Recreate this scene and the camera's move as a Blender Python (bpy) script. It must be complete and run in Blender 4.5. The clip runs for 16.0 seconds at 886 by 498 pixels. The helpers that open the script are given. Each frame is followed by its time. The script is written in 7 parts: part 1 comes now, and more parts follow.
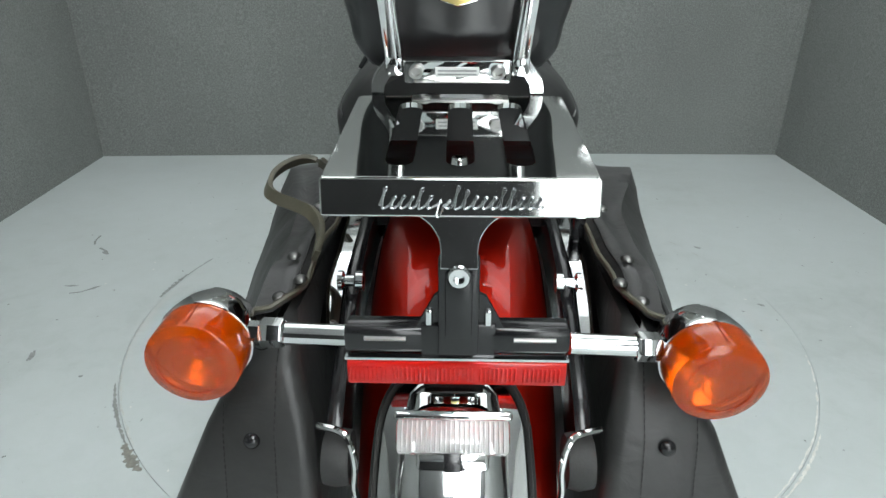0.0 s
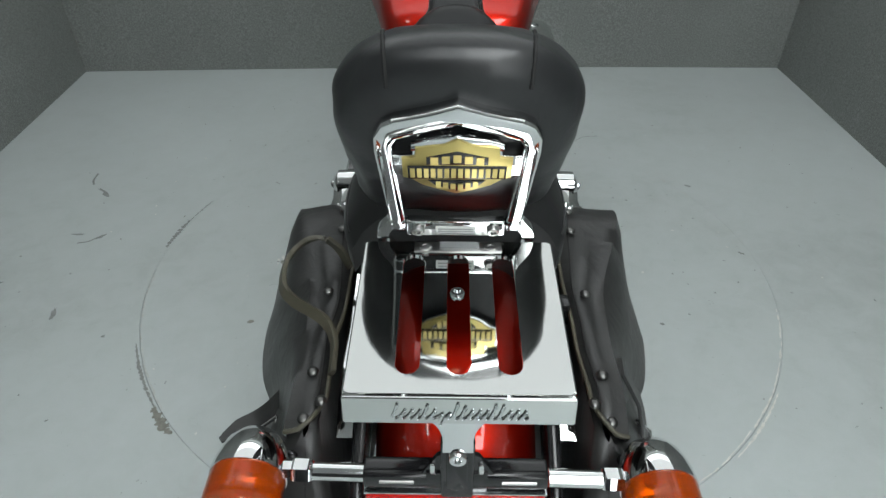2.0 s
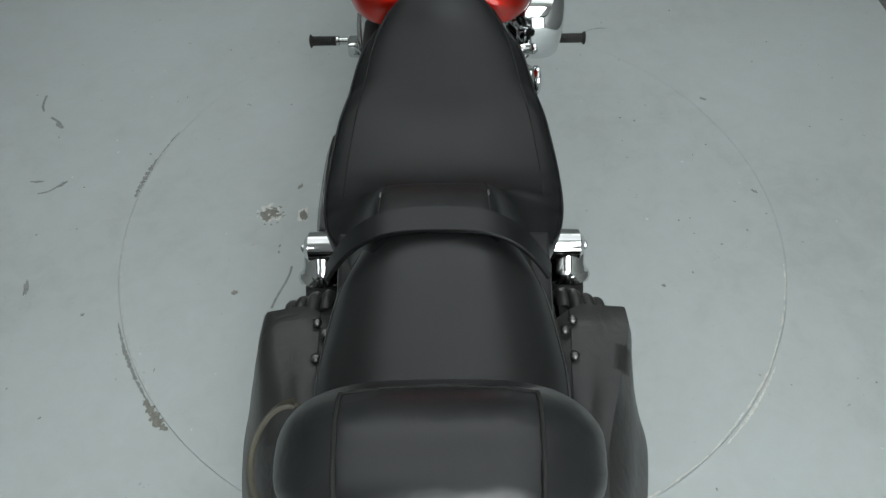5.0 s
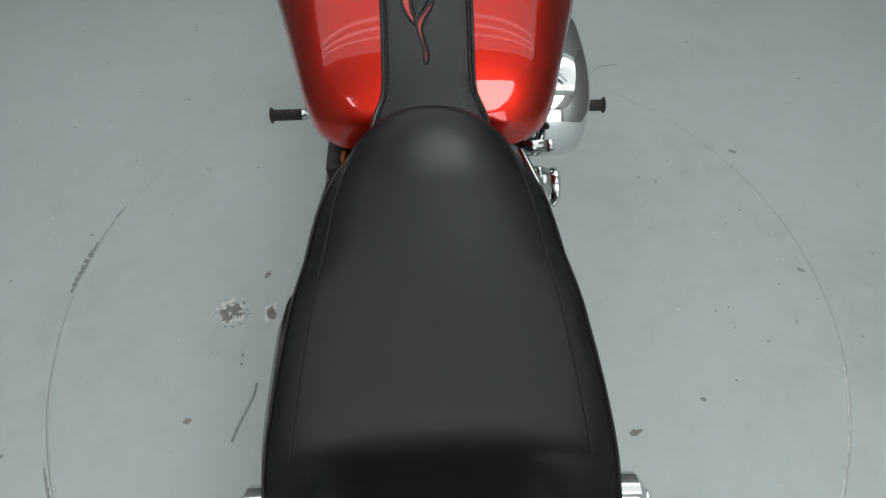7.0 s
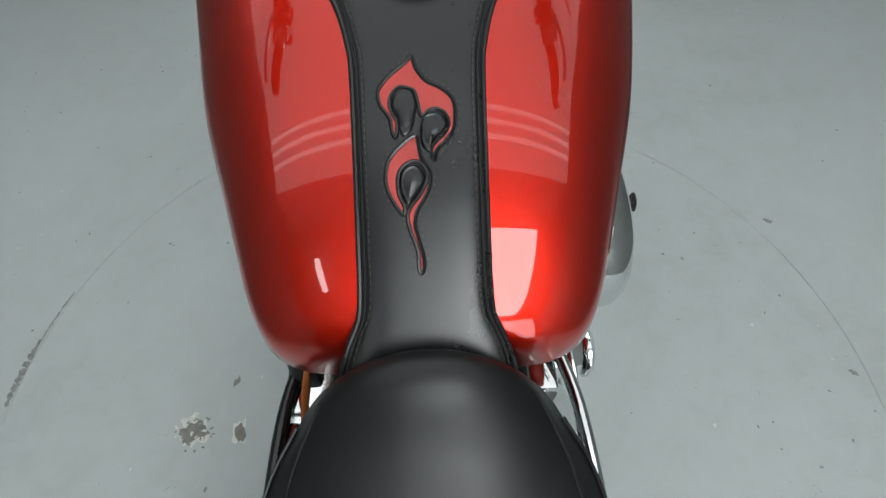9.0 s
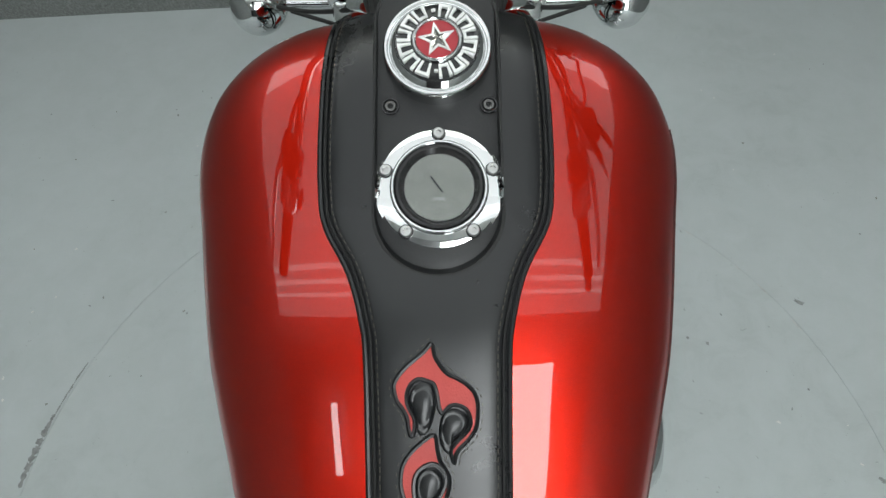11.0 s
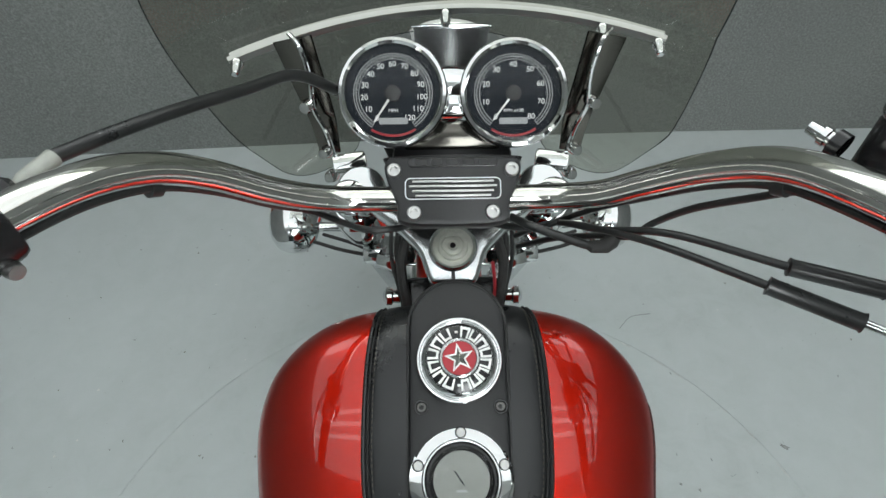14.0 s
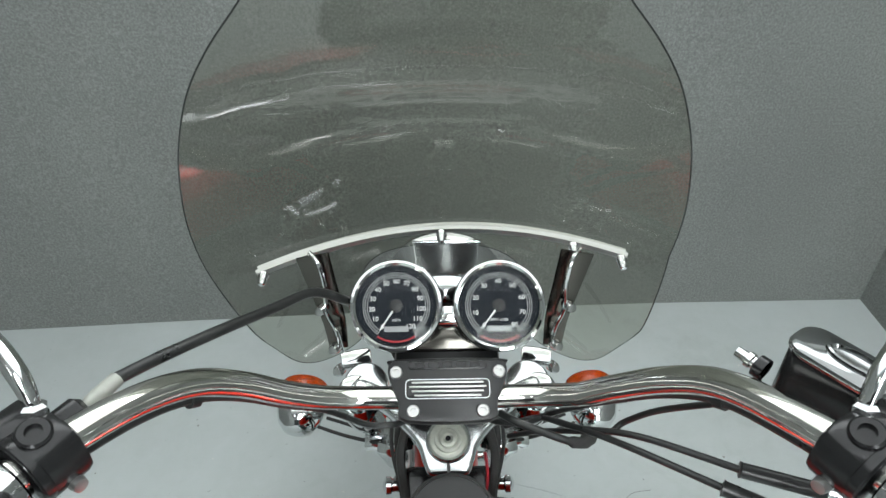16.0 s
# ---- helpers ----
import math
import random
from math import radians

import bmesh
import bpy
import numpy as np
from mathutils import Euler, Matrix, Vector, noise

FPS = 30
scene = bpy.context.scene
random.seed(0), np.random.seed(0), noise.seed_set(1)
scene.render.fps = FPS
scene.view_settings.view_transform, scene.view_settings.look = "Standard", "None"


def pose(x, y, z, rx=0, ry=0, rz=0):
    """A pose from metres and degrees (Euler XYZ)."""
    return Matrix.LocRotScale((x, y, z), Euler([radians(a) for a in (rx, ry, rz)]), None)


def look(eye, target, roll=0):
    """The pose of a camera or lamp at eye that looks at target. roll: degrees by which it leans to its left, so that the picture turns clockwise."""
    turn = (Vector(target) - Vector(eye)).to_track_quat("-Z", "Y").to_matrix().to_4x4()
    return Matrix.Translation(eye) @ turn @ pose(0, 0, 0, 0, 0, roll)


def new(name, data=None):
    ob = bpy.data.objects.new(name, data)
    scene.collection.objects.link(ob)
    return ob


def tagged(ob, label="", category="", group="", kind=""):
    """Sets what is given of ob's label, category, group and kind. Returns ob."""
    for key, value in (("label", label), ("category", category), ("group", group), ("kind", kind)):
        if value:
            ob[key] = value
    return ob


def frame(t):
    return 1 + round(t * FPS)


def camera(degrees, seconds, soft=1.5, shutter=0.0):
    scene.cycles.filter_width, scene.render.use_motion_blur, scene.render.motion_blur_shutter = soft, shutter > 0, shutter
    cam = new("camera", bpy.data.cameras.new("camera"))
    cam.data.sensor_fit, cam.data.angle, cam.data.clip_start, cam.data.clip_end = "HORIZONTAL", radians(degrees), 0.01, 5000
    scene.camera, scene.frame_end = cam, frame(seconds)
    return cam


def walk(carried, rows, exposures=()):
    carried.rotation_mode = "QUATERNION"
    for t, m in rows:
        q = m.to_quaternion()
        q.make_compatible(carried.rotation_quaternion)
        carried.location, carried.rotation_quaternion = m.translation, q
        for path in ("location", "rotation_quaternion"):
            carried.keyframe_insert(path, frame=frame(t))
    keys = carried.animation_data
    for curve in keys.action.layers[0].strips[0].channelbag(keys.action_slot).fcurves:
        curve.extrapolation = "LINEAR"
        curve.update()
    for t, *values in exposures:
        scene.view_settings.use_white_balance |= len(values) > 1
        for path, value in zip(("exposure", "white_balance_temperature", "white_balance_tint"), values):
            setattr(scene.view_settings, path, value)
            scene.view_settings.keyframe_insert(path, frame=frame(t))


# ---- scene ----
cam = camera(73.3, 16.0)
PATH = [
    (0, (-0.003, 0.376, 0.852), (-0.047, 2.2, 0.032), 0.0),
    (0.5, (-0.001, 0.389, 0.901), (-0.054, 2.168, -0.011), -0.2),
    (1, (-0.003, 0.403, 0.959), (-0.045, 2.128, -0.053), -0.0),
    (1.5, (-0.004, 0.414, 1.01), (-0.042, 2.101, -0.064), -0.1),
    (2, (-0.009, 0.434, 1.073), (-0.029, 2.051, -0.105), 0.1),
    (2.5, (-0.01, 0.444, 1.135), (-0.027, 1.994, -0.129), -0.2),
    (3, (-0.011, 0.462, 1.189), (-0.019, 1.925, -0.175), -0.1),
    (3.2, (-0.01, 0.479, 1.205), (-0.016, 1.893, -0.21), 0.0),
    (5.3, (0.001, 0.809, 1.251), (-0.004, 2.016, -0.345), -0.9),
    (5.5, (0.001, 0.843, 1.241), (-0.002, 2.056, -0.349), -0.8),
    (6, (0.0, 0.935, 1.225), (0.007, 2.146, -0.367), -0.8),
    (6.5, (-0.005, 1.025, 1.218), (0.021, 2.218, -0.388), -0.6),
    (7, (0.003, 1.113, 1.198), (0.022, 2.3, -0.412), -1.2),
    (7.5, (0.018, 1.201, 1.17), (0.03, 2.39, -0.438), -1.5),
    (8, (0.014, 1.279, 1.153), (0.045, 2.466, -0.456), -1.3),
    (8.5, (0.006, 1.36, 1.16), (0.05, 2.517, -0.47), -0.9),
    (9, (0.006, 1.419, 1.17), (0.044, 2.582, -0.456), -0.7),
    (9.5, (0.009, 1.497, 1.192), (0.032, 2.623, -0.461), -1.0),
    (9.7, (0.01, 1.525, 1.2), (0.025, 2.64, -0.46), -1.1),
    (11.8, (0.006, 1.671, 1.331), (-0.018, 2.764, -0.344), -1.8),
    (12, (0.004, 1.679, 1.347), (-0.011, 2.77, -0.329), -1.3),
    (12.5, (0.002, 1.7, 1.385), (-0.014, 2.799, -0.286), -1.2),
    (13, (-0.001, 1.717, 1.419), (-0.018, 2.851, -0.229), -1.3),
    (13.5, (-0.002, 1.725, 1.45), (-0.024, 2.923, -0.151), -1.6),
    (14, (-0.011, 1.726, 1.477), (-0.01, 3.016, -0.051), -0.8),
    (14.5, (-0.011, 1.725, 1.502), (-0.008, 3.111, 0.061), -0.8),
    (15, (-0.014, 1.715, 1.52), (0.005, 3.213, 0.196), -0.3),
    (15.5, (-0.006, 1.707, 1.548), (-0.002, 3.281, 0.314), -0.9),
    (16, (-0.007, 1.692, 1.575), (0.005, 3.335, 0.434), -0.6),
]
EXPO = [(0.0, 0.29), (0.6, 0.11), (1.5, -0.12), (2.5, -0.26), (6.0, -0.17), (9.0, -0.06), (12.5, -0.04), (14.0, 0.06), (15.0, 0.28), (16.0, 0.46)]
walk(cam, [(t, look(eye, target, roll)) for t, eye, target, roll in PATH], EXPO)

# ---- world and light ----
world = bpy.data.worlds.new("world")
world.use_nodes = True
world.node_tree.nodes["Background"].inputs[0].default_value = (0.75, 0.82, 0.85, 1)
world.node_tree.nodes["Background"].inputs[1].default_value = 0.25
scene.world = world


# ---- materials ----
def nodes_of(name):
    m = bpy.data.materials.new(name)
    m.use_nodes = True
    nt = m.node_tree
    return m, nt, nt.nodes["Principled BSDF"]


def link(nt, a, b):
    nt.links.new(a, b)


def noise_node(nt, scale, detail=4.0, rough=0.55, distortion=0.0):
    tc = nt.nodes.new("ShaderNodeTexCoord")
    n = nt.nodes.new("ShaderNodeTexNoise")
    n.inputs["Scale"].default_value = scale
    n.inputs["Detail"].default_value = detail
    n.inputs["Roughness"].default_value = rough
    n.inputs["Distortion"].default_value = distortion
    link(nt, tc.outputs["Object"], n.inputs["Vector"])
    return n


def ramp_node(nt, fac, stops):
    r = nt.nodes.new("ShaderNodeValToRGB")
    el = r.color_ramp.elements
    while len(el) < len(stops):
        el.new(0.5)
    for e, (p, c) in zip(el, stops):
        e.position = p
        e.color = (*c, 1) if len(c) == 3 else c
    link(nt, fac, r.inputs["Fac"])
    return r


def bump_node(nt, height, strength, distance, normal=None):
    b = nt.nodes.new("ShaderNodeBump")
    b.inputs["Strength"].default_value = strength
    b.inputs["Distance"].default_value = distance
    link(nt, height, b.inputs["Height"])
    if normal is not None:
        link(nt, normal, b.inputs["Normal"])
    return b


def surface(name, dark, light, rough=(0.4, 0.6), metal=0.0, coarse=6.0, fine=220.0, bump=0.15, depth=0.001,
            coat=0.0, coat_rough=0.05, spec=0.5):
    """A surface whose colour and roughness vary at two scales, with a fine relief."""
    m, nt, p = nodes_of(name)
    a, b = noise_node(nt, coarse, 6), noise_node(nt, fine, 3)
    mix = nt.nodes.new("ShaderNodeMix")
    mix.inputs["Factor"].default_value = 0.35
    link(nt, a.outputs["Fac"], mix.inputs["A"])
    link(nt, b.outputs["Fac"], mix.inputs["B"])
    r = ramp_node(nt, mix.outputs["Result"], [(0.32, dark), (0.68, light)])
    link(nt, r.outputs["Color"], p.inputs["Base Color"])
    mr = nt.nodes.new("ShaderNodeMapRange")
    mr.inputs["From Min"].default_value, mr.inputs["From Max"].default_value = 0.3, 0.7
    mr.inputs["To Min"].default_value, mr.inputs["To Max"].default_value = rough
    link(nt, a.outputs["Fac"], mr.inputs["Value"])
    link(nt, mr.outputs["Result"], p.inputs["Roughness"])
    p.inputs["Metallic"].default_value = metal
    p.inputs["Specular IOR Level"].default_value = spec
    p.inputs["Coat Weight"].default_value = coat
    p.inputs["Coat Roughness"].default_value = coat_rough
    if bump:
        bn = bump_node(nt, b.outputs["Fac"], bump, depth)
        link(nt, bn.outputs["Normal"], p.inputs["Normal"])
    return m


def grained_leather(name, dark, light, rough, pebble=650.0, depth=0.0004, strength=0.35, crease=0.0):
    """Leather or vinyl: pebbled cells over a soft unevenness, with wider creases where asked."""
    m, nt, p = nodes_of(name)
    tc = nt.nodes.new("ShaderNodeTexCoord")
    v = nt.nodes.new("ShaderNodeTexVoronoi")
    v.inputs["Scale"].default_value = pebble
    link(nt, tc.outputs["Object"], v.inputs["Vector"])
    a = noise_node(nt, 9.0, 6, 0.6, 0.4)
    b = noise_node(nt, 60.0, 5, 0.65)
    mix = nt.nodes.new("ShaderNodeMix")
    mix.inputs["Factor"].default_value = 0.4
    link(nt, a.outputs["Fac"], mix.inputs["A"])
    link(nt, b.outputs["Fac"], mix.inputs["B"])
    r = ramp_node(nt, mix.outputs["Result"], [(0.3, dark), (0.7, light)])
    link(nt, r.outputs["Color"], p.inputs["Base Color"])
    mr = nt.nodes.new("ShaderNodeMapRange")
    mr.inputs["From Min"].default_value, mr.inputs["From Max"].default_value = 0.3, 0.7
    mr.inputs["To Min"].default_value, mr.inputs["To Max"].default_value = rough
    link(nt, mix.outputs["Result"], mr.inputs["Value"])
    link(nt, mr.outputs["Result"], p.inputs["Roughness"])
    bn = bump_node(nt, v.outputs["Distance"], strength, depth)
    last = bn
    if crease:
        c = noise_node(nt, 26.0, 3, 0.5, 1.5)
        last = bump_node(nt, c.outputs["Fac"], crease, 0.004, bn.outputs["Normal"])
    link(nt, last.outputs["Normal"], p.inputs["Normal"])
    return m


def plain(name, colour, rough=0.4, metal=0.0, coat=0.0, spec=0.5):
    m, nt, p = nodes_of(name)
    n = noise_node(nt, 90.0, 3)
    r = ramp_node(nt, n.outputs["Fac"], [(0.3, tuple(c * 0.9 for c in colour)), (0.7, tuple(min(1, c * 1.08) for c in colour))])
    link(nt, r.outputs["Color"], p.inputs["Base Color"])
    p.inputs["Roughness"].default_value = rough
    p.inputs["Metallic"].default_value = metal
    p.inputs["Coat Weight"].default_value = coat
    p.inputs["Specular IOR Level"].default_value = spec
    return m


def glowing(name, colour, strength):
    m, nt, p = nodes_of(name)
    p.inputs["Base Color"].default_value = (0.8, 0.8, 0.8, 1)
    p.inputs["Emission Color"].default_value = (*colour, 1)
    p.inputs["Emission Strength"].default_value = strength
    return m


def lens_plastic(name, colour, rough=0.12, trans=0.55):
    m, nt, p = nodes_of(name)
    p.inputs["Base Color"].default_value = (*colour, 1)
    p.inputs["Roughness"].default_value = rough
    p.inputs["IOR"].default_value = 1.49
    p.inputs["Transmission Weight"].default_value = trans
    p.inputs["Coat Weight"].default_value = 0.08
    p.inputs["Coat Roughness"].default_value = 0.04
    n = noise_node(nt, 40.0, 2)
    bn = bump_node(nt, n.outputs["Fac"], 0.08, 0.002)
    link(nt, bn.outputs["Normal"], p.inputs["Normal"])
    return m


def sheet_glass(name, tint, base=0.06, edge=0.6):
    """A thin clear or tinted sheet: it lets light straight through and mirrors by Fresnel."""
    m = bpy.data.materials.new(name)
    m.use_nodes = True
    nt = m.node_tree
    nt.nodes.remove(nt.nodes["Principled BSDF"])
    out = nt.nodes["Material Output"]
    t, g, mx, f, pw, ml = (nt.nodes.new(k) for k in ("ShaderNodeBsdfTransparent", "ShaderNodeBsdfGlossy", "ShaderNodeMixShader", "ShaderNodeLayerWeight", "ShaderNodeMath", "ShaderNodeMath"))
    t.inputs["Color"].default_value = (*tint, 1)
    g.inputs["Roughness"].default_value = 0.03
    pw.operation, ml.operation = "POWER", "MULTIPLY_ADD"
    pw.inputs[1].default_value = 4.0
    ml.inputs[1].default_value, ml.inputs[2].default_value = edge, base
    link(nt, f.outputs["Facing"], pw.inputs[0])
    link(nt, pw.outputs[0], ml.inputs[0])
    link(nt, ml.outputs[0], mx.inputs["Fac"])
    link(nt, t.outputs["BSDF"], mx.inputs[1])
    link(nt, g.outputs["BSDF"], mx.inputs[2])
    link(nt, mx.outputs["Shader"], out.inputs["Surface"])
    return m


def chrome_like(name, base, r0, r1):
    m, nt, p = nodes_of(name)
    n = noise_node(nt, 14.0, 5, 0.6)
    p.inputs["Base Color"].default_value = (*base, 1)
    p.inputs["Metallic"].default_value = 1.0
    mr = nt.nodes.new("ShaderNodeMapRange")
    mr.inputs["To Min"].default_value, mr.inputs["To Max"].default_value = r0, r1
    link(nt, n.outputs["Fac"], mr.inputs["Value"])
    link(nt, mr.outputs["Result"], p.inputs["Roughness"])
    w = noise_node(nt, 30.0, 2)
    bn = bump_node(nt, w.outputs["Fac"], 0.02, 0.002)
    link(nt, bn.outputs["Normal"], p.inputs["Normal"])
    return m


def floor_paint(name):
    """Worn grey floor paint with faint scuffs, roller marks and dirt."""
    m, nt, p = nodes_of(name)
    a = noise_node(nt, 0.9, 6, 0.6, 0.3)
    b = noise_node(nt, 14.0, 8, 0.7, 0.6)
    c = noise_node(nt, 420.0, 2)
    mix = nt.nodes.new("ShaderNodeMix")
    mix.inputs["Factor"].default_value = 0.3
    link(nt, a.outputs["Fac"], mix.inputs["A"])
    link(nt, b.outputs["Fac"], mix.inputs["B"])
    r = ramp_node(nt, mix.outputs["Result"], [(0.3, (0.345, 0.372, 0.362)), (0.46, (0.42, 0.456, 0.45)), (0.56, (0.445, 0.483, 0.48)), (0.72, (0.48, 0.518, 0.515))])
    s = noise_node(nt, 38.0, 3, 0.5, 2.5)
    spots = ramp_node(nt, s.outputs["Fac"], [(0.0, (1, 1, 1)), (0.735, (1, 1, 1)), (0.76, (0.62, 0.63, 0.6))])
    mul = nt.nodes.new("ShaderNodeMix")
    mul.data_type, mul.blend_type = "RGBA", "MULTIPLY"
    mul.inputs["Factor"].default_value = 0.8
    link(nt, r.outputs["Color"], mul.inputs["A"])
    link(nt, spots.outputs["Color"], mul.inputs["B"])
    link(nt, mul.outputs["Result"], p.inputs["Base Color"])
    mr = nt.nodes.new("ShaderNodeMapRange")
    mr.inputs["To Min"].default_value, mr.inputs["To Max"].default_value = 0.42, 0.62
    link(nt, b.outputs["Fac"], mr.inputs["Value"])
    link(nt, mr.outputs["Result"], p.inputs["Roughness"])
    bn = bump_node(nt, c.outputs["Fac"], 0.12, 0.001)
    b2 = bump_node(nt, b.outputs["Fac"], 0.08, 0.003, bn.outputs["Normal"])
    link(nt, b2.outputs["Normal"], p.inputs["Normal"])
    return m


def felt(name):
    """Grey needle felt: salt-and-pepper fibres, faintly uneven over a metre."""
    m, nt, p = nodes_of(name)
    a, b, c = noise_node(nt, 1.6, 4), noise_node(nt, 150.0, 3, 0.7), noise_node(nt, 600.0, 2)
    mix = nt.nodes.new("ShaderNodeMix")
    mix.inputs["Factor"].default_value = 0.8
    link(nt, a.outputs["Fac"], mix.inputs["A"])
    link(nt, b.outputs["Fac"], mix.inputs["B"])
    r = ramp_node(nt, mix.outputs["Result"], [(0.3, (0.147, 0.155, 0.149)), (0.5, (0.214, 0.225, 0.217)), (0.7, (0.309, 0.325, 0.314))])
    link(nt, r.outputs["Color"], p.inputs["Base Color"])
    p.inputs["Roughness"].default_value = 0.95
    p.inputs["Specular IOR Level"].default_value = 0.15
    bn = bump_node(nt, c.outputs["Fac"], 0.7, 0.003)
    link(nt, bn.outputs["Normal"], p.inputs["Normal"])
    return m


def candy_paint(name):
    """Metallic red under a clear coat."""
    m, nt, p = nodes_of(name)
    fl = noise_node(nt, 1800.0, 1)
    r = ramp_node(nt, fl.outputs["Fac"], [(0.3, (0.42, 0.0076, 0.0010)), (0.7, (0.54, 0.0120, 0.0015))])
    link(nt, r.outputs["Color"], p.inputs["Base Color"])
    p.inputs["Metallic"].default_value = 0.94
    p.inputs["Roughness"].default_value = 0.37
    p.inputs["Coat Weight"].default_value = 1.0
    p.inputs["Coat IOR"].default_value = 1.52
    p.inputs["Coat Roughness"].default_value = 0.02
    return m


FLOOR = floor_paint("floor_paint")
FELT = felt("wall_felt")
WHITE_WALL = surface("white_wall", (0.72, 0.73, 0.72), (0.8, 0.81, 0.8), (0.5, 0.7), coarse=1.5, fine=90.0)
DARK_CEIL = surface("grey_ceiling", (0.4, 0.4, 0.4), (0.48, 0.48, 0.48), (0.7, 0.9), coarse=1.5, fine=60.0)
CHROME = chrome_like("chrome", (0.70, 0.71, 0.71), 0.03, 0.08)
NICKEL = chrome_like("warm_chrome", (0.74, 0.73, 0.69), 0.05, 0.12)
DARKCHROME = chrome_like("smoked_chrome", (0.30, 0.31, 0.31), 0.05, 0.12)
SMOKED = chrome_like("dark_smoked_plate", (0.10, 0.095, 0.085), 0.10, 0.2)
CABLE = surface("cable_sheath", (0.012, 0.013, 0.013), (0.022, 0.023, 0.023), (0.26, 0.38), coarse=30, fine=400, bump=0.05)
# chrome with a darker base, toning down the ceiling mirrored in the rack
RACKCHROME = chrome_like("darkened_rack_chrome", (0.60, 0.61, 0.60), 0.03, 0.08)
ALLOY = chrome_like("polished_alloy", (0.66, 0.68, 0.69), 0.14, 0.3)
STEEL = chrome_like("zinc_steel", (0.5, 0.5, 0.49), 0.25, 0.45)
RED = candy_paint("candy_red_paint")
VINYL = grained_leather("seat_vinyl", (0.0050, 0.0055, 0.0060), (0.0085, 0.0092, 0.0099), (0.33, 0.43), 900.0, 0.0001, 0.02)
VINYL.node_tree.nodes["Principled BSDF"].inputs["Specular IOR Level"].default_value = 0.38
PILLION_VINYL = grained_leather("passenger_seat_vinyl", (0.0085, 0.0088, 0.0092), (0.0140, 0.0145, 0.0150), (0.31, 0.41), 900.0, 0.0001, 0.02)
PADHIDE = grained_leather("creased_vinyl", (0.0105, 0.0112, 0.012), (0.018, 0.0190, 0.0205), (0.29, 0.40), 800.0, 0.0001, 0.03, 0.16)
HIDE = grained_leather("worn_bag_leather", (0.0135, 0.0137, 0.0138), (0.029, 0.0288, 0.0280), (0.33, 0.46), 520.0, 0.0002, 0.06, 0.28)
BIBHIDE = grained_leather("bib_leather", (0.0055, 0.006, 0.0068), (0.010, 0.0107, 0.0115), (0.24, 0.34), 700.0, 0.0001, 0.01)
OLIVE = grained_leather("raw_leather_edge", (0.035, 0.032, 0.021), (0.08, 0.073, 0.048), (0.45, 0.62), 400.0)
REDHIDE = grained_leather("red_leather", (0.36, 0.03, 0.025), (0.5, 0.05, 0.04), (0.45, 0.6), 600.0)
BIBTHREAD = plain("brown_thread", (0.07, 0.062, 0.05), 0.8)
THREAD = plain("black_thread", (0.008, 0.008, 0.008), 0.8)
BLACK = surface("black_enamel", (0.008, 0.008, 0.009), (0.014, 0.014, 0.015), (0.14, 0.26), coarse=10, fine=300, bump=0.03)
MATTE = surface("matte_black", (0.0085, 0.0088, 0.0095), (0.0165, 0.0168, 0.0175), (0.40, 0.56), coarse=12, fine=500, bump=0.12)
RUBBER = surface("rubber", (0.014, 0.014, 0.014), (0.028, 0.028, 0.027), (0.6, 0.8), coarse=14, fine=400, bump=0.2)
AMBER = lens_plastic("amber_lens", (0.68, 0.086, 0.0004), 0.1, 0.66)
REDLENS = lens_plastic("red_lens", (0.66, 0.012, 0.008), 0.12, 0.35)
CLEARLENS = lens_plastic("smoked_clear_lens", (0.93, 0.92, 0.92), 0.08, 0.7)
GOLD = chrome_like("gold_plate", (0.56, 0.45, 0.17), 0.3, 0.42)
SHIELD = sheet_glass("smoked_screen", (0.69, 0.70, 0.64), 0.075)
GLASS = sheet_glass("gauge_glass", (0.95, 0.95, 0.95), 0.015, 0.3)
DIAL = plain("dial_face", (0.014, 0.017, 0.022), 0.7, spec=0.08)
PALE = plain("pale_washer", (0.55, 0.56, 0.50), 0.42, 0.75)
WHITE = plain("white_print", (0.75, 0.76, 0.74), 0.5)
GREYPRINT = plain("grey_print", (0.3, 0.31, 0.31), 0.5)
REDPRINT = plain("red_print", (0.36, 0.02, 0.03), 0.4)
DIALGREY = plain("silver_dial", (0.21, 0.22, 0.205), 0.45, 0.3)
DIRT = surface("bare_concrete_chip", (0.13, 0.13, 0.11), (0.27, 0.265, 0.235), (0.8, 0.95), coarse=60, fine=300, bump=0.4)
SCUFF = surface("black_scuff", (0.14, 0.145, 0.14), (0.3, 0.31, 0.3), (0.6, 0.8), coarse=80, fine=300, bump=0.2)
WORN = surface("worn_paint_edge", (0.36, 0.37, 0.35), (0.52, 0.54, 0.52), (0.6, 0.8), coarse=60, fine=300)
CHALK = surface("pale_chip", (0.5, 0.5, 0.46), (0.7, 0.7, 0.66), (0.7, 0.9), coarse=60, fine=300)
TUBE_LIGHT = glowing("lamp_tube", (0.95, 1.0, 1.01), 2.6)
SOFT_LIGHT = glowing("lamp_diffuser", (0.95, 1.0, 1.01), 1.0)
FRONT_LIGHT = glowing("front_lamp_diffuser", (0.95, 1.0, 1.01), 3.0)
MID_LIGHT = glowing("mid_lamp_diffuser", (0.95, 1.0, 1.01), 4.0)
REAR_LIGHT = glowing("rear_lamp_diffuser", (0.95, 1.0, 1.01), 10.0)
BAG_STEEL = chrome_like("dull_rivet", (0.14, 0.14, 0.135), 0.26, 0.42)
STRIPE = plain("dark_pinstripe", (0.06, 0.006, 0.004), 0.3)
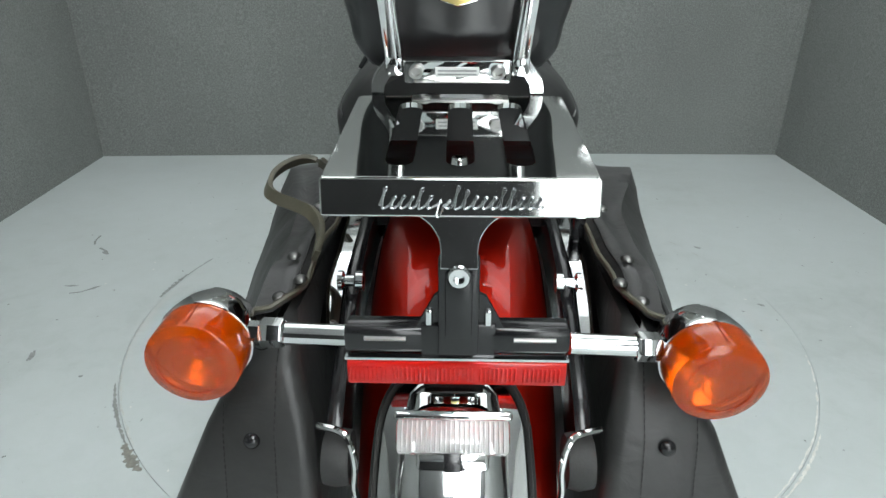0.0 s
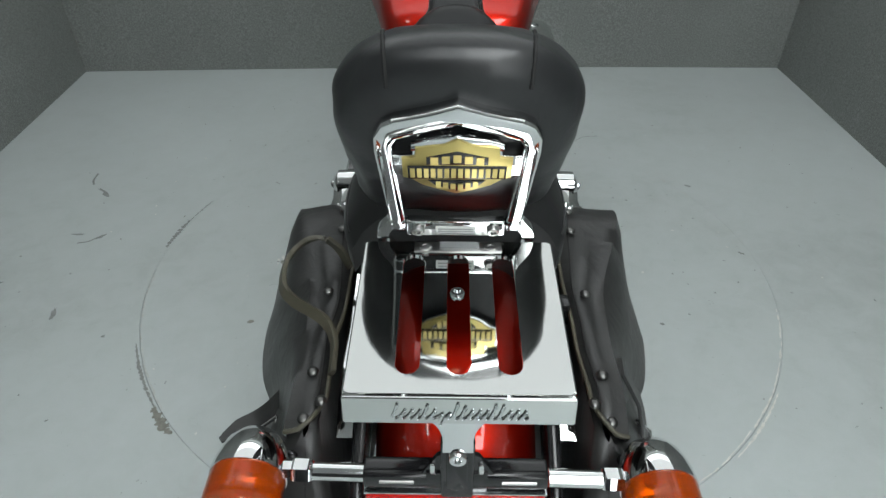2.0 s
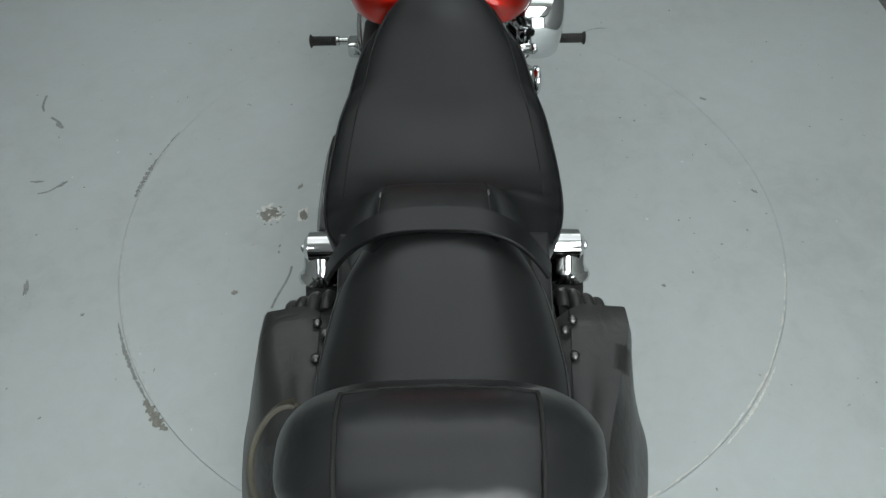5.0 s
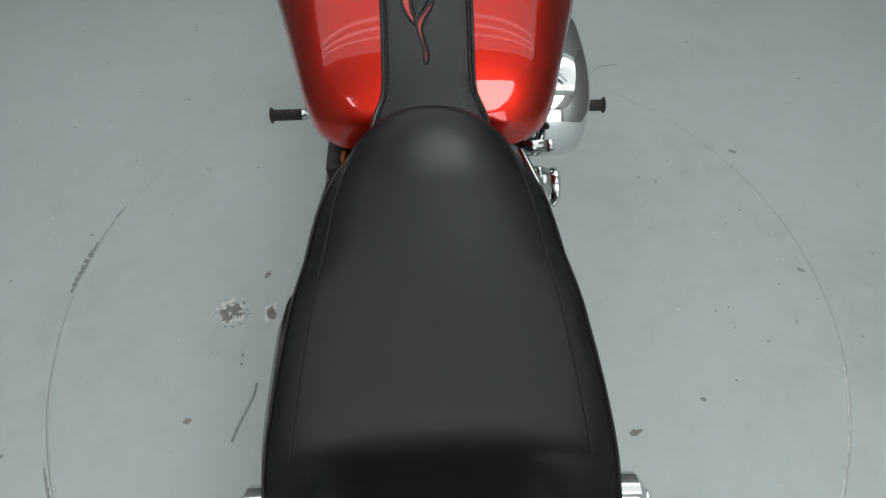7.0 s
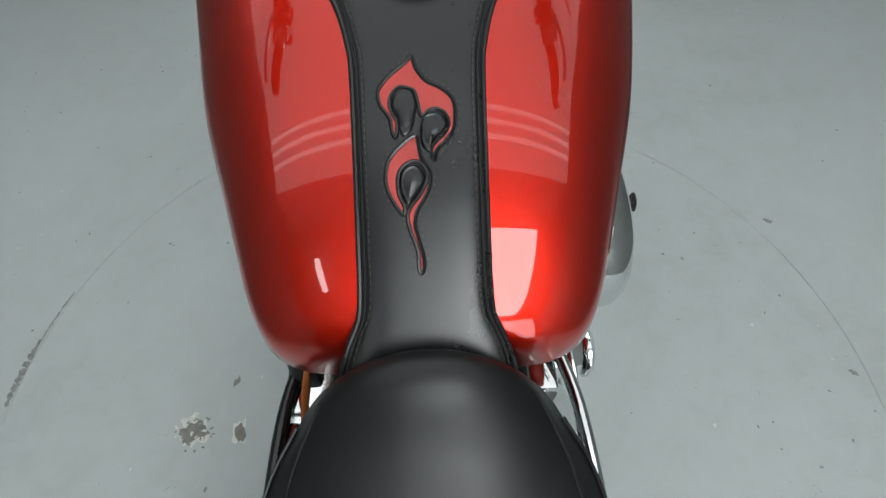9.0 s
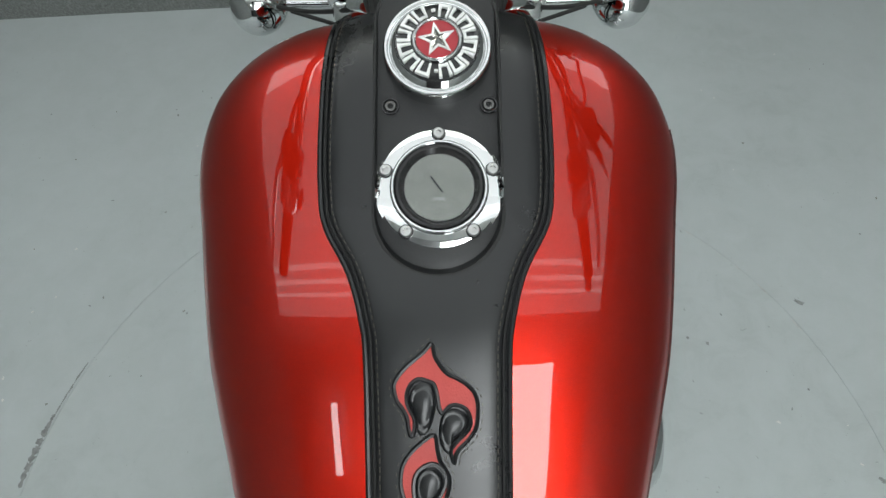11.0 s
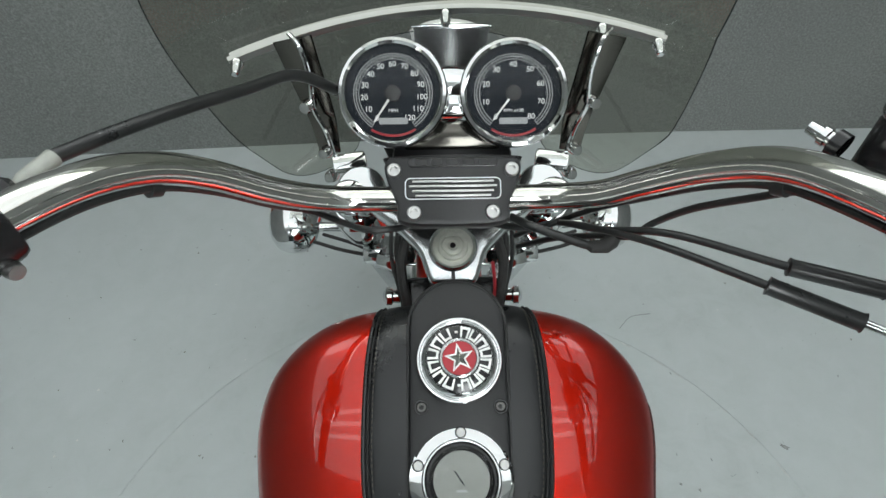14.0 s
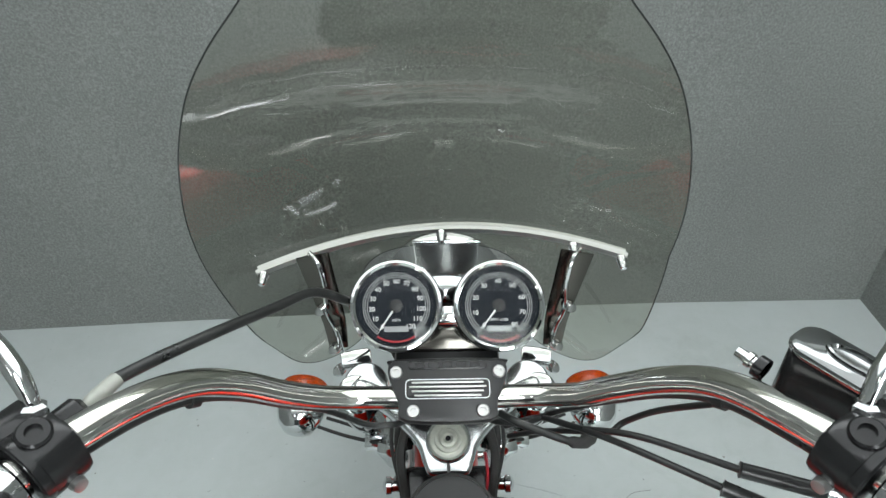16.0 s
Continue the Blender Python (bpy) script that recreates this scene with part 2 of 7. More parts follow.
OPENING_LIGHT = glowing("bright_opening", (0.95, 1.0, 1.01), 4.0)
# near-black surface of the added south wall, for dark reflections
DARK_BACKING = surface("dark_backing", (0.018, 0.018, 0.019), (0.04, 0.04, 0.041), (0.8, 0.95), coarse=4.0, fine=150.0, bump=0.3, depth=0.003, spec=0.2)


# ---- mesh tools ----
class Mesh:
    """Vertices and faces of one part, gathered piece by piece."""

    def __init__(self):
        self.v, self.f = [], []

    def add(self, verts, faces, m=None):
        n = len(self.v)
        self.v += [tuple(m @ Vector(p)) for p in verts] if m is not None else [tuple(p) for p in verts]
        self.f += [tuple(i + n for i in f) for f in faces]
        return self

    def loft(self, rings, caps=True, closed=True, m=None):
        k = len(rings[0])
        verts = [p for r in rings for p in r]
        faces = []
        for a in range(len(rings) - 1):
            for i in range(k if closed else k - 1):
                j = (i + 1) % k
                faces.append((a * k + i, a * k + j, (a + 1) * k + j, (a + 1) * k + i))
        if caps:
            faces.append(tuple(range(k))[::-1])
            faces.append(tuple(range((len(rings) - 1) * k, len(rings) * k)))
        return self.add(verts, faces, m)

    def lathe(self, profile, m=None, n=28, caps=False):
        """profile: (radius, height) pairs round the local z axis."""
        rings = [[(r * math.cos(2 * math.pi * i / n), r * math.sin(2 * math.pi * i / n), h) for i in range(n)] for r, h in profile]
        return self.loft(rings, caps, True, m)

    def tube(self, path, r, n=10, caps=True):
        pts = [Vector(p) for p in path]
        rr = r if isinstance(r, (list, tuple)) else [r] * len(pts)
        t0 = (pts[1] - pts[0]).normalized()
        side = t0.orthogonal().normalized()
        rings = []
        for i, p in enumerate(pts):
            t = (pts[min(i + 1, len(pts) - 1)] - pts[max(i - 1, 0)]).normalized()
            side = (side - t * side.dot(t)).normalized()
            up = t.cross(side)
            rings.append([p + rr[i] * (math.cos(2 * math.pi * k / n) * side + math.sin(2 * math.pi * k / n) * up) for k in range(n)])
        return self.loft(rings, caps)

    def ribbon(self, path, ups, width, thick):
        """A strap: a flat rounded band along a path; ups give the way its face looks."""
        pts = [Vector(p) for p in path]
        rings = []
        for i, p in enumerate(pts):
            t = (pts[min(i + 1, len(pts) - 1)] - pts[max(i - 1, 0)]).normalized()
            u = Vector(ups[i] if isinstance(ups, list) else ups)
            u = (u - t * u.dot(t)).normalized()
            s = t.cross(u)
            w = (width[i] if isinstance(width, list) else width) / 2
            h = thick / 2
            prof = [(-w, -h * 0.4), (-w * 0.93, -h), (w * 0.93, -h), (w, -h * 0.4), (w, h * 0.4), (w * 0.93, h), (-w * 0.93, h), (-w, h * 0.4)]
            rings.append([p + a * s + b * u for a, b in prof])
        return self.loft(rings, True)

    def box(self, size, m=None, bevel=0.0, seg=2):
        bm = bmesh.new()
        bmesh.ops.create_cube(bm, size=1.0)
        bmesh.ops.scale(bm, vec=size, verts=bm.verts)
        if bevel:
            bmesh.ops.bevel(bm, geom=bm.edges[:], offset=bevel, segments=seg, affect="EDGES", profile=0.5)
        return self.take(bm, m)

    def take(self, bm, m=None):
        bm.verts.index_update()
        self.add([tuple(v.co) for v in bm.verts], [tuple(v.index for v in f.verts) for f in bm.faces], m)
        bm.free()
        return self

    def slab(self, outline, low, high, bevel=0.0, m=None):
        """A flat piece: an outline in x, y, with a rounded rim, from low to high in z."""
        c = sum((Vector((x, y, 0)) for x, y in outline), Vector()) / len(outline)

        def ring(inset, z):
            out = []
            k = len(outline)
            for i, (x, y) in enumerate(outline):
                a, b = Vector(outline[i - 1]), Vector(outline[(i + 1) % k])
                t = (b - a).normalized()
                nrm = Vector((t.y, -t.x))
                out.append((x - nrm.x * inset, y - nrm.y * inset, z))
            return out

        area = sum(outline[i - 1][0] * outline[i][1] - outline[i][0] * outline[i - 1][1] for i in range(len(outline)))
        if area < 0:
            outline = outline[::-1]
        if bevel:
            rings = [ring(bevel, low), ring(bevel * 0.3, low + bevel * 0.3), ring(0, low + bevel), ring(0, high - bevel), ring(bevel * 0.3, high - bevel * 0.3), ring(bevel, high)]
        else:
            rings = [ring(0, low), ring(0, high)]
        return self.loft(rings, True, True, m)

    def holed(self, outline, holes, low, high, m=None, lift=None):
        """A flat piece with holes through it; lift(x, y) drapes it over a surface."""
        bm = bmesh.new()
        loops = []
        for loop in [outline, *holes]:
            vs = [bm.verts.new((x, y, 0)) for x, y in loop]
            loops.append(vs)
            for i in range(len(vs)):
                bm.edges.new((vs[i - 1], vs[i]))
        bmesh.ops.triangle_fill(bm, use_beauty=True, edges=bm.edges[:], normal=(0, 0, 1))
        bm.verts.index_update()
        flat = [tuple(v.co) for v in bm.verts]
        tris = [tuple(v.index for v in f.verts) if f.normal.z > 0 else tuple(v.index for v in f.verts)[::-1] for f in bm.faces]
        k = len(flat)
        z = lift or (lambda x, y: 0.0)
        verts = [(x, y, high + z(x, y)) for x, y, _ in flat] + [(x, y, low + z(x, y)) for x, y, _ in flat]
        faces = tris + [tuple(i + k for i in f[::-1]) for f in tris]
        for vs in loops:
            for i in range(len(vs)):
                a, b = vs[i - 1].index, vs[i].index
                faces.append((a, b, b + k, a + k))
        bm.free()
        n = len(self.v)
        self.add(verts, faces, m)
        return self


def whole(ob):
    """The pose of a thing or part in the world."""
    m = ob.matrix_basis.copy()
    return whole(ob.parent) @ ob.matrix_parent_inverse @ m if ob.parent else m


def part(name, mesh, material, parent=None, label="", sharp=38, at=None):
    """Links the gathered mesh as one object, under a thing or a part."""
    me = bpy.data.meshes.new(name)
    me.from_pydata(mesh.v, [], mesh.f)
    bm = bmesh.new()
    bm.from_mesh(me)
    bmesh.ops.remove_doubles(bm, verts=bm.verts, dist=1e-6)
    bmesh.ops.recalc_face_normals(bm, faces=bm.faces)
    bm.to_mesh(me)
    bm.free()
    me.polygons.foreach_set("use_smooth", [True] * len(me.polygons))
    me.set_sharp_from_angle(angle=radians(sharp))
    me.materials.append(material)
    ob = new(name, me)
    if at is not None:
        ob.matrix_basis = at
    if parent is not None:
        ob.parent = parent
        ob.matrix_parent_inverse = whole(parent).inverted()
    if label:
        ob["label"] = label
    return ob


def thing(name, label, category, group="", kind="", at=None):
    ob = tagged(new(name), label, category, group, kind)
    if at is not None:
        ob.matrix_basis = at
    return ob


def spline(pts, n=8, closed=False):
    """A smooth curve through the points."""
    p = [Vector(q) for q in pts]
    out, k = [], len(p)
    for i in range(k if closed else k - 1):
        a = p[i - 1] if closed or i > 0 else 2 * p[0] - p[1]
        b, c = p[i], p[(i + 1) % k]
        d = p[(i + 2) % k] if closed or i + 2 < k else 2 * p[-1] - p[-2]
        for s in range(n):
            t = s / n
            out.append(0.5 * (2 * b + (c - a) * t + (2 * a - 5 * b + 4 * c - d) * t * t + (3 * b - a - 3 * c + d) * t ** 3))
    if not closed:
        out.append(p[-1])
    return out


def flat(pts):
    return [(p[0], p[1]) for p in pts]


def circle(r, n=28, cx=0.0, cy=0.0):
    return [(cx + r * math.cos(2 * math.pi * i / n), cy + r * math.sin(2 * math.pi * i / n)) for i in range(n)]


def rounded(w, h, r, n=5, cx=0.0, cy=0.0):
    out = []
    for sx, sy, a0 in ((1, 1, 0), (-1, 1, 90), (-1, -1, 180), (1, -1, 270)):
        for i in range(n + 1):
            a = radians(a0 + 90 * i / n)
            out.append((cx + sx * (w / 2 - r) + r * math.cos(a), cy + sy * (h / 2 - r) + r * math.sin(a)))
    return out


def interp(x, xs, ys):
    return float(np.interp(x, xs, ys))


def smooth_interp(xs, ys):
    """A smooth function through the pairs."""
    pts = spline([(a, b, 0) for a, b in zip(xs, ys)], 10)
    ax, ay = [p.x for p in pts], [p.y for p in pts]
    return lambda x: float(np.interp(x, ax, ay))


def axis_pose(origin, z, x=(1, 0, 0)):
    """A pose at origin whose local z looks along z."""
    z = Vector(z).normalized()
    x = Vector(x)
    x = (x - z * x.dot(z)).normalized()
    y = z.cross(x)
    m = Matrix((x, y, z)).transposed().to_4x4()
    m.translation = origin
    return m


def lettering(text, size, material, parent, m, name="lettering"):
    cu = bpy.data.curves.new(name, "FONT")
    cu.body, cu.size, cu.align_x, cu.align_y, cu.extrude = text, size, "CENTER", "CENTER", 0.0002
    tmp = new(name + "_curve", cu)
    bpy.context.view_layer.update()
    me = bpy.data.meshes.new_from_object(tmp.evaluated_get(bpy.context.evaluated_depsgraph_get()))
    bpy.data.objects.remove(tmp)
    bpy.data.curves.remove(cu)
    me.transform(m)
    me.materials.clear()
    me.materials.append(material)
    ob = new(name, me)
    ob.parent = parent
    ob.matrix_parent_inverse = whole(parent).inverted()
    return ob


# ---- structure ----
PLATE_X, PLATE_Y, PLATE_R = 0.0194, 1.8695, 0.8866

floor = part("floor", Mesh().holed([(-3.2, -2.6), (3.2, -2.6), (3.2, 3.9), (-3.2, 3.9)],
             [circle(PLATE_R + 0.0009, 120, PLATE_X, PLATE_Y)], -0.12, 0.0), FLOOR)
tagged(floor, "worn grey painted concrete floor with chips and scuffs", "floor", kind="structure")
pit = part("pit_base", Mesh().slab(circle(PLATE_R + 0.05, 64, PLATE_X, PLATE_Y), -0.2, -0.125), MATTE)
tagged(pit, "dark pit under the turntable", "floor", kind="structure")
turntable = part("turntable", Mesh().lathe([(0.0, -0.06), (PLATE_R, -0.06), (PLATE_R, 0.0), (PLATE_R - 0.001, 0.001), (0.0, 0.001)],
                 pose(PLATE_X, PLATE_Y, 0), 160), FLOOR)
tagged(turntable, "round grey painted turntable set flush in the floor", "turntable", kind="structure")


def wall(name, line, z0, z1, thick, material, label):
    """An upright wall along a bent line in plan; thick to its left."""
    pts = [Vector(p) for p in line]
    off = []
    for i, p in enumerate(pts):
        t = (pts[min(i + 1, len(pts) - 1)] - pts[max(i - 1, 0)]).normalized()
        off.append(p + Vector((-t.y, t.x)) * thick)
    loop = [tuple(p) for p in pts] + [tuple(p) for p in off[::-1]]
    ob = part(name, Mesh().slab(loop, z0, z1), material, sharp=20)
    return tagged(ob, label, "wall", kind="structure")


WALL_H = 2.5
wall("wall_north", [(-1.89, 3.435), (-1.16, 3.478), (-0.5, 3.512), (0.2, 3.538), (0.9, 3.552), (1.712, 3.555)], 0.0, WALL_H, 0.12, FELT, "grey felt-covered back wall of the photo booth")
wall("wall_west", [(-1.70, -2.4), (-1.70, 1.9), (-1.89, 3.435)], 0.0, WALL_H, 0.12, FELT, "grey felt-covered side wall of the photo booth")
wall("wall_east", [(1.712, 3.555), (1.60, 1.9), (1.60, -2.4)], 0.0, WALL_H, 0.12, FELT, "grey felt-covered side wall of the photo booth")
# added, unseen: closes the end so rear-facing chrome mirrors something dark
wall("wall_south", [(1.60, -2.4), (-1.70, -2.4)], 0.0, WALL_H, 0.12, DARK_BACKING, "dark backing added across the unseen end of the photo booth")
wall("upper_wall_north", [(-2.6, 3.75), (2.6, 3.75)], WALL_H, 2.9, 0.1, WHITE_WALL, "white wall above the booth")
wall("upper_wall_west", [(-2.5, -2.5), (-2.5, 3.75)], WALL_H, 2.9, 0.1, WHITE_WALL, "white wall above the booth")
wall("upper_wall_east", [(2.5, 3.75), (2.5, -2.5)], WALL_H, 2.9, 0.1, WHITE_WALL, "white wall above the booth")
wall("upper_wall_south", [(2.5, -2.5), (-2.5, -2.5)], WALL_H, 2.9, 0.1, DARK_CEIL, "grey wall above the booth")
for n, (x0, x1, y0, y1) in enumerate([(-2.6, 2.6, 3.55, 3.8), (-2.6, -1.82, -2.6, 3.55), (1.75, 2.6, -2.6, 3.55), (-1.82, 1.75, -2.6, -2.5)]):
    ledge = part(f"wall_ledge_{n + 1}", Mesh().slab([(x0, y0), (x1, y0), (x1, y1), (x0, y1)], WALL_H + 0.002, WALL_H + 0.03), WHITE_WALL)
    tagged(ledge, "white ledge on top of the booth walls", "ledge", kind="structure")
ceil_a = part("ceiling", Mesh().slab([(-2.6, 0.6), (2.6, 0.6), (2.6, 3.85), (-2.6, 3.85)], 2.9, 3.0), WHITE_WALL)
tagged(ceil_a, "white ceiling over the front of the booth", "ceiling", kind="structure")
ceil_b = part("ceiling_rear", Mesh().slab([(-2.6, -2.6), (2.6, -2.6), (2.6, 0.598), (-2.6, 0.598)], 2.9, 3.0), DARK_CEIL)
tagged(ceil_b, "dull grey ceiling over the rear of the booth", "ceiling", kind="structure")


def ceiling_light(x, y, length, width, glow, tubes=0):
    t = thing("ceiling_light", "white ceiling light with a glowing diffuser", "ceiling light", "ceiling lights", at=pose(x, y, 2.9))
    part("housing", Mesh().box((length, width, 0.04), pose(x, y, 2.878), 0.004), WHITE_WALL, t)
    part("diffuser", Mesh().box((length, width, 0.03), pose(x, y, 2.841), 0.002), glow, t)
    for k in range(tubes):
        part("tube", Mesh().box((length * 0.98, 0.028, 0.010), pose(x, y + (k - (tubes - 1) / 2) * 0.1, 2.822), 0.004), TUBE_LIGHT, t, "bright fluorescent tube")
    return t


for gx in (-1.25, 0.0, 1.25):
    for gy in (1.96, 2.55, 3.16):
        ceiling_light(gx, gy, 1.249, 0.589, FRONT_LIGHT if gy > 3 else SOFT_LIGHT)
    ceiling_light(gx, 1.35, 1.249, 0.629, SOFT_LIGHT, 3)
ceiling_light(0.53, -0.925, 1.06, 2.75, REAR_LIGHT)
ceiling_light(-0.155, -1.6, 0.30, 1.4, MID_LIGHT)
ceiling_light(-1.05, -0.3, 0.1, 0.8, REAR_LIGHT)


opening = part("window_1", Mesh().box((1.06, 0.03, 2.4), pose(0.98, -2.385, 1.24), 0.006), WHITE_WALL)
tagged(opening, "bright tall glazed opening at the end of the booth", "window", kind="structure")
part("pane", Mesh().box((0.98, 0.012, 2.32), pose(0.98, -2.366, 1.24), 0.002), OPENING_LIGHT, opening)

# marks on the floor, each an irregular flake a hair above the paint
def flake(x, y, w, h, turn, seed, material, z=0.0008, ragged=0.35, name="paint_chip"):
    rnd = random.Random(seed)
    n = 16
    pts = []
    for i in range(n):
        a = 2 * math.pi * i / n
        r = 1 + ragged * (rnd.random() * 2 - 1)
        px, py = w / 2 * r * math.cos(a), h / 2 * r * math.sin(a)
        c, s = math.cos(radians(turn)), math.sin(radians(turn))
        pts.append((x + c * px - s * py, y + s * px + c * py))
    on_plate = math.hypot(x - PLATE_X, y - PLATE_Y) < PLATE_R
    z += 0.001 if on_plate else 0.0
    part(name, Mesh().slab(pts, z - 0.0006, z), material, turntable if on_plate else floor)


# ---- fuel tank ----
def crest(y):
    """Height of the tank's middle line."""
    d = y - 1.83
    return 0.797 + (y - 1.667) * 0.53 - 0.5 * max(0.0, 1.83 - y) ** 2 - 0.07 * (d + math.sqrt(d * d + 0.0009))


TILT_DEG = math.degrees(math.atan(0.39))
TK_Y = [1.627, 1.630, 1.637, 1.650, 1.674, 1.705, 1.755, 1.81, 1.862, 1.925, 1.962, 1.990, 2.015, 2.037, 2.061, 2.082, 2.097, 2.104]
TK_W = [0.064, 0.096, 0.119, 0.135, 0.1475, 0.157, 0.171, 0.187, 0.196, 0.204, 0.209, 0.2095, 0.205, 0.196, 0.177, 0.150, 0.110, 0.065]
TK_H = [0.56, 0.70, 0.81, 0.90, 0.972, 1.0, 1.0, 1, 1, 1, 1, 0.995, 0.98, 0.945, 0.86, 0.72, 0.5, 0.27]
tank_w, tank_h = smooth_interp(TK_Y, TK_W), smooth_interp(TK_Y, TK_H)


def tank_e(y):
    """How square the tank's section is: squarer towards the seat."""
    return interp(y, [1.64, 1.70, 1.80], [0.5, 0.56, 0.7])


def tank_u(y):
    """Height of the tank's upper half."""
    return interp(y, [1.64, 1.70, 1.80], [0.055, 0.075, 0.095])


def tank_top(x, y):
    yy = min(max(y, 1.70), 2.094)
    c = min(1.0, abs(x) / tank_w(yy)) ** (1 / tank_e(yy))
    z = crest(y) - tank_u(yy) + tank_u(yy) * tank_h(yy) * max(0.0, 1 - c * c) ** (tank_e(yy) / 2)
    return z


def tank_ring(y, n=72):
    w, h, zm, e = tank_w(y), tank_h(y), crest(y) - tank_u(y), tank_e(y)
    out = []
    for i in range(n):
        a = 2 * math.pi * i / n
        c, s = math.cos(a), math.sin(a)
        hh = tank_u(y) if s > 0 else interp(y, [1.64, 1.67, 1.72, 1.82, 1.95], [0.012, 0.03, 0.06, 0.105, 0.12])
        under = 0.045 * max(0.0, -s) ** 0.8 * max(0.0, 1 - (y - 1.627) / 0.08)  # the rear end is cut under
        out.append((w * math.copysign(abs(c) ** e, c), y + under, zm + hh * h * math.copysign(abs(s) ** e, s)))
    return out


bike = thing("motorcycle", "red cruiser motorcycle with chrome trim on a turntable", "motorcycle", at=pose(0, 1.75, 0))
ys = list(np.linspace(1.627, 1.66, 10)) + list(np.linspace(1.665, 1.70, 6)) + list(np.linspace(1.715, 1.98, 22)) + list(np.linspace(1.99, 2.104, 20))
tank = part("fuel_tank", Mesh().loft([tank_ring(float(y)) for y in ys]), RED, bike, "metallic red painted fuel tank", 60)

for share in (0.46, 0.40):
    path = []
    for y in np.linspace(1.70, 2.0, 26):
        w, hu = tank_w(float(y)), tank_u(float(y))
        zm, e = crest(float(y)) - hu, tank_e(float(y))
        dz = hu * share
        sn = share ** (1 / e)
        path.append((w * (1 - sn * sn) ** (e / 2) + 0.0002, float(y), zm + dz))
    part("pinstripe", Mesh().tube(path, 0.0006, 5), STRIPE, tank, "thin dark pinstripe")

# ---- leather bib on the tank ----
BB_Y = [1.585, 1.612, 1.632, 1.648, 1.70, 1.80, 1.83, 1.863, 1.897, 1.927, 1.964, 2.014, 2.05, 2.075, 2.092]
BB_W = [0.068, 0.066, 0.058, 0.051, 0.050, 0.0515, 0.055, 0.065, 0.0835, 0.088, 0.089, 0.088, 0.085, 0.081, 0.074]
bib_w = smooth_interp(BB_Y, BB_W)
bib = thing("tank_bib", "black leather tank bib with a red flame inlay", "tank cover", at=pose(0, 1.85, 0.87))
rows_top, rows_low = [], []
for y in np.linspace(1.585, 2.088, 68):
    w = bib_w(float(y))
    top, low = [], []
    for k in range(-10, 11):
        u = k / 10
        x = u * w
        z = tank_top(x, float(y))
        top.append((x, float(y), z + 0.0015 + 0.005 * (1 - abs(u) ** 6)))
        low.append((x, float(y), z - 0.004))
    rows_top.append(top + low[::-1])
part("panel", Mesh().loft(rows_top), BIBHIDE, bib, "black leather panel")
for s in (-1, 1):
    path = [(s * bib_w(float(y)), float(y), tank_top(bib_w(float(y)), float(y)) + 0.002) for y in np.linspace(1.59, 2.086, 74)]
    part("piping", Mesh().tube(path, 0.0023, 8), BIBHIDE, bib)
    crease = [(s * (bib_w(float(y)) - 0.0045), float(y), tank_top(bib_w(float(y)) - 0.0045, float(y)) + 0.0052) for y in np.linspace(1.59, 2.086, 74)]
    part("binding", Mesh().tube(crease, 0.0012, 6), THREAD, bib)
    st = Mesh()
    y = 1.6
    while y < 2.08:
        x = bib_w(y) - 0.0085
        x2 = bib_w(y + 0.003) - 0.0085
        st.tube([(s * x, y, tank_top(x, y) + 0.0066), (s * x2, y + 0.003, tank_top(x2, y + 0.003) + 0.0066)], 0.0005, 5)
        y += 0.0052
    tagged(part("stitching", st, BIBTHREAD, bib), kind="stuff")

FLAME_UPPER = [(-4, 1813), (-9, 1808), (-16, 1803), (-24, 1797), (-30, 1790), (-31, 1785), (-29, 1778), (-25, 1773), (-22, 1768), (-21, 1761), (-19, 1756), (-17, 1761), (-17, 1767), (-20, 1772), (-22, 1777), (-22, 1783), (-19, 1788),
               (-14, 1791), (-8, 1790), (-3, 1788), (-1, 1783), (0, 1778), (1, 1773), (3, 1770), (8, 1774), (13, 1775), (19, 1773), (22, 1769), (23, 1764), (21, 1760), (17, 1756), (12, 1752), (9, 1748), (9, 1744), (11, 1740),
               (12, 1745), (15, 1749), (19, 1752), (24, 1757), (27, 1762), (28, 1769), (28, 1776), (26, 1782), (21, 1787), (14, 1791), (7, 1794), (2, 1799), (-2, 1805)]
FLAME_LOWER = [(-3, 1757), (-14, 1751), (-22, 1744), (-26, 1737), (-27, 1728), (-25, 1720), (-21, 1713), (-17, 1708), (-14, 1705), (-13, 1709), (-14, 1712), (-17, 1718), (-18, 1725), (-17, 1732), (-13, 1737), (-6, 1740), (-1, 1739),
               (3, 1736), (5, 1731), (4, 1726), (1, 1721), (-3, 1716), (-8, 1711), (-11, 1706), (-11, 1701), (-9, 1694), (-6, 1687), (-4, 1680), (-4, 1671), (-2, 1668), (0, 1672), (0, 1678), (-2, 1685), (-4, 1692), (-6, 1699),
               (-5, 1704), (-3, 1709), (1, 1714), (5, 1720), (7, 1726), (7, 1732), (4, 1737), (1, 1741), (-1, 1748)]
DROPS = ([(-10, 1790), (-4, 1787), (-1, 1780), (-2, 1771), (-5, 1762), (-9, 1757), (-14, 1757), (-16, 1763), (-19, 1772), (-21, 1779), (-18, 1786)],
         [(13, 1773), (20, 1770), (22, 1764), (18, 1758), (11, 1753), (8, 1746), (5, 1746), (1, 1751), (0, 1759), (2, 1768), (6, 1772)],
         [(-6, 1738), (-1, 1737), (3, 1732), (3, 1726), (-2, 1719), (-7, 1714), (-11, 1711), (-14, 1715), (-17, 1722), (-16, 1731), (-12, 1736)])


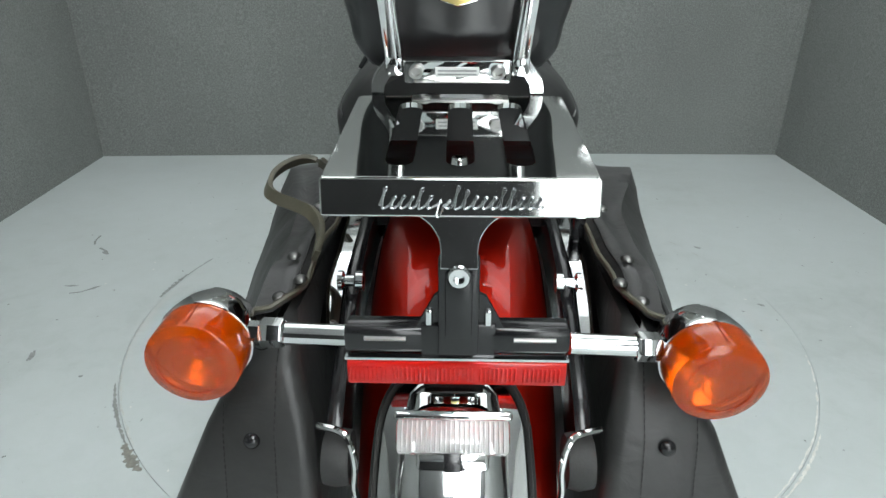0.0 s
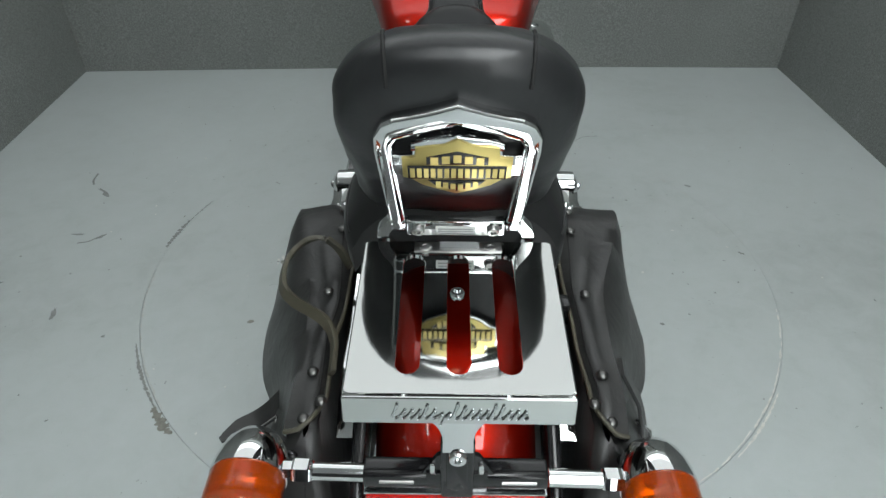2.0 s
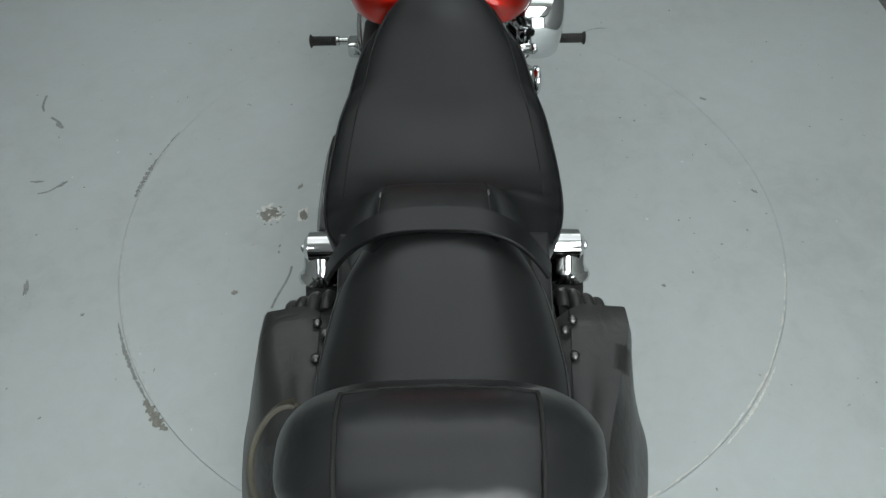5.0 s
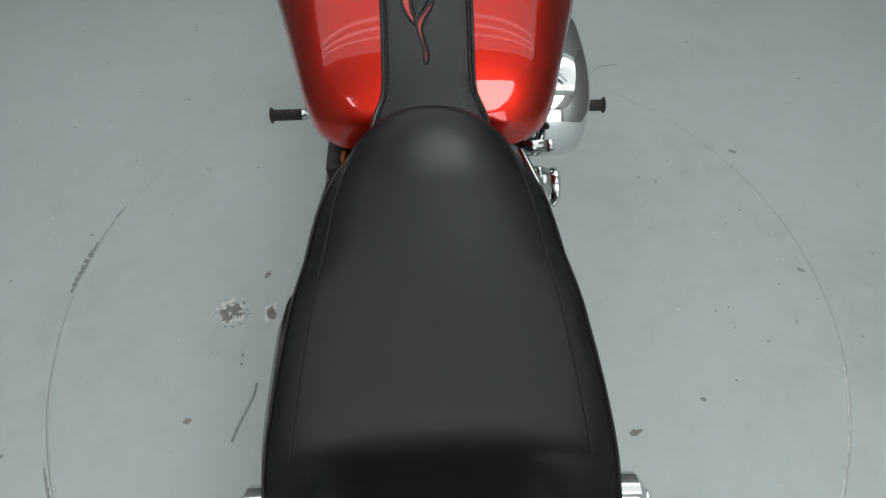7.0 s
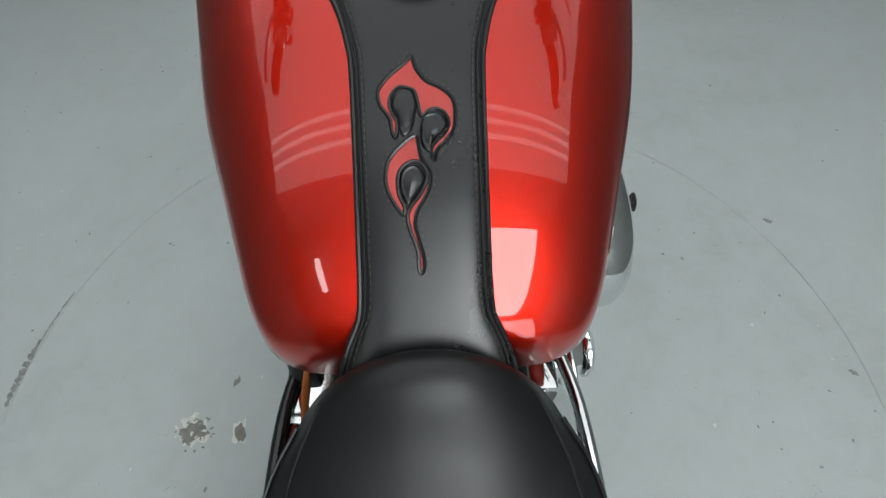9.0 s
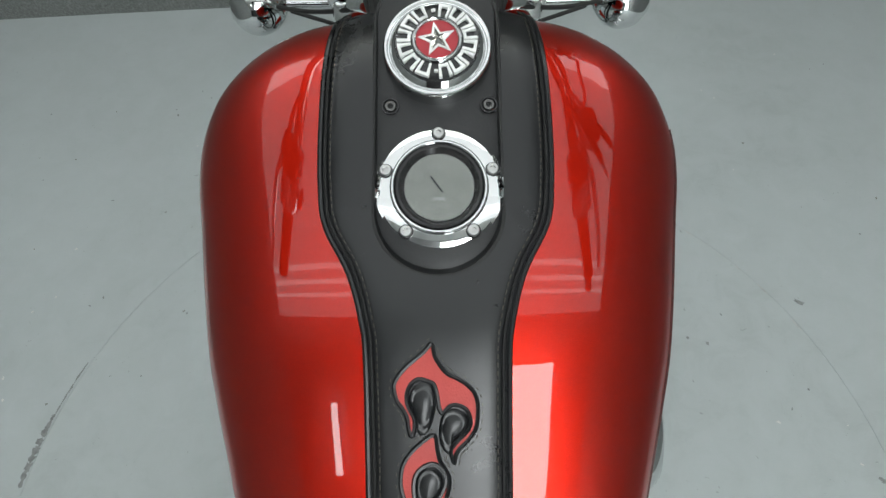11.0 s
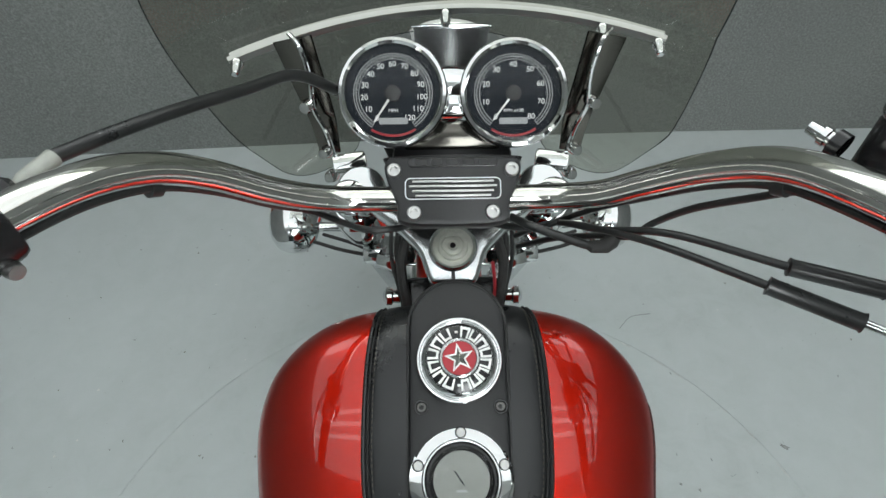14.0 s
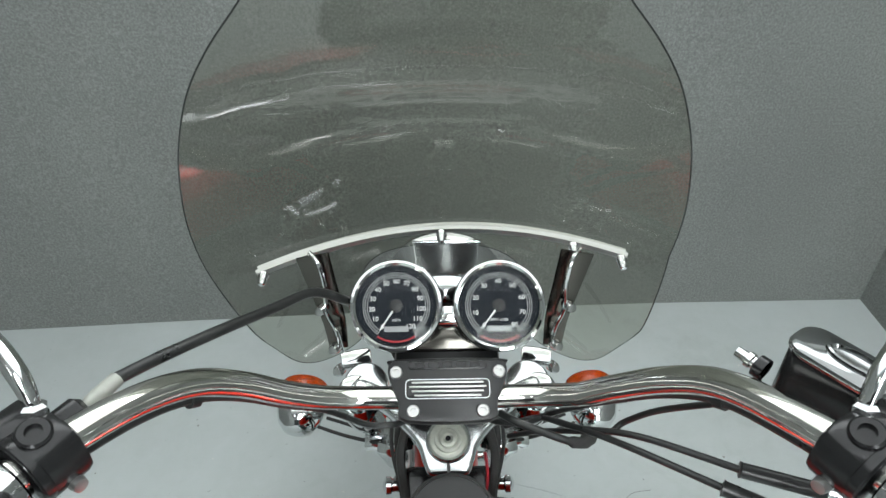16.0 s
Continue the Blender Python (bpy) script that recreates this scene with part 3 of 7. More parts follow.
def in_metres(pts):
    return flat(spline([(x / 1000, y / 1000, 0) for x, y in pts], 3, True))


def draped(loop, up):
    return [(x, y, tank_top(x, y) + up) for x, y in loop]


st = Mesh()
for shape_mm in (FLAME_UPPER, FLAME_LOWER):
    outline = in_metres(shape_mm)
    part("flame", Mesh().holed(outline, [], 0.004, 0.0072, lift=tank_top), REDHIDE, bib, "red leather flame inlay", 30)
    rim = draped(outline, 0.0068)
    part("flame_seam", Mesh().tube(rim + rim[:1], 0.0017, 6), BIBHIDE, bib, "black rolled leather rim")
    k = len(outline)
    turn = sum(outline[i - 1][0] * outline[i][1] - outline[i][0] * outline[i - 1][1] for i in range(k))
    for i in range(0, k, 2):
        p0, p1 = Vector(outline[i]), Vector(outline[(i + 1) % k])
        d = p1 - p0
        if d.length < 1e-5:
            continue
        d.normalize()
        nrm = Vector((d.y, -d.x)) * math.copysign(0.0034, turn)
        p, q = p0 + nrm, p0 + nrm + d * 0.002
        st.tube([(p.x, p.y, tank_top(p.x, p.y) + 0.0068), (q.x, q.y, tank_top(q.x, q.y) + 0.0068)], 0.0004, 5)
tagged(part("flame_stitching", st, BIBTHREAD, bib), kind="stuff")
for drop in DROPS:
    loop = in_metres(drop)
    cx, cy = sum(x for x, y in loop) / len(loop), sum(y for x, y in loop) / len(loop)
    rings = [[(cx + (x - cx) * f, cy + (y - cy) * f, tank_top(cx + (x - cx) * f, cy + (y - cy) * f) + h) for x, y in loop] for f, h in ((1.0, 0.004), (0.97, 0.0068), (0.84, 0.0082), (0.72, 0.0072), (0.6, 0.0078), (0.3, 0.0088), (0.02, 0.009))]
    part("padded_drop", Mesh().loft(rings), BIBHIDE, bib, "padded black leather drop inside the flame", 60)


# ---- console with cap and fuel gauge ----
def deck(x, y, up=0.0):
    """A pose on the sloping tank top: local y runs up the slope, z stands off it."""
    return pose(x, y, crest(y), TILT_DEG) @ pose(0, 0, up)


def slope_d(y):
    return (y - 1.95) / math.cos(radians(TILT_DEG))


con_len0, con_len1 = slope_d(1.860), slope_d(2.094)
shape = []
for i in range(17):
    a = math.pi * i / 16
    shape.append((0.0475 * math.cos(a), con_len1 - 0.0475 + 0.0475 * math.sin(a)))
for i in range(17):
    a = math.pi + math.pi * i / 16
    shape.append((0.0475 * math.cos(a), con_len0 + 0.0475 + 0.0475 * math.sin(a)))
shape = [(x + 0.002, y) for x, y in shape]
console = part("console", Mesh().slab(shape, -0.02, 0.016, 0.008, deck(0, 1.95)), MATTE, bike, "black crinkle tank console")
part("console_gasket", Mesh().slab([(x * 1.06 - 0.0001, y * 1.02) for x, y in shape], -0.02, 0.006, 0.002, deck(0, 1.95)), RUBBER, console)
capm = deck(0.003, 2.0175, 0.004)
fuel_cap = part("fuel_cap", Mesh().lathe([(0.0, 0.0), (0.041, 0.0), (0.0415, 0.012), (0.0415, 0.020), (0.0409, 0.0240), (0.0395, 0.0262), (0.0380, 0.0262), (0.0370, 0.0242), (0.0363, 0.0240), (0.0352, 0.0262), (0.0318, 0.0292), (0.0311, 0.0285), (0.0, 0.0280)], capm, 56), CHROME, bike, "chrome-rimmed fuel cap")
part("medallion", Mesh().lathe([(0.0312, 0.0278), (0.0308, 0.0296), (0.025, 0.0318), (0.012, 0.033), (0.0, 0.0333)], capm, 48), BLACK, fuel_cap, "black enamel medallion")


def sector(r0, r1, a0, a1, n=3):
    """A piece of a ring in plan, angles in degrees."""
    arc = [radians(a0 + (a1 - a0) * i / n) for i in range(n + 1)]
    return [(r1 * math.cos(a), r1 * math.sin(a)) for a in arc] + [(r0 * math.cos(a), r0 * math.sin(a)) for a in arc[::-1]]


MARKS = [(247 - 25.4 * i, 8.4) for i in range(6)] + [(77 - 22.1 * i, 7.6) for i in range(8)]
for i, (a, half) in enumerate(MARKS):
    bars = Mesh()
    for u in (-1, 1):
        bars.slab(sector(0.0195, 0.0298, a + u * half - 2.3, a + u * half + 2.3), 0.030, 0.0335, 0, capm)
    for r in ((0.0285,), (0.0208,))[i % 2]:
        bars.slab(sector(r - 0.0011, r + 0.0011, a - half + 2.2, a + half - 2.2), 0.030, 0.0334, 0, capm)
    part("mark", bars, WHITE, fuel_cap)
for a in (96, 268):
    part("dash", Mesh().slab(sector(0.0236, 0.0256, a - 3.5, a + 3.5), 0.030, 0.0334, 0, capm), WHITE, fuel_cap)
part("centre_ring", Mesh().lathe([(0.0186, 0.031), (0.0186, 0.0336), (0.0178, 0.0344), (0.0170, 0.0336), (0.0166, 0.0344), (0.0158, 0.0348), (0.0152, 0.0340), (0.0152, 0.031)], capm, 44), CHROME, fuel_cap)
part("red_disc", Mesh().lathe([(0.0154, 0.0335), (0.0, 0.0338)], capm, 32), REDPRINT, fuel_cap)
star = []
for i in range(10):
    r = 0.0142 if i % 2 == 0 else 0.0058
    a = radians(100) + math.pi * i / 5
    star.append((r * math.cos(a), r * math.sin(a)))
part("star_border", Mesh().slab(star, 0.0334, 0.0348, 0.0002, capm), WHITE, fuel_cap, "pale border of the star", 5)
sm = Mesh()
sm.add([(x * 0.72, y * 0.72, 0.0347) for x, y in star] + [(0, 0, 0.0368)], [(i, (i + 1) % 10, 10) for i in range(10)], capm)
part("star", sm, NICKEL, fuel_cap, "raised silver star", 5)
gm = deck(0.003, 1.9185, -0.0005)
gauge = part("fuel_gauge", Mesh().lathe([(0.0, 0.0), (0.0465, 0.0), (0.0478, 0.0145), (0.0474, 0.0158), (0.0440, 0.0170), (0.0400, 0.0180), (0.0362, 0.0186), (0.0358, 0.0202), (0.0348, 0.0212), (0.0336, 0.0212), (0.0325, 0.0202), (0.0318, 0.0186), (0.0295, 0.0186)], gm, 48), CHROME, bike, "chrome fuel gauge ring")
part("bezel", Mesh().lathe([(0.0320, 0.0184), (0.0316, 0.0205), (0.0296, 0.0208), (0.0262, 0.0168), (0.0, 0.0168)], gm, 40), BLACK, gauge)
part("dial", Mesh().lathe([(0.0256, 0.0172), (0.0, 0.0174)], gm, 36), DIALGREY, gauge, "silver dial with faint marks")
tick = Mesh()
for i in range(9):
    a = radians(40 + 100 * i / 8)
    tick.box((0.0008, 0.004 if i % 4 == 0 else 0.0022, 0.0004), gm @ pose(0.0175 * math.cos(a), 0.0175 * math.sin(a) - 0.001, 0.0178, 0, 0, math.degrees(a) - 90))
tick.box((0.009, 0.0022, 0.0004), gm @ pose(0, -0.009, 0.0178))
part("dial_marks", tick, GREYPRINT, gauge)
part("needle", Mesh().box((0.0011, 0.015, 0.0005), gm @ pose(-0.002, 0.002, 0.0184, 0, 0, 35)), DIAL, gauge)
part("glass", Mesh().lathe([(0.0297, 0.0206), (0.014, 0.0224), (0.0, 0.0230)], gm, 36), GLASS, gauge)


def socket_bolt(m, r, h, parent, material=STEEL, name="bolt"):
    """A round-headed bolt with a hexagonal socket, along local z."""
    b = Mesh().lathe([(r, 0.0), (r, h * 0.75), (r * 0.86, h), (r * 0.5, h)], m, 20)
    hexa = [[(r * 0.5 * math.cos(math.pi * i / 10), r * 0.5 * math.sin(math.pi * i / 10), z) for i in range(20)] for z in (h, h * 0.35)]
    b.loft(hexa, False, True, m)
    b.add([p for p in hexa[1]], [tuple(range(20))], m)
    return part(name, b, material, parent)


for i in range(5):
    a = math.pi / 2 + 2 * math.pi * i / 5
    at = gm @ pose(0.0412 * math.cos(a), 0.0412 * math.sin(a), 0.0168)
    socket_bolt(at, 0.0044, 0.0044, gauge, STEEL)
    # raised black collar paints the dark outline round each screw
    part("screw_dark_ring", Mesh().lathe([(0.0056, 0.0), (0.0053, 0.0020), (0.0045, 0.0022)], at, 18), BLACK, gauge)
for s in (-1, 1):
    part("screw_cup", Mesh().lathe([(0.0068, 0.0), (0.0066, 0.0022), (0.0054, 0.0022), (0.0050, 0.0008)], deck(0.004 + s * 0.037, 1.978, 0.0155), 20), BLACK, console)
    socket_bolt(deck(0.004 + s * 0.037, 1.978, 0.0145), 0.0046, 0.0034, console, BAG_STEEL)


# ---- seat ----
ST_Y = [1.095, 1.13, 1.165, 1.18, 1.21, 1.245, 1.282, 1.35, 1.44, 1.53, 1.573, 1.592, 1.604, 1.611]
ST_W = [0.086, 0.099, 0.113, 0.121, 0.138, 0.149, 0.153, 0.153, 0.144, 0.123, 0.100, 0.087, 0.072, 0.05]
ST_Z = [0.800, 0.808, 0.804, 0.797, 0.774, 0.734, 0.700, 0.696, 0.708, 0.748, 0.780, 0.789, 0.786, 0.778]
seat_w, seat_z = smooth_interp(ST_Y, ST_W), smooth_interp(ST_Y, ST_Z)


def seat_ring(y):
    w, z = seat_w(y), seat_z(y)
    edge = min(z - 0.022, interp(y, [1.16, 1.25, 1.48, 1.611], [0.70, 0.672, 0.685, 0.745]))
    flank = min(z, interp(y, [1.095, 1.16, 1.22, 1.262, 1.29], [0.716, 0.716, 0.714, 0.708, 0.80]))
    low = interp(y, [1.16, 1.3, 1.48, 1.611], [0.60, 0.60, 0.62, 0.70])
    top = []
    for k in range(-14, 15):
        u = k / 14
        bowl = -0.006 * math.exp(-((y - 1.36) / 0.1) ** 2) * (1 - u * u)
        x = w * 0.985 * u
        q = min(1.0, max(0.0, (abs(x + 0.008) - 0.056) / 0.054))
        raised = 1 - q * q * (3 - 2 * q)  # the narrow hump before the passenger seat
        top.append((x, y, edge + (flank - edge) * (1 - abs(u) ** 2.4) ** 0.8 + (z - flank) * raised + bowl))
    right = [(w * 0.985 + 0.004, y, edge - 0.004), (w + 0.004, y, edge - 0.012), (w + 0.001, y, (edge + low) / 2), (w * 0.93, y, low)]
    left = [(-x, yy, zz) for x, yy, zz in right[::-1]]
    return top + right + left


seat = part("rider_seat", Mesh().loft([seat_ring(float(y)) for y in np.linspace(1.095, 1.611, 104)]), VINYL, bike, "smooth black vinyl rider's seat", 50)
for s in (-1, 1):
    path = []
    for y in np.linspace(1.19, 1.575, 50):
        r = seat_ring(float(y))
        p = r[29] if s > 0 else r[-1]
        path.append((p[0] * 1.0, p[1], p[2] + 0.002))
    part("piping", Mesh().tube(path, 0.0014, 7), VINYL, seat)
    path = []
    for y in np.linspace(1.27, 1.585, 60):
        r = seat_ring(float(y))
        p = r[14 + s * 12]
        path.append((p[0], p[1], p[2] + 0.0004))
    part("top_seam", Mesh().tube(path, 0.0011, 6), THREAD, seat)

# pillion with its hump, strap and quilted front panel
PL_Y = [0.905, 0.93, 0.985, 1.03, 1.085, 1.13, 1.16, 1.175]
PL_W = [0.098, 0.108, 0.112, 0.108, 0.098, 0.079, 0.064, 0.048]
PL_X = -0.003
PL_Z = [0.785, 0.797, 0.803, 0.806, 0.81, 0.812, 0.806, 0.79]
pil_w, pil_z = smooth_interp(PL_Y, PL_W), smooth_interp(PL_Y, PL_Z)
rings = []
for y in np.linspace(0.905, 1.175, 44):
    y = float(y)
    w, z = pil_w(y), pil_z(y)
    ring = []
    for k in range(-14, 15):
        u = k / 14
        ring.append((PL_X + w * u, y, z - 0.052 + 0.052 * (1 - abs(u) ** 2.3) ** 0.75))
    ring += [(w + 0.004, y, z - 0.058), (w + 0.002, y, z - 0.085), (w * 0.9, y, interp(y, [0.9, 0.98], [0.725, 0.665])), (-w * 0.9, y, interp(y, [0.9, 0.98], [0.725, 0.665])), (-w - 0.002, y, z - 0.085), (-w - 0.004, y, z - 0.058)]
    rings.append(ring[:29] + [(PL_X + x, yy, zz) for x, yy, zz in ring[29:]])
pillion = part("pillion_seat", Mesh().loft(rings), PILLION_VINYL, bike, "black vinyl passenger seat", 50)
for k in (28, 0):
    part("piping", Mesh().tube([(r[k][0], r[k][1], r[k][2] - 0.001) for r in rings[2:-1]], 0.0016, 7), PILLION_VINYL, pillion)


def seat_top(x, y):
    """The rider seat's upper surface."""
    ring = seat_ring(y)[:29]
    return float(np.interp(x, [p[0] for p in ring], [p[2] for p in ring]))


panel = []
for i in range(21):
    y = 1.112 + 0.098 * i / 20
    lift = 0.0028 * min(1.0, 6 * i / 20, 6 * (20 - i) / 20)
    top = [(0.055 * k / 10 - 0.009, y, seat_top(0.055 * k / 10 - 0.009, y) + lift * (1 - abs(k / 10) ** 8)) for k in range(-10, 11)]
    panel.append(top + [(x, y, z - 0.006) for x, y, z in top[::-1]])
part("hump_panel", Mesh().loft(panel), VINYL, seat, "", 50)
for s in (-1, 1):
    x = s * 0.0552 - 0.009
    part("hump_seam", Mesh().tube([(x, y, seat_top(x, y) + 0.0008) for y in np.linspace(1.118, 1.214, 14)], 0.0013, 6), THREAD, seat)
    part("strap_slot", Mesh().box((0.002, 0.009, 0.003), pose(x, 1.168, seat_top(x, 1.168) + 0.0015, -20), 0.0008), STEEL, seat)
part("seat_base", Mesh().slab([(-0.10, 0.99), (0.10, 0.99), (0.116, 1.05), (0.125, 1.2), (-0.125, 1.2), (-0.116, 1.05)], 0.60, 0.705, 0.012), MATTE, seat, "black seat base")
path, ups, widths = [], [], []
for k in range(-16, 17):
    u = k / 16
    x = u * 0.112
    path.append((x - 0.006, 1.119 - 0.018 * abs(u) ** 3, 0.820 - 0.062 * abs(u) ** 3.2))
    ups.append((1.5 * u * abs(u), 0, 1))
    widths.append(0.030 - 0.008 * abs(u) ** 3)
part("grab_strap", Mesh().ribbon(path, ups, widths, 0.005), VINYL, pillion, "black passenger grab strap")

# ---- backrest ----
BR = pose(-0.0035, 0.866, 0.79, 19.8)  # local z runs up the backrest, y through it


def lo(x, y, z):
    return BR @ Vector((x, y, z))


pad_rings = []
PAD_H = [-0.015, 0.0, 0.025, 0.055, 0.085, 0.11, 0.13, 0.146, 0.156, 0.161]
PAD_W = [0.074, 0.083, 0.087, 0.092, 0.0960, 0.0945, 0.086, 0.070, 0.051, 0.027]
PAD_D = [0.020, 0.030, 0.038, 0.044, 0.046, 0.044, 0.040, 0.034, 0.025, 0.012]
pad_w, pad_d = smooth_interp(PAD_H, PAD_W), smooth_interp(PAD_H, PAD_D)


def pad_point(h, a):
    w, d = pad_w(h), pad_d(h)
    c, s = math.cos(a), math.sin(a)
    wob = 0.0022 * noise.noise((c * 3, s * 3, h * 40)) * max(0.0, 1 - max(0.0, s))
    y = d * math.copysign(abs(s) ** 0.72, s)
    return lo(w * math.copysign(abs(c) ** 0.62, c) + wob, 0.042 + y + wob, h - 0.42 * y * h / 0.16)


for h in np.linspace(-0.015, 0.161, 40):
    pad_rings.append([pad_point(float(h), 2 * math.pi * i / 48) for i in range(48)])
backrest = part("backrest_pad", Mesh().loft(pad_rings), PADHIDE, bike, "black padded passenger backrest with stitched panels", 60)
# seams of the top panel, running over the pad
def on_pad(x, ly):
    """The pad's upper surface at a width and depth."""
    best = None
    for k in range(60):
        h = 0.161 - 0.11 * k / 59
        w, d = pad_w(h), pad_d(h)
        q = ((abs(x) / w) ** (2 / 0.62) if abs(x) < w else 2) + ((abs(ly - 0.042) / d) ** (2 / 0.72) if abs(ly - 0.042) < d else 2)
        if q <= 1:
            return lo(x, ly, h - 0.42 * (ly - 0.042) * h / 0.16 + 0.001)
    return lo(x, ly, 0.05)


for s in (-1, 1):
    part("pad_seam", Mesh().tube([on_pad(s * (0.056 - 0.007 * t), 0.076 - 0.072 * t) for t in np.linspace(0, 1, 18)], 0.0017, 6), THREAD, backrest)
part("pad_seam", Mesh().tube([on_pad(0.056 * u / 12, 0.076 + 0.004 * (1 - (u / 12) ** 2)) for u in range(-12, 13)], 0.0014, 6), THREAD, backrest)

frame_out = [(-0.056, 0.012), (-0.0615, 0.095), (-0.0605, 0.108), (-0.054, 0.119), (-0.045, 0.124), (-0.02, 0.130), (0, 0.137),
             (0.02, 0.130), (0.045, 0.124), (0.054, 0.119), (0.0605, 0.108), (0.0615, 0.095), (0.056, 0.012), (0.042, 0.012),
             (0.047, 0.10), (0.044, 0.106), (0.02, 0.114), (0, 0.120), (-0.02, 0.114), (-0.044, 0.106), (-0.047, 0.10), (-0.042, 0.012)]
sissy = part("sissy_bar", Mesh().slab(frame_out, -0.007, 0.007, 0.003, BR @ pose(0, -0.004, 0, 90)), CHROME, bike, "chrome backrest bar", 30)
for x in (-0.029, -0.009, 0.010, 0.030):
    tooth = [(x - 0.005, 0.116), (x + 0.005, 0.116), (x + 0.0035, 0.109), (x, 0.1045), (x - 0.0025, 0.108)]
    part("frame_tooth", Mesh().slab(tooth, -0.003, 0.003, 0.001, BR @ pose(0, -0.002, 0, 90)), CHROME, sissy)
cross = rounded(0.084, 0.020, 0.003, 3, 0.0, 0.002)
bar = part("cross_bar", Mesh().slab(cross, -0.004, 0.004, 0.0015, BR @ pose(0, -0.008, 0, 90)), CHROME, bike, "chrome lower cross bar")
for s in (-1, 1):
    socket_bolt(BR @ pose(s * 0.032, -0.0125, 0.003, 90), 0.0055, 0.004, bar, STEEL)
    part("clamp", Mesh().box((0.014, 0.014, 0.018), BR @ pose(s * 0.049, -0.004, 0.006), 0.003), CHROME, sissy)
    leg = [BR @ Vector(p) for p in spline([(s * 0.050, -0.003, 0.012), (s * 0.054, -0.003, 0.003), (s * 0.0625, -0.003, -0.010), (s * 0.0635, -0.003, -0.022), (s * 0.059, -0.003, -0.036), (s * 0.053, -0.003, -0.050)], 5)]
    part("side_leg", Mesh().ribbon(leg, BR.to_3x3() @ Vector((0, -1, 0)), 0.011, 0.008), CHROME, sissy, "curved chrome side plate")
part("sticker", Mesh().box((0.034, 0.0006, 0.008), BR @ pose(0, -0.0125, 0.002)), WHITE, bar, "white warning sticker")
part("sticker_lines", Mesh().box((0.03, 0.0006, 0.0012), BR @ pose(0, -0.0129, 0.0035)).box((0.03, 0.0006, 0.0012), BR @ pose(0, -0.0129, 0.0005)), GREYPRINT, bar)

# shield badge on the backrest bar, drawn with plain blocks
BG = BR @ pose(0, -0.0125, 0.0, 90)
half = [(0, 0.1135), (0.010, 0.1075), (0.030, 0.1045), (0.031, 0.0945), (0.0405, 0.0935), (0.0405, 0.0735), (0.034, 0.0715), (0.026, 0.0645), (0.012, 0.0585), (0, 0.0545)]
shield = half + [(-x, z) for x, z in half[-2:0:-1]]
badge = part("badge", Mesh().slab(shield, 0.0, 0.0035, 0.0008, BG), GOLD, sissy, "gold shield badge with dark blocks")
part("badge_bar", Mesh().slab([(-0.047, 0.073), (0.047, 0.073), (0.047, 0.094), (-0.047, 0.094)], -0.002, 0.001, 0.0005, BG), CHROME, badge)
hb = [(-0.0335, 0.097), (0.0335, 0.097), (0.033, 0.103), (0.02, 0.1075), (0, 0.1105), (-0.02, 0.1075), (-0.033, 0.103)]
part("badge_edge", Mesh().slab([(x, z + 0.003) for x, z in hb], -0.002, 0.002, 0.0005, BG), CHROME, badge)
part("badge_field", Mesh().slab([(-0.0365, 0.0725), (0.0365, 0.0725), (0.0365, 0.0863), (-0.0365, 0.0863)], 0.003, 0.0042, 0.0003, BG), BLACK, badge, "black field of the badge")
part("badge_field", Mesh().slab([(-0.0225, 0.0878), (0.0225, 0.0878), (0.0225, 0.0955), (0.0, 0.1015), (-0.0225, 0.0955)], 0.003, 0.0042, 0.0003, BG), BLACK, badge)
part("badge_field", Mesh().slab([(-0.0215, 0.0710), (-0.0165, 0.0650), (0.0, 0.0588), (0.0165, 0.0650), (0.0215, 0.0710)], 0.003, 0.0042, 0.0003, BG), BLACK, badge)
for i in range(14):
    part("badge_block", Mesh().box((0.0036, 0.0098, 0.0008), BG @ pose(-0.0330 + 0.00508 * i, 0.0794, 0.0046), 0.0002, 1), GOLD, badge)
for i in range(5):
    part("badge_block", Mesh().box((0.0058, 0.0076, 0.0008), BG @ pose(-0.0166 + 0.0083 * i, 0.0924 + 0.0022 * (1 - abs(i - 2) / 2), 0.0046), 0.0002, 1), GOLD, badge)
for i in range(6):
    part("badge_block", Mesh().box((0.0040, 0.0066, 0.0008), BG @ pose(-0.0140 + 0.0056 * i, 0.0667 - 0.0032 * (1 - abs(i - 2.5) / 2.5), 0.0046), 0.0002, 1), GOLD, badge)
edge_line = [(x * 1.05, 0.084 + (z - 0.084) * 1.05) for x, z in shield]
part("badge_backing", Mesh().slab(edge_line, -0.001, 0.0012, 0.0004, BG), CHROME, badge, "chrome backing of the badge")

# ---- luggage rack ----
RZ = 0.748
RK = pose(0, 0.706, RZ, 7.2) @ pose(0, -0.706, -RZ)  # the rack rises towards the seat
slots = [rounded(0.018, 0.123, 0.0088, 6, x, 0.7865) for x in (-0.0385, -0.001, 0.0365)]
rack = part("luggage_rack", Mesh().holed(rounded(0.162, 0.156, 0.004, 3, -0.001, 0.787), slots, RZ - 0.004, RZ, RK), RACKCHROME, bike, "polished chrome luggage rack with three slots", 30)
LR = pose(0, 0.7045, RZ, -11) @ pose(0, -0.7045, -RZ)  # the folded rim leans out below
lip = Mesh().slab(rounded(0.164, 0.023, 0.002, 3, -0.001, RZ - 0.0105), 0.0, 0.005, 0.0012, LR @ pose(0, 0.7095, 0, 90))
for s in (-1, 1):
    lip.box((0.004, 0.154, 0.014), RK @ pose(s * 0.0805 - 0.001, 0.788, RZ - 0.008), 0.0012)
part("rack_lip", lip, RACKCHROME, rack, "chrome rim of the rack", 8)
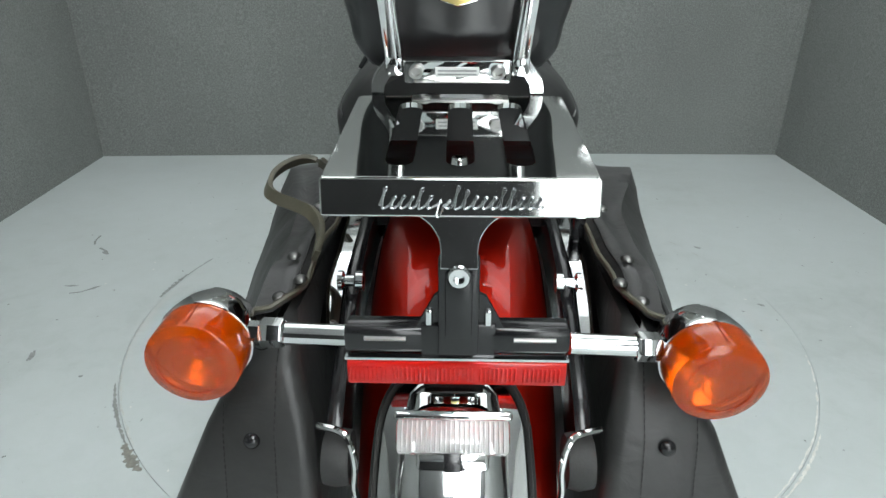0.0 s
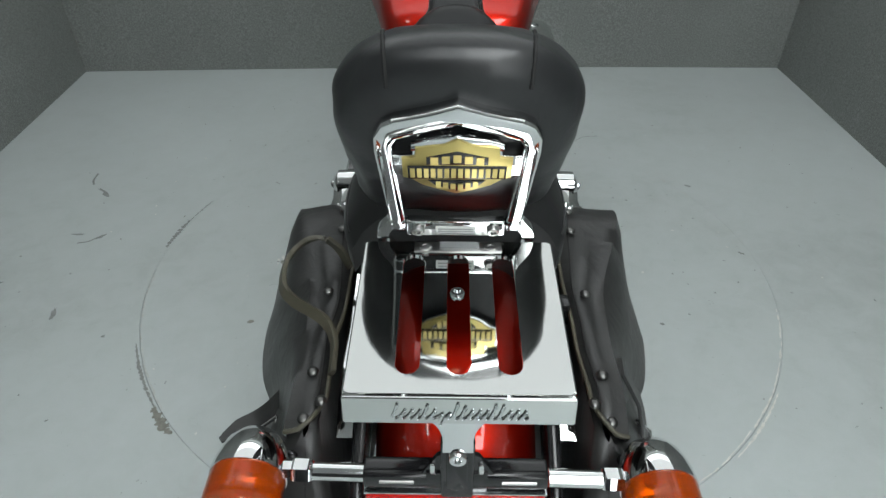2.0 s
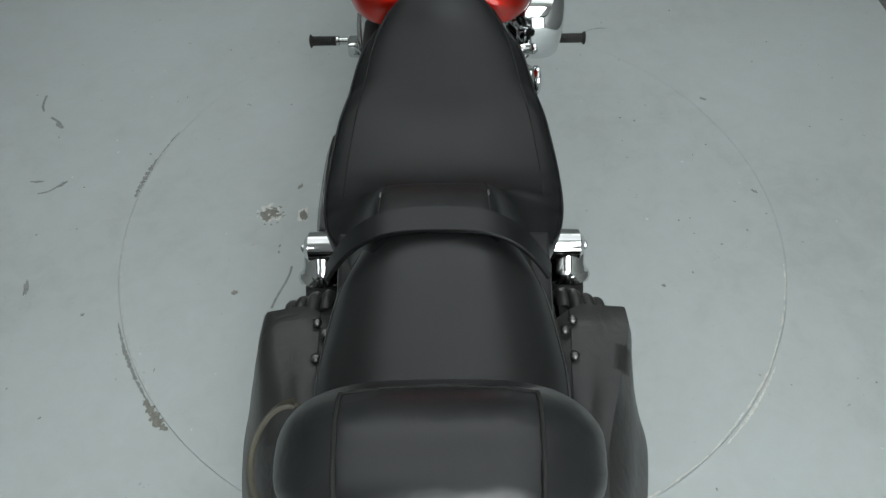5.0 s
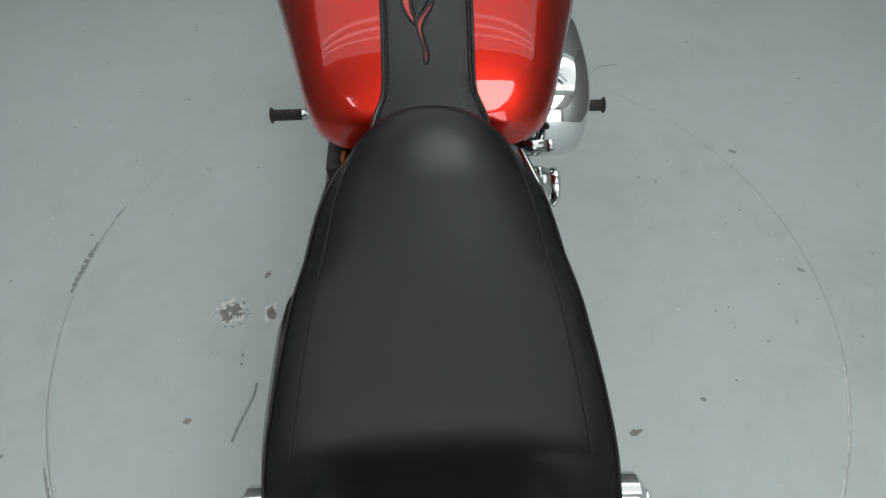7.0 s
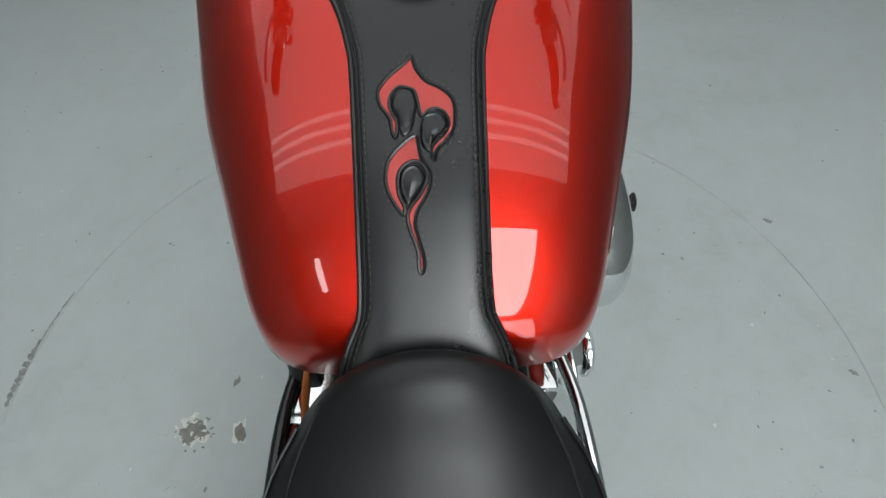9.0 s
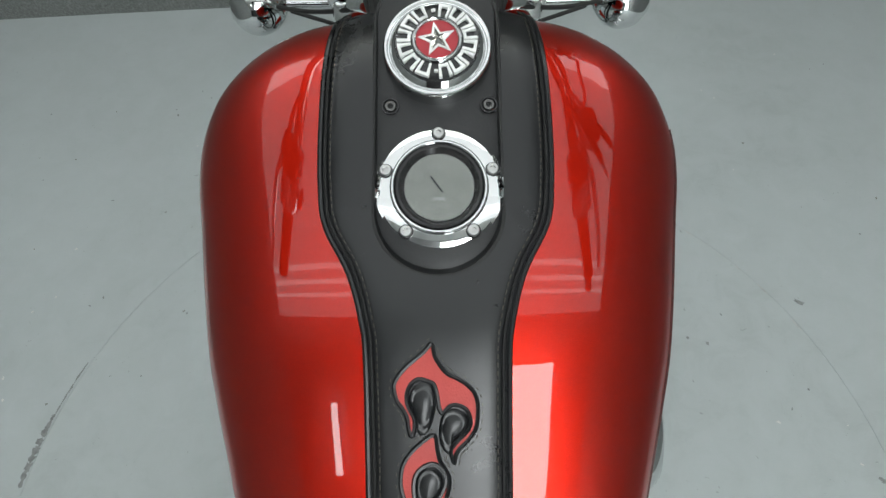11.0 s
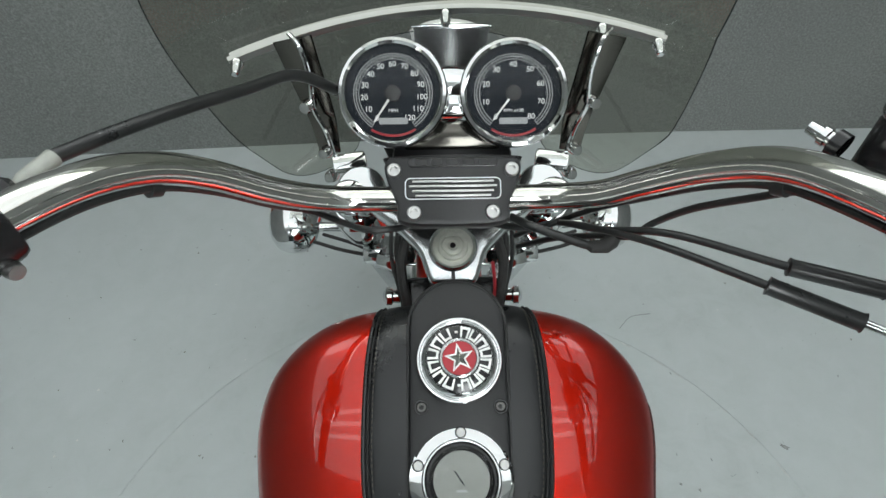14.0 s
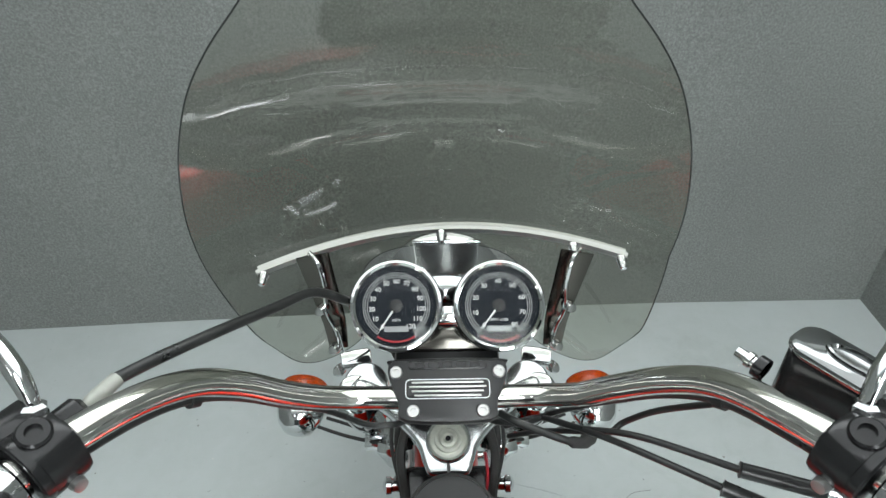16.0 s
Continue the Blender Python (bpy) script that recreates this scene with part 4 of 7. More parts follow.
SWELL = [0.9, 0.3, 0.35, 0.3, 0.85, 0.35, -0.5, 0.05, 1.0, 0.7, 0.35, 0.3, 0.3, 0.9, 0.85, 0.3, 0.35, 0.3]  # tall and low strokes
for i, tall in enumerate(SWELL):
    x0 = -0.047 + 0.0053 * i
    top, foot = (0.0035 + 0.0085 * max(tall, 0.0)), (-0.0045 if tall < 0 else 0.0)
    base_z = RZ - 0.0165
    stroke = spline([(x0 - 0.0010, 0.7036, base_z + 0.0012), (x0 + 0.0020, 0.7030, base_z + top * 0.75), (x0 + 0.0034, 0.7030, base_z + top), (x0 + 0.0022, 0.7030, base_z + top * 0.95), (x0 + 0.0006, 0.7034, base_z + foot + 0.0006), (x0 + 0.0022, 0.7036, base_z + foot), (x0 + 0.0046, 0.7036, base_z + 0.0014)], 4)
    part("raised_stroke", Mesh().tube([LR @ p for p in stroke], 0.00072, 6), ALLOY, rack)
flare = [(0.036 - 0.0245 * math.sin(radians(a)), RZ - 0.021 - 0.024 * (1 - math.cos(radians(a)))) for a in range(0, 91, 10)]
tee = [(x - 0.001, z) for x, z in flare] + [(0.0105, RZ - 0.056), (-0.0125, RZ - 0.056)] + [(-x - 0.001, z) for x, z in flare[::-1]]
part("tee_plate", Mesh().slab(tee, 0.0, 0.004, 0.0008, pose(0, 0.707, RZ - 0.02, -11) @ pose(0, -0.707, 0.02 - RZ) @ pose(0, 0.711, 0, 90)), CHROME, rack, "curved chrome tongue under the rim", 8)
part("rack_stay", Mesh().slab(rounded(0.026, 0.072, 0.003, 3, -0.001, RZ - 0.085), 0.0, 0.008, 0.0015, pose(0, 0.7125, 0, 90)), BLACK, rack, "black enamelled stay")
part("stay_rib", Mesh().slab(rounded(0.017, 0.05, 0.004, 4, -0.001, RZ - 0.082), 0.0, 0.003, 0.001, pose(0, 0.7055, 0, 90)), BLACK, rack)
socket_bolt(pose(-0.001, 0.7025, 0.688, 90), 0.0072, 0.006, rack, CHROME)
socket_bolt(pose(-0.001, 0.852, 0.715), 0.007, 0.006, rack, CHROME)
part("tab", Mesh().box((0.076, 0.012, 0.0014), RK @ pose(-0.001, 0.8575, RZ + 0.0006), 0.0004), STEEL, rack)
for s in (-1, 1):
    socket_bolt(RK @ pose(s * 0.0285 - 0.001, 0.857, RZ + 0.001), 0.0055, 0.0016, rack, STEEL)
part("sticker", Mesh().box((0.034, 0.008, 0.0006), RK @ pose(0, 0.8590, RZ + 0.0017)), GREYPRINT, rack, "pale maker's sticker")

# ---- rear fender, wheel and lights ----
AX_Y, AX_Z = 0.99, 0.31


def fender(a0, a1, r, half_w, drop, steps, cy, cz, tilt=0.0):
    rings = []
    for i in range(steps + 1):
        a = a0 + (a1 - a0) * i / steps
        outer, inner = [], []
        for k in range(-14, 15):
            u = k / 14
            f = 1 - (1 - abs(u) ** 2.6) ** 0.55
            for lst, dr, dw in ((outer, 0.0, 0.0), (inner, 0.004, 0.003)):
                rr = r - dr - drop * f
                lst.append(((half_w - dw) * u, cy + rr * math.cos(radians(a)), cz + rr * math.sin(radians(a))))
        rings.append(outer + inner[::-1])
    return Mesh().loft(rings)


part("rear_fender", fender(60, 196, 0.337, 0.084, 0.055, 44, AX_Y, AX_Z), RED, bike, "metallic red rear fender", 50)


def wheel(cy, cz, r, width, name, spokes=36):
    prof = []
    for i in range(25):
        a = math.pi * (i / 24 - 0.5)
        prof.append((r - width * 0.5 + width * 0.5 * math.cos(a) ** 0.8 if abs(math.cos(a)) > 1e-6 else r - width * 0.5, width * 0.5 * math.sin(a)))
    prof = [(r - width * 0.85, -width * 0.36)] + prof + [(r - width * 0.85, width * 0.36)]
    m = pose(0, cy, cz, 0, 90, 0)
    tyre = part(name, Mesh().lathe(prof, m, 64), RUBBER, bike, "black rubber tyre on a laced wheel")
    rr = r - width * 0.85
    part("rim", Mesh().lathe([(rr + 0.006, -width * 0.36), (rr - 0.004, -width * 0.34), (rr - 0.012, 0), (rr - 0.004, width * 0.34), (rr + 0.006, width * 0.36)], m, 64), CHROME, tyre)
    part("hub", Mesh().lathe([(0.0, -0.07), (0.02, -0.07), (0.045, -0.05), (0.03, -0.03), (0.03, 0.03), (0.045, 0.05), (0.02, 0.07), (0.0, 0.07)], m, 32), CHROME, tyre)
    sp = Mesh()
    for i in range(spokes):
        a = 2 * math.pi * i / spokes
        b = a + (0.25 if i % 4 < 2 else -0.25)
        sx = 0.045 if i % 2 else -0.045
        sp.tube([(sx, cy + 0.04 * math.cos(b), cz + 0.04 * math.sin(b)), (0, cy + (rr - 0.01) * math.cos(a), cz + (rr - 0.01) * math.sin(a))], 0.0018, 6)
    tagged(part("spokes", sp, CHROME, tyre), kind="stuff")
    disc = [(0.03, 0.0), (0.13, 0.0), (0.13, 0.005), (0.03, 0.005)]
    part("brake_disc", Mesh().lathe(disc + disc[:1], pose(-0.085, cy, cz, 0, 90, 0), 48), STEEL, tyre)
    return tyre


wheel(AX_Y, AX_Z, 0.307, 0.13, "rear_wheel")

for s in (-1, 1):
    strut = spline([(s * 0.097, 1.14, 0.585), (s * 0.097, 1.0, 0.60), (s * 0.096, 0.88, 0.585), (s * 0.095, 0.78, 0.545), (s * 0.094, 0.72, 0.50)], 5)
    st_ob = part("fender_strut", Mesh().ribbon(strut, (s, 0, 0), 0.05, 0.012), BLACK, bike, "black fender strut")
    cover = spline([(s * 0.112, 1.0, 0.618), (s * 0.112, 0.93, 0.612), (s * 0.112, 0.86, 0.600), (s * 0.111, 0.80, 0.572)], 5)
    part("strut_cover", Mesh().ribbon(cover, (0, -0.4, 1), 0.017, 0.008), CHROME, st_ob, "chrome strut cover")
    for y, z in ((0.84, 0.612),):
        part("docking_post", Mesh().lathe([(0.004, 0), (0.009, 0.0), (0.009, 0.006), (0.005, 0.008), (0.005, 0.016), (0.009, 0.018), (0.009, 0.022), (0.0, 0.024)], axis_pose((s * 0.084, y, z), (s, 0, 0.0), (0, 0, 1)), 16), CHROME, st_ob)
    wire = spline([(s * 0.104, 0.722, 0.553), (s * 0.086, 0.714, 0.554), (s * 0.079, 0.710, 0.548), (s * 0.075, 0.705, 0.530), (s * 0.076, 0.702, 0.512), (s * 0.074, 0.700, 0.497), (s * 0.080, 0.697, 0.489), (s * 0.104, 0.70, 0.487)], 4)
    part("wire_loop", Mesh().tube(wire, 0.0027, 8), CHROME, st_ob, "bent chrome wire loop")
    part("shock_eye", Mesh().lathe([(0.008, -0.01), (0.02, -0.01), (0.022, 0.0), (0.02, 0.01), (0.008, 0.01)], axis_pose((s * 0.091, 0.725, 0.520), (1, 0, 0), (0, 1, 0)), 24), RUBBER, st_ob)

# turn-signal bar with its bracket and reflector
sigbar = part("signal_bar", Mesh().box((0.152, 0.014, 0.024), pose(-0.002, 0.727, 0.629), 0.003), BLACK, bike, "black signal bracket")
br = Mesh()
for s in (-1, 1):
    br.slab([(s * 0.012 - 0.001, 0.642), (s * 0.03, 0.64), (s * 0.024, 0.652), (s * 0.017, 0.665), (s * 0.012 - 0.001, 0.668)][::s], -0.002, 0.002, 0, pose(0, 0.7185, 0, 90))
br.box((0.05, 0.006, 0.026), pose(-0.001, 0.7175, 0.632), 0.001)
part("bracket_fork", br, BLACK, sigbar)
for s in (-1, 1):
    part("bracket_sleeve", Mesh().loft([[(s * x - 0.002, 0.7185 + 0.0045 * k * math.cos(a), 0.6315 + 0.0105 * k * math.copysign(abs(math.sin(a)) ** 0.6, math.sin(a))) for a in np.linspace(0, 2 * math.pi, 25)[:-1]] for x, k in ((0.022, 0.8), (0.024, 1.0), (0.073, 1.0), (0.0755, 0.85))]), BLACK, sigbar, "glossy black end of the signal bracket")
    part("slot_rail", Mesh().tube([(s * 0.036, 0.7138, 0.634), (s * 0.064, 0.7138, 0.634)], 0.0016, 8), STEEL, sigbar)
    # upright bracket slots: chrome slips imitate the light showing through them
    part("bright_slot", Mesh().box((0.0045, 0.003, 0.012), pose(s * 0.0195 - 0.001, 0.7155, 0.65), 0.0012), CHROME, sigbar)
reflector = part("reflector", Mesh().box((0.150, 0.010, 0.0185), pose(-0.002, 0.7165, 0.6075), 0.002), REDLENS, bike, "red ribbed reflector strip")
rib = Mesh()
for i in range(50):
    x = -0.074 + 0.148 * (i + 0.5) / 50 - 0.002
    if i % 10 != 9:
        rib.box((0.0016, 0.0016, 0.011), pose(x, 0.7112, 0.6075), 0.0004, 1)
tagged(part("ribs", rib, REDLENS, reflector), kind="stuff")
part("reflector_edge", Mesh().box((0.152, 0.006, 0.0018), pose(-0.002, 0.716, 0.6182)), ALLOY, reflector)


def turn_signal(name, cx, cy, cz, face, arm0, arm1, label, nut=True, size=1.0):
    """A round signal: chrome bowl, amber lens facing along face, and its arm."""
    m = axis_pose((cx, cy, cz), face, (1, 0, 0)) @ Matrix.Scale(size, 4)
    body = part(name, Mesh().lathe([(0.0, -0.046), (0.010, -0.045), (0.020, -0.040), (0.028, -0.030), (0.0325, -0.016), (0.0345, -0.003), (0.0345, 0.001), (0.031, 0.002)], m, 40), CHROME, bike, label)
    part("lens", Mesh().lathe([(0.0326, -0.004), (0.0336, 0.003), (0.0332, 0.0255), (0.0326, 0.0278), (0.0305, 0.0292), (0.018, 0.0302), (0.0, 0.0306)], m, 40), AMBER, body, "amber lens")
    part("reflector_dish", Mesh().lathe([(0.0315, -0.002), (0.024, -0.012), (0.006, -0.019), (0.0, -0.0195)], m, 32), ALLOY, body)
    part("bulb", Mesh().lathe([(0.0, -0.019), (0.006, -0.017), (0.0085, -0.006), (0.006, 0.003), (0.0, 0.005)], m, 20), AMBER, body)
    for r in (0.0235, 0.0125):
        part("lens_ridge", Mesh().lathe([(r - 0.0005, 0.0292), (r, 0.0306), (r + 0.0005, 0.0292)], m, 40), AMBER, body)
    for u in (-1, 1):
        part("lens_tab", Mesh().box((0.003, 0.004, 0.022), m @ pose(0, u * 0.0326, 0.014), 0.001), AMBER, body)
    arm = part("arm", Mesh().tube([arm0, arm1], 0.0078, 16), CHROME, body, "chrome arm")
    if nut:
        d = (Vector(arm1) - Vector(arm0)).normalized()
        a = axis_pose(Vector(arm1) - d * 0.014, d, (0, 1, 0))
        part("nut", Mesh().lathe([(0.008, 0.0), (0.0094, 0.001), (0.0104, 0.003), (0.0104, 0.016), (0.0092, 0.018), (0.0078, 0.018), (0.0078, 0.03)], a, 6), CHROME, body)
    return body


# tail lamp laid on the fender
TL = axis_pose((-0.004, 0.742, 0.549), (0, -0.72, 0.69), (1, 0, 0))
frame_oval = [(0.055 * (1.0 - 0.14 * math.sin(a)) * math.copysign(abs(math.cos(a)) ** 0.6, math.cos(a)), -0.03 + 0.062 * math.copysign(abs(math.sin(a)) ** 0.6, math.sin(a))) for a in np.linspace(0, 2 * math.pi, 49)[:-1]]
tail = part("tail_lamp", Mesh().loft([[TL @ Vector((x * k, -0.03 + (y + 0.03) * k, z)) for x, y in frame_oval] for k, z in ((1.0, -0.03), (1.0, 0.006), (0.97, 0.010), (0.6, 0.015), (0.05, 0.017))]), CHROME, bike, "chrome tail lamp housing")
body_rings = []
for y, w, h in ((0.024, 0.026, 0.012), (0.012, 0.034, 0.03), (-0.004, 0.037, 0.038), (-0.03, 0.040, 0.04), (-0.07, 0.042, 0.038)):
    body_rings.append([TL @ Vector((w * math.copysign(abs(math.cos(a)) ** 0.5, math.cos(a)), y, h * abs(math.sin(a)) ** 0.6)) for a in np.linspace(0, math.pi, 17)])
part("lamp_body", Mesh().loft(body_rings, True, False), CHROME, tail, "chrome lamp body")
lens = Mesh().box((0.078, 0.024, 0.022), TL @ pose(0, -0.019, 0.042), 0.004)
part("lens", lens, CLEARLENS, tail, "clear ribbed lens")
rib = Mesh()
for i in range(22):
    rib.box((0.0014, 0.021, 0.003), TL @ pose(-0.0345 + 0.069 * i / 21, -0.019, 0.0535), 0.0005, 1)
tagged(part("lens_ribs", rib, CLEARLENS, tail), kind="stuff")
# added block: its colour gives the lens the red mirrored from the reflector
part("red_tint_block", Mesh().box((0.070, 0.012, 0.006), TL @ pose(0, -0.014, 0.041), 0.0015), REDLENS, tail, "red block added behind the lens to tint it")
part("lens_hood", Mesh().box((0.082, 0.006, 0.016), TL @ pose(0, -0.005, 0.043), 0.002), CHROME, tail, "chrome hood over the lens")
part("lamp_seal", Mesh().loft([[TL @ Vector((x * k, -0.03 + (y + 0.03) * k, z)) for x, y in frame_oval] for k, z in ((1.06, -0.045), (1.10, 0.002), (1.09, 0.010), (1.04, 0.014), (0.995, 0.008))], False), RUBBER, tail)
part("plate_clip", Mesh().box((0.012, 0.018, 0.004), TL @ pose(0, -0.033, 0.049), 0.001), BLACK, tail)
part("plate_holder", Mesh().box((0.05, 0.018, 0.010), TL @ pose(0, -0.032, 0.042), 0.003), CHROME, tail)

for s in (-1, 1):
    turn_signal("turn_signal", s * 0.172 - 0.003, 0.722, 0.6205 - s * 0.0045, (0, -1, -0.06), (s * 0.076, 0.726, 0.626 - s * 0.002), (s * 0.134, 0.726, 0.626 - s * 0.004), "round amber turn signal on a chrome arm", True, 0.94)

# ---- saddlebags ----
def rivet(m, r, parent, material=BAG_STEEL):
    return part("rivet", Mesh().lathe([(r, 0.0), (r * 0.95, r * 0.25), (r * 0.7, r * 0.5), (r * 0.3, r * 0.62), (0.0, r * 0.64)], m, 14), material, parent)


lid_in = smooth_interp([0.76, 0.807, 0.85, 0.897, 0.949, 1.017, 1.08, 1.17], [0.124, 0.124, 0.124, 0.124, 0.124, 0.125, 0.129, 0.136])
lid_fold = smooth_interp([0.76, 0.82, 0.88, 0.95, 1.0, 1.05, 1.10, 1.17], [0.156, 0.156, 0.158, 0.166, 0.180, 0.198, 0.213, 0.219])
lid_out = smooth_interp([0.76, 0.826, 0.88, 0.93, 1.0, 1.05, 1.10, 1.17], [0.176, 0.190, 0.212, 0.236, 0.252, 0.253, 0.246, 0.243])


def saddlebag(s):
    bag = thing("saddlebag", "worn black leather saddlebag with rivets hanging beside the fender", "saddlebag", "saddlebags", at=pose(s * 0.17, 0.95, 0.30))
    # body
    rings = []
    for z, x0, x1, y0, y1 in ((0.28, 0.13, 0.235, 0.73, 1.15), (0.30, 0.122, 0.256, 0.712, 1.17), (0.36, 0.110, 0.266, 0.702, 1.182),
                              (0.45, 0.107, 0.254, 0.706, 1.182), (0.54, 0.113, 0.205, 0.727, 1.176), (0.585, 0.124, 0.172, 0.752, 1.168), (0.612, 0.129, 0.150, 0.778, 1.15)):
        ring = []
        for x, y in rounded(x1 - x0, y1 - y0, 0.013, 5, (x0 + x1) / 2, (y0 + y1) / 2):
            x -= 0.016 * max(0.0, (x - 0.15) / 0.09) * max(0.0, min(1.0, (0.93 - y) / 0.15))
            w = 0.004 * noise.noise((x * 14 + s, y * 9, z * 11))
            ring.append((s * (x + w), y + w, z))
        rings.append(ring)
    body = part("body", Mesh().loft(rings), HIDE, bag, "black leather bag body", 60)
    # lid draped over the top: a flat strip, a fold, then the outer flank
    START = [1.120, 1.132, 1.140, 1.140, 1.138, 1.136, 1.142, 1.155, 1.165, 1.170]
    END = [0.803, 0.786, 0.776, 0.771, 0.770, 0.770, 0.782, 0.800, 0.818, 0.835]
    rows = []
    for i in range(49):
        t = i / 48
        row = []
        for k in range(10):
            y = START[k] + (END[k] - START[k]) * t
            xi, xf, xo = lid_in(y), lid_fold(y), lid_out(y) - (0.006 if s > 0 else 0.0)
            if k <= 5:
                u = k / 5
                x = xi + (xf - xi) * u
                z = 0.633 + 0.014 * min(1.0, u * 3) - 0.010 * u * u
                z -= 0.004 * math.sin(math.pi * u)
            else:
                u = (k - 5) / 4
                x = xf + (xo - xf) * u ** 0.8
                z = 0.637 - 0.125 * u ** 1.15 + 0.03 * max(0, (y - 1.05) / 0.1) * u
            end = max(0.0, (y - 1.09) / 0.07)
            z -= 0.018 * end ** 2 + 0.016 * max(0.0, (0.815 - y) / 0.045) ** 1.5
            wave = 0.0030 * noise.noise((x * 30 + s * 2, y * 15, 1.7))
            crease = 0.006 * math.exp(-((x - xf + 0.010) / 0.008) ** 2) * math.exp(-((y - 0.95) / 0.09) ** 2)
            row.append(Vector((s * (x + wave), y, z + wave - crease)))
        rows.append(row)
    lid_rows = []
    for row in rows:
        low = [p - Vector((s * (0.004 if k > 5 else 0.0), 0, 0.0045 if k <= 6 else 0.001)) for k, p in enumerate(row)]
        lid_rows.append(row + low[::-1])
    k2 = len(lid_rows[0])
    skin = Mesh().loft(lid_rows, False)
    for base in (0, (len(lid_rows) - 1) * k2):
        skin.f += [(base + k, base + k + 1, base + k2 - 2 - k, base + k2 - 1 - k) for k in range(k2 // 2 - 1)]
    lid = part("lid", skin, HIDE, bag, "black leather lid, creased and faded", 60)
    edge = [r[0] for r in rows] + rows[-1][1:6]
    part("lid_edge", Mesh().tube(edge, 0.0024, 7), OLIVE, lid, "raw olive-brown leather edge")
    part("lid_stitch", Mesh().tube([r[1] + Vector((0, 0, 0.001)) for r in rows], 0.0007, 5), THREAD, lid)
    # seam on the rear face
    def rear(z):
        return interp(z, [0.30, 0.36, 0.45, 0.54, 0.585, 0.612], [0.712, 0.702, 0.706, 0.727, 0.752, 0.778])

    for dx in (0.139, 0.178):
        for i in range(56):
            z = 0.60 - 0.005 * i
            part("stitch", Mesh().tube([(s * dx, rear(z) - 0.0018, z), (s * dx, rear(z - 0.0032) - 0.0018, z - 0.0032)], 0.0004, 5), THREAD, body)
    for x, y, z in ((0.146, 1.065, 0.644), (0.150, 1.112, 0.6425), (0.139, 1.097, 0.6445), (0.143, 0.942, 0.643), (0.138, 0.823, 0.643), (0.126, 0.794, 0.636), (0.140, 0.780, 0.628)):
        rivet(axis_pose((s * x, y, z), (0.05 * s, -0.1, 1)), 0.0058, lid)
    for x, y, z in ((0.152, 0.762, 0.598), (0.156, rear(0.535) - 0.002, 0.535), (0.156, rear(0.42) - 0.002, 0.42)):
        rivet(axis_pose((s * x, y, z), (0, -1, 0.3)), 0.0064, body, BLACK)
    # buckled strap at the rear outer corner
    b = spline([(s * 0.168, 0.858, 0.618), (s * 0.186, 0.857, 0.585), (s * 0.196, 0.856, 0.565), (s * 0.201, 0.848, 0.548), (s * 0.204, 0.836, 0.528)], 5)
    if s > 0:
        part("strap", Mesh().ribbon(b, (0.8, -0.1, 0.6), 0.024, 0.004), HIDE, bag, "leather strap with punched holes")
    buckle = [(s * 0.193, 0.845, 0.548), (s * 0.208, 0.838, 0.54), (s * 0.210, 0.822, 0.52), (s * 0.194, 0.828, 0.528)]
    part("buckle", Mesh().tube(buckle + buckle[:1], 0.0022, 7), CHROME, bag, "chrome roller buckle")
    f = spline([(s * 0.237, 1.12, 0.54), (s * 0.243, 1.12, 0.50), (s * 0.257, 1.12, 0.45), (s * 0.267, 1.12, 0.39), (s * 0.268, 1.12, 0.35)], 4)
    part("strap", Mesh().ribbon(f, (s, 0, 0.2), 0.026, 0.004), HIDE, bag)
    roll = Mesh()
    for k, (dx, r) in enumerate(((0.150, 0.008), (0.168, 0.010), (0.186, 0.009), (0.202, 0.008))):
        roll.tube(spline([(s * dx, 1.15, 0.606 - 0.008 * k), (s * dx, 1.172, 0.604 - 0.008 * k), (s * dx, 1.184, 0.585 - 0.008 * k), (s * dx, 1.186, 0.54)], 4), r, 10)
    part("front_gusset", roll, HIDE, bag, "folded leather gusset")
    if s < 0:
        loop = spline([(-0.122, 0.975, 0.652), (-0.136, 0.992, 0.664), (-0.154, 0.998, 0.676), (-0.172, 0.990, 0.678), (-0.185, 0.968, 0.676), (-0.189, 0.945, 0.672), (-0.183, 0.915, 0.669),
                       (-0.168, 0.897, 0.667), (-0.148, 0.884, 0.665), (-0.132, 0.872, 0.662), (-0.121, 0.852, 0.655), (-0.119, 0.82, 0.645)], 5)
        part("carry_strap", Mesh().ribbon(loop, (-0.9, 0, 0.45), 0.012, 0.005), OLIVE, bag, "curled olive leather carry strap")
        tongue = spline([(-0.172, 0.872, 0.575), (-0.196, 0.868, 0.545), (-0.218, 0.862, 0.525), (-0.240, 0.850, 0.520), (-0.258, 0.835, 0.518)], 4)
        part("loose_strap", Mesh().ribbon(tongue, (0, -0.2, 1), [0.024] * 13 + [0.02, 0.016, 0.012, 0.006], 0.004), HIDE, bag, "loose strap end sticking out")
    else:
        part("holder", Mesh().box((0.012, 0.02, 0.03), pose(0.118, 0.93, 0.63), 0.003), BLACK, bag)
    return bag


saddlebag(1)
saddlebag(-1)

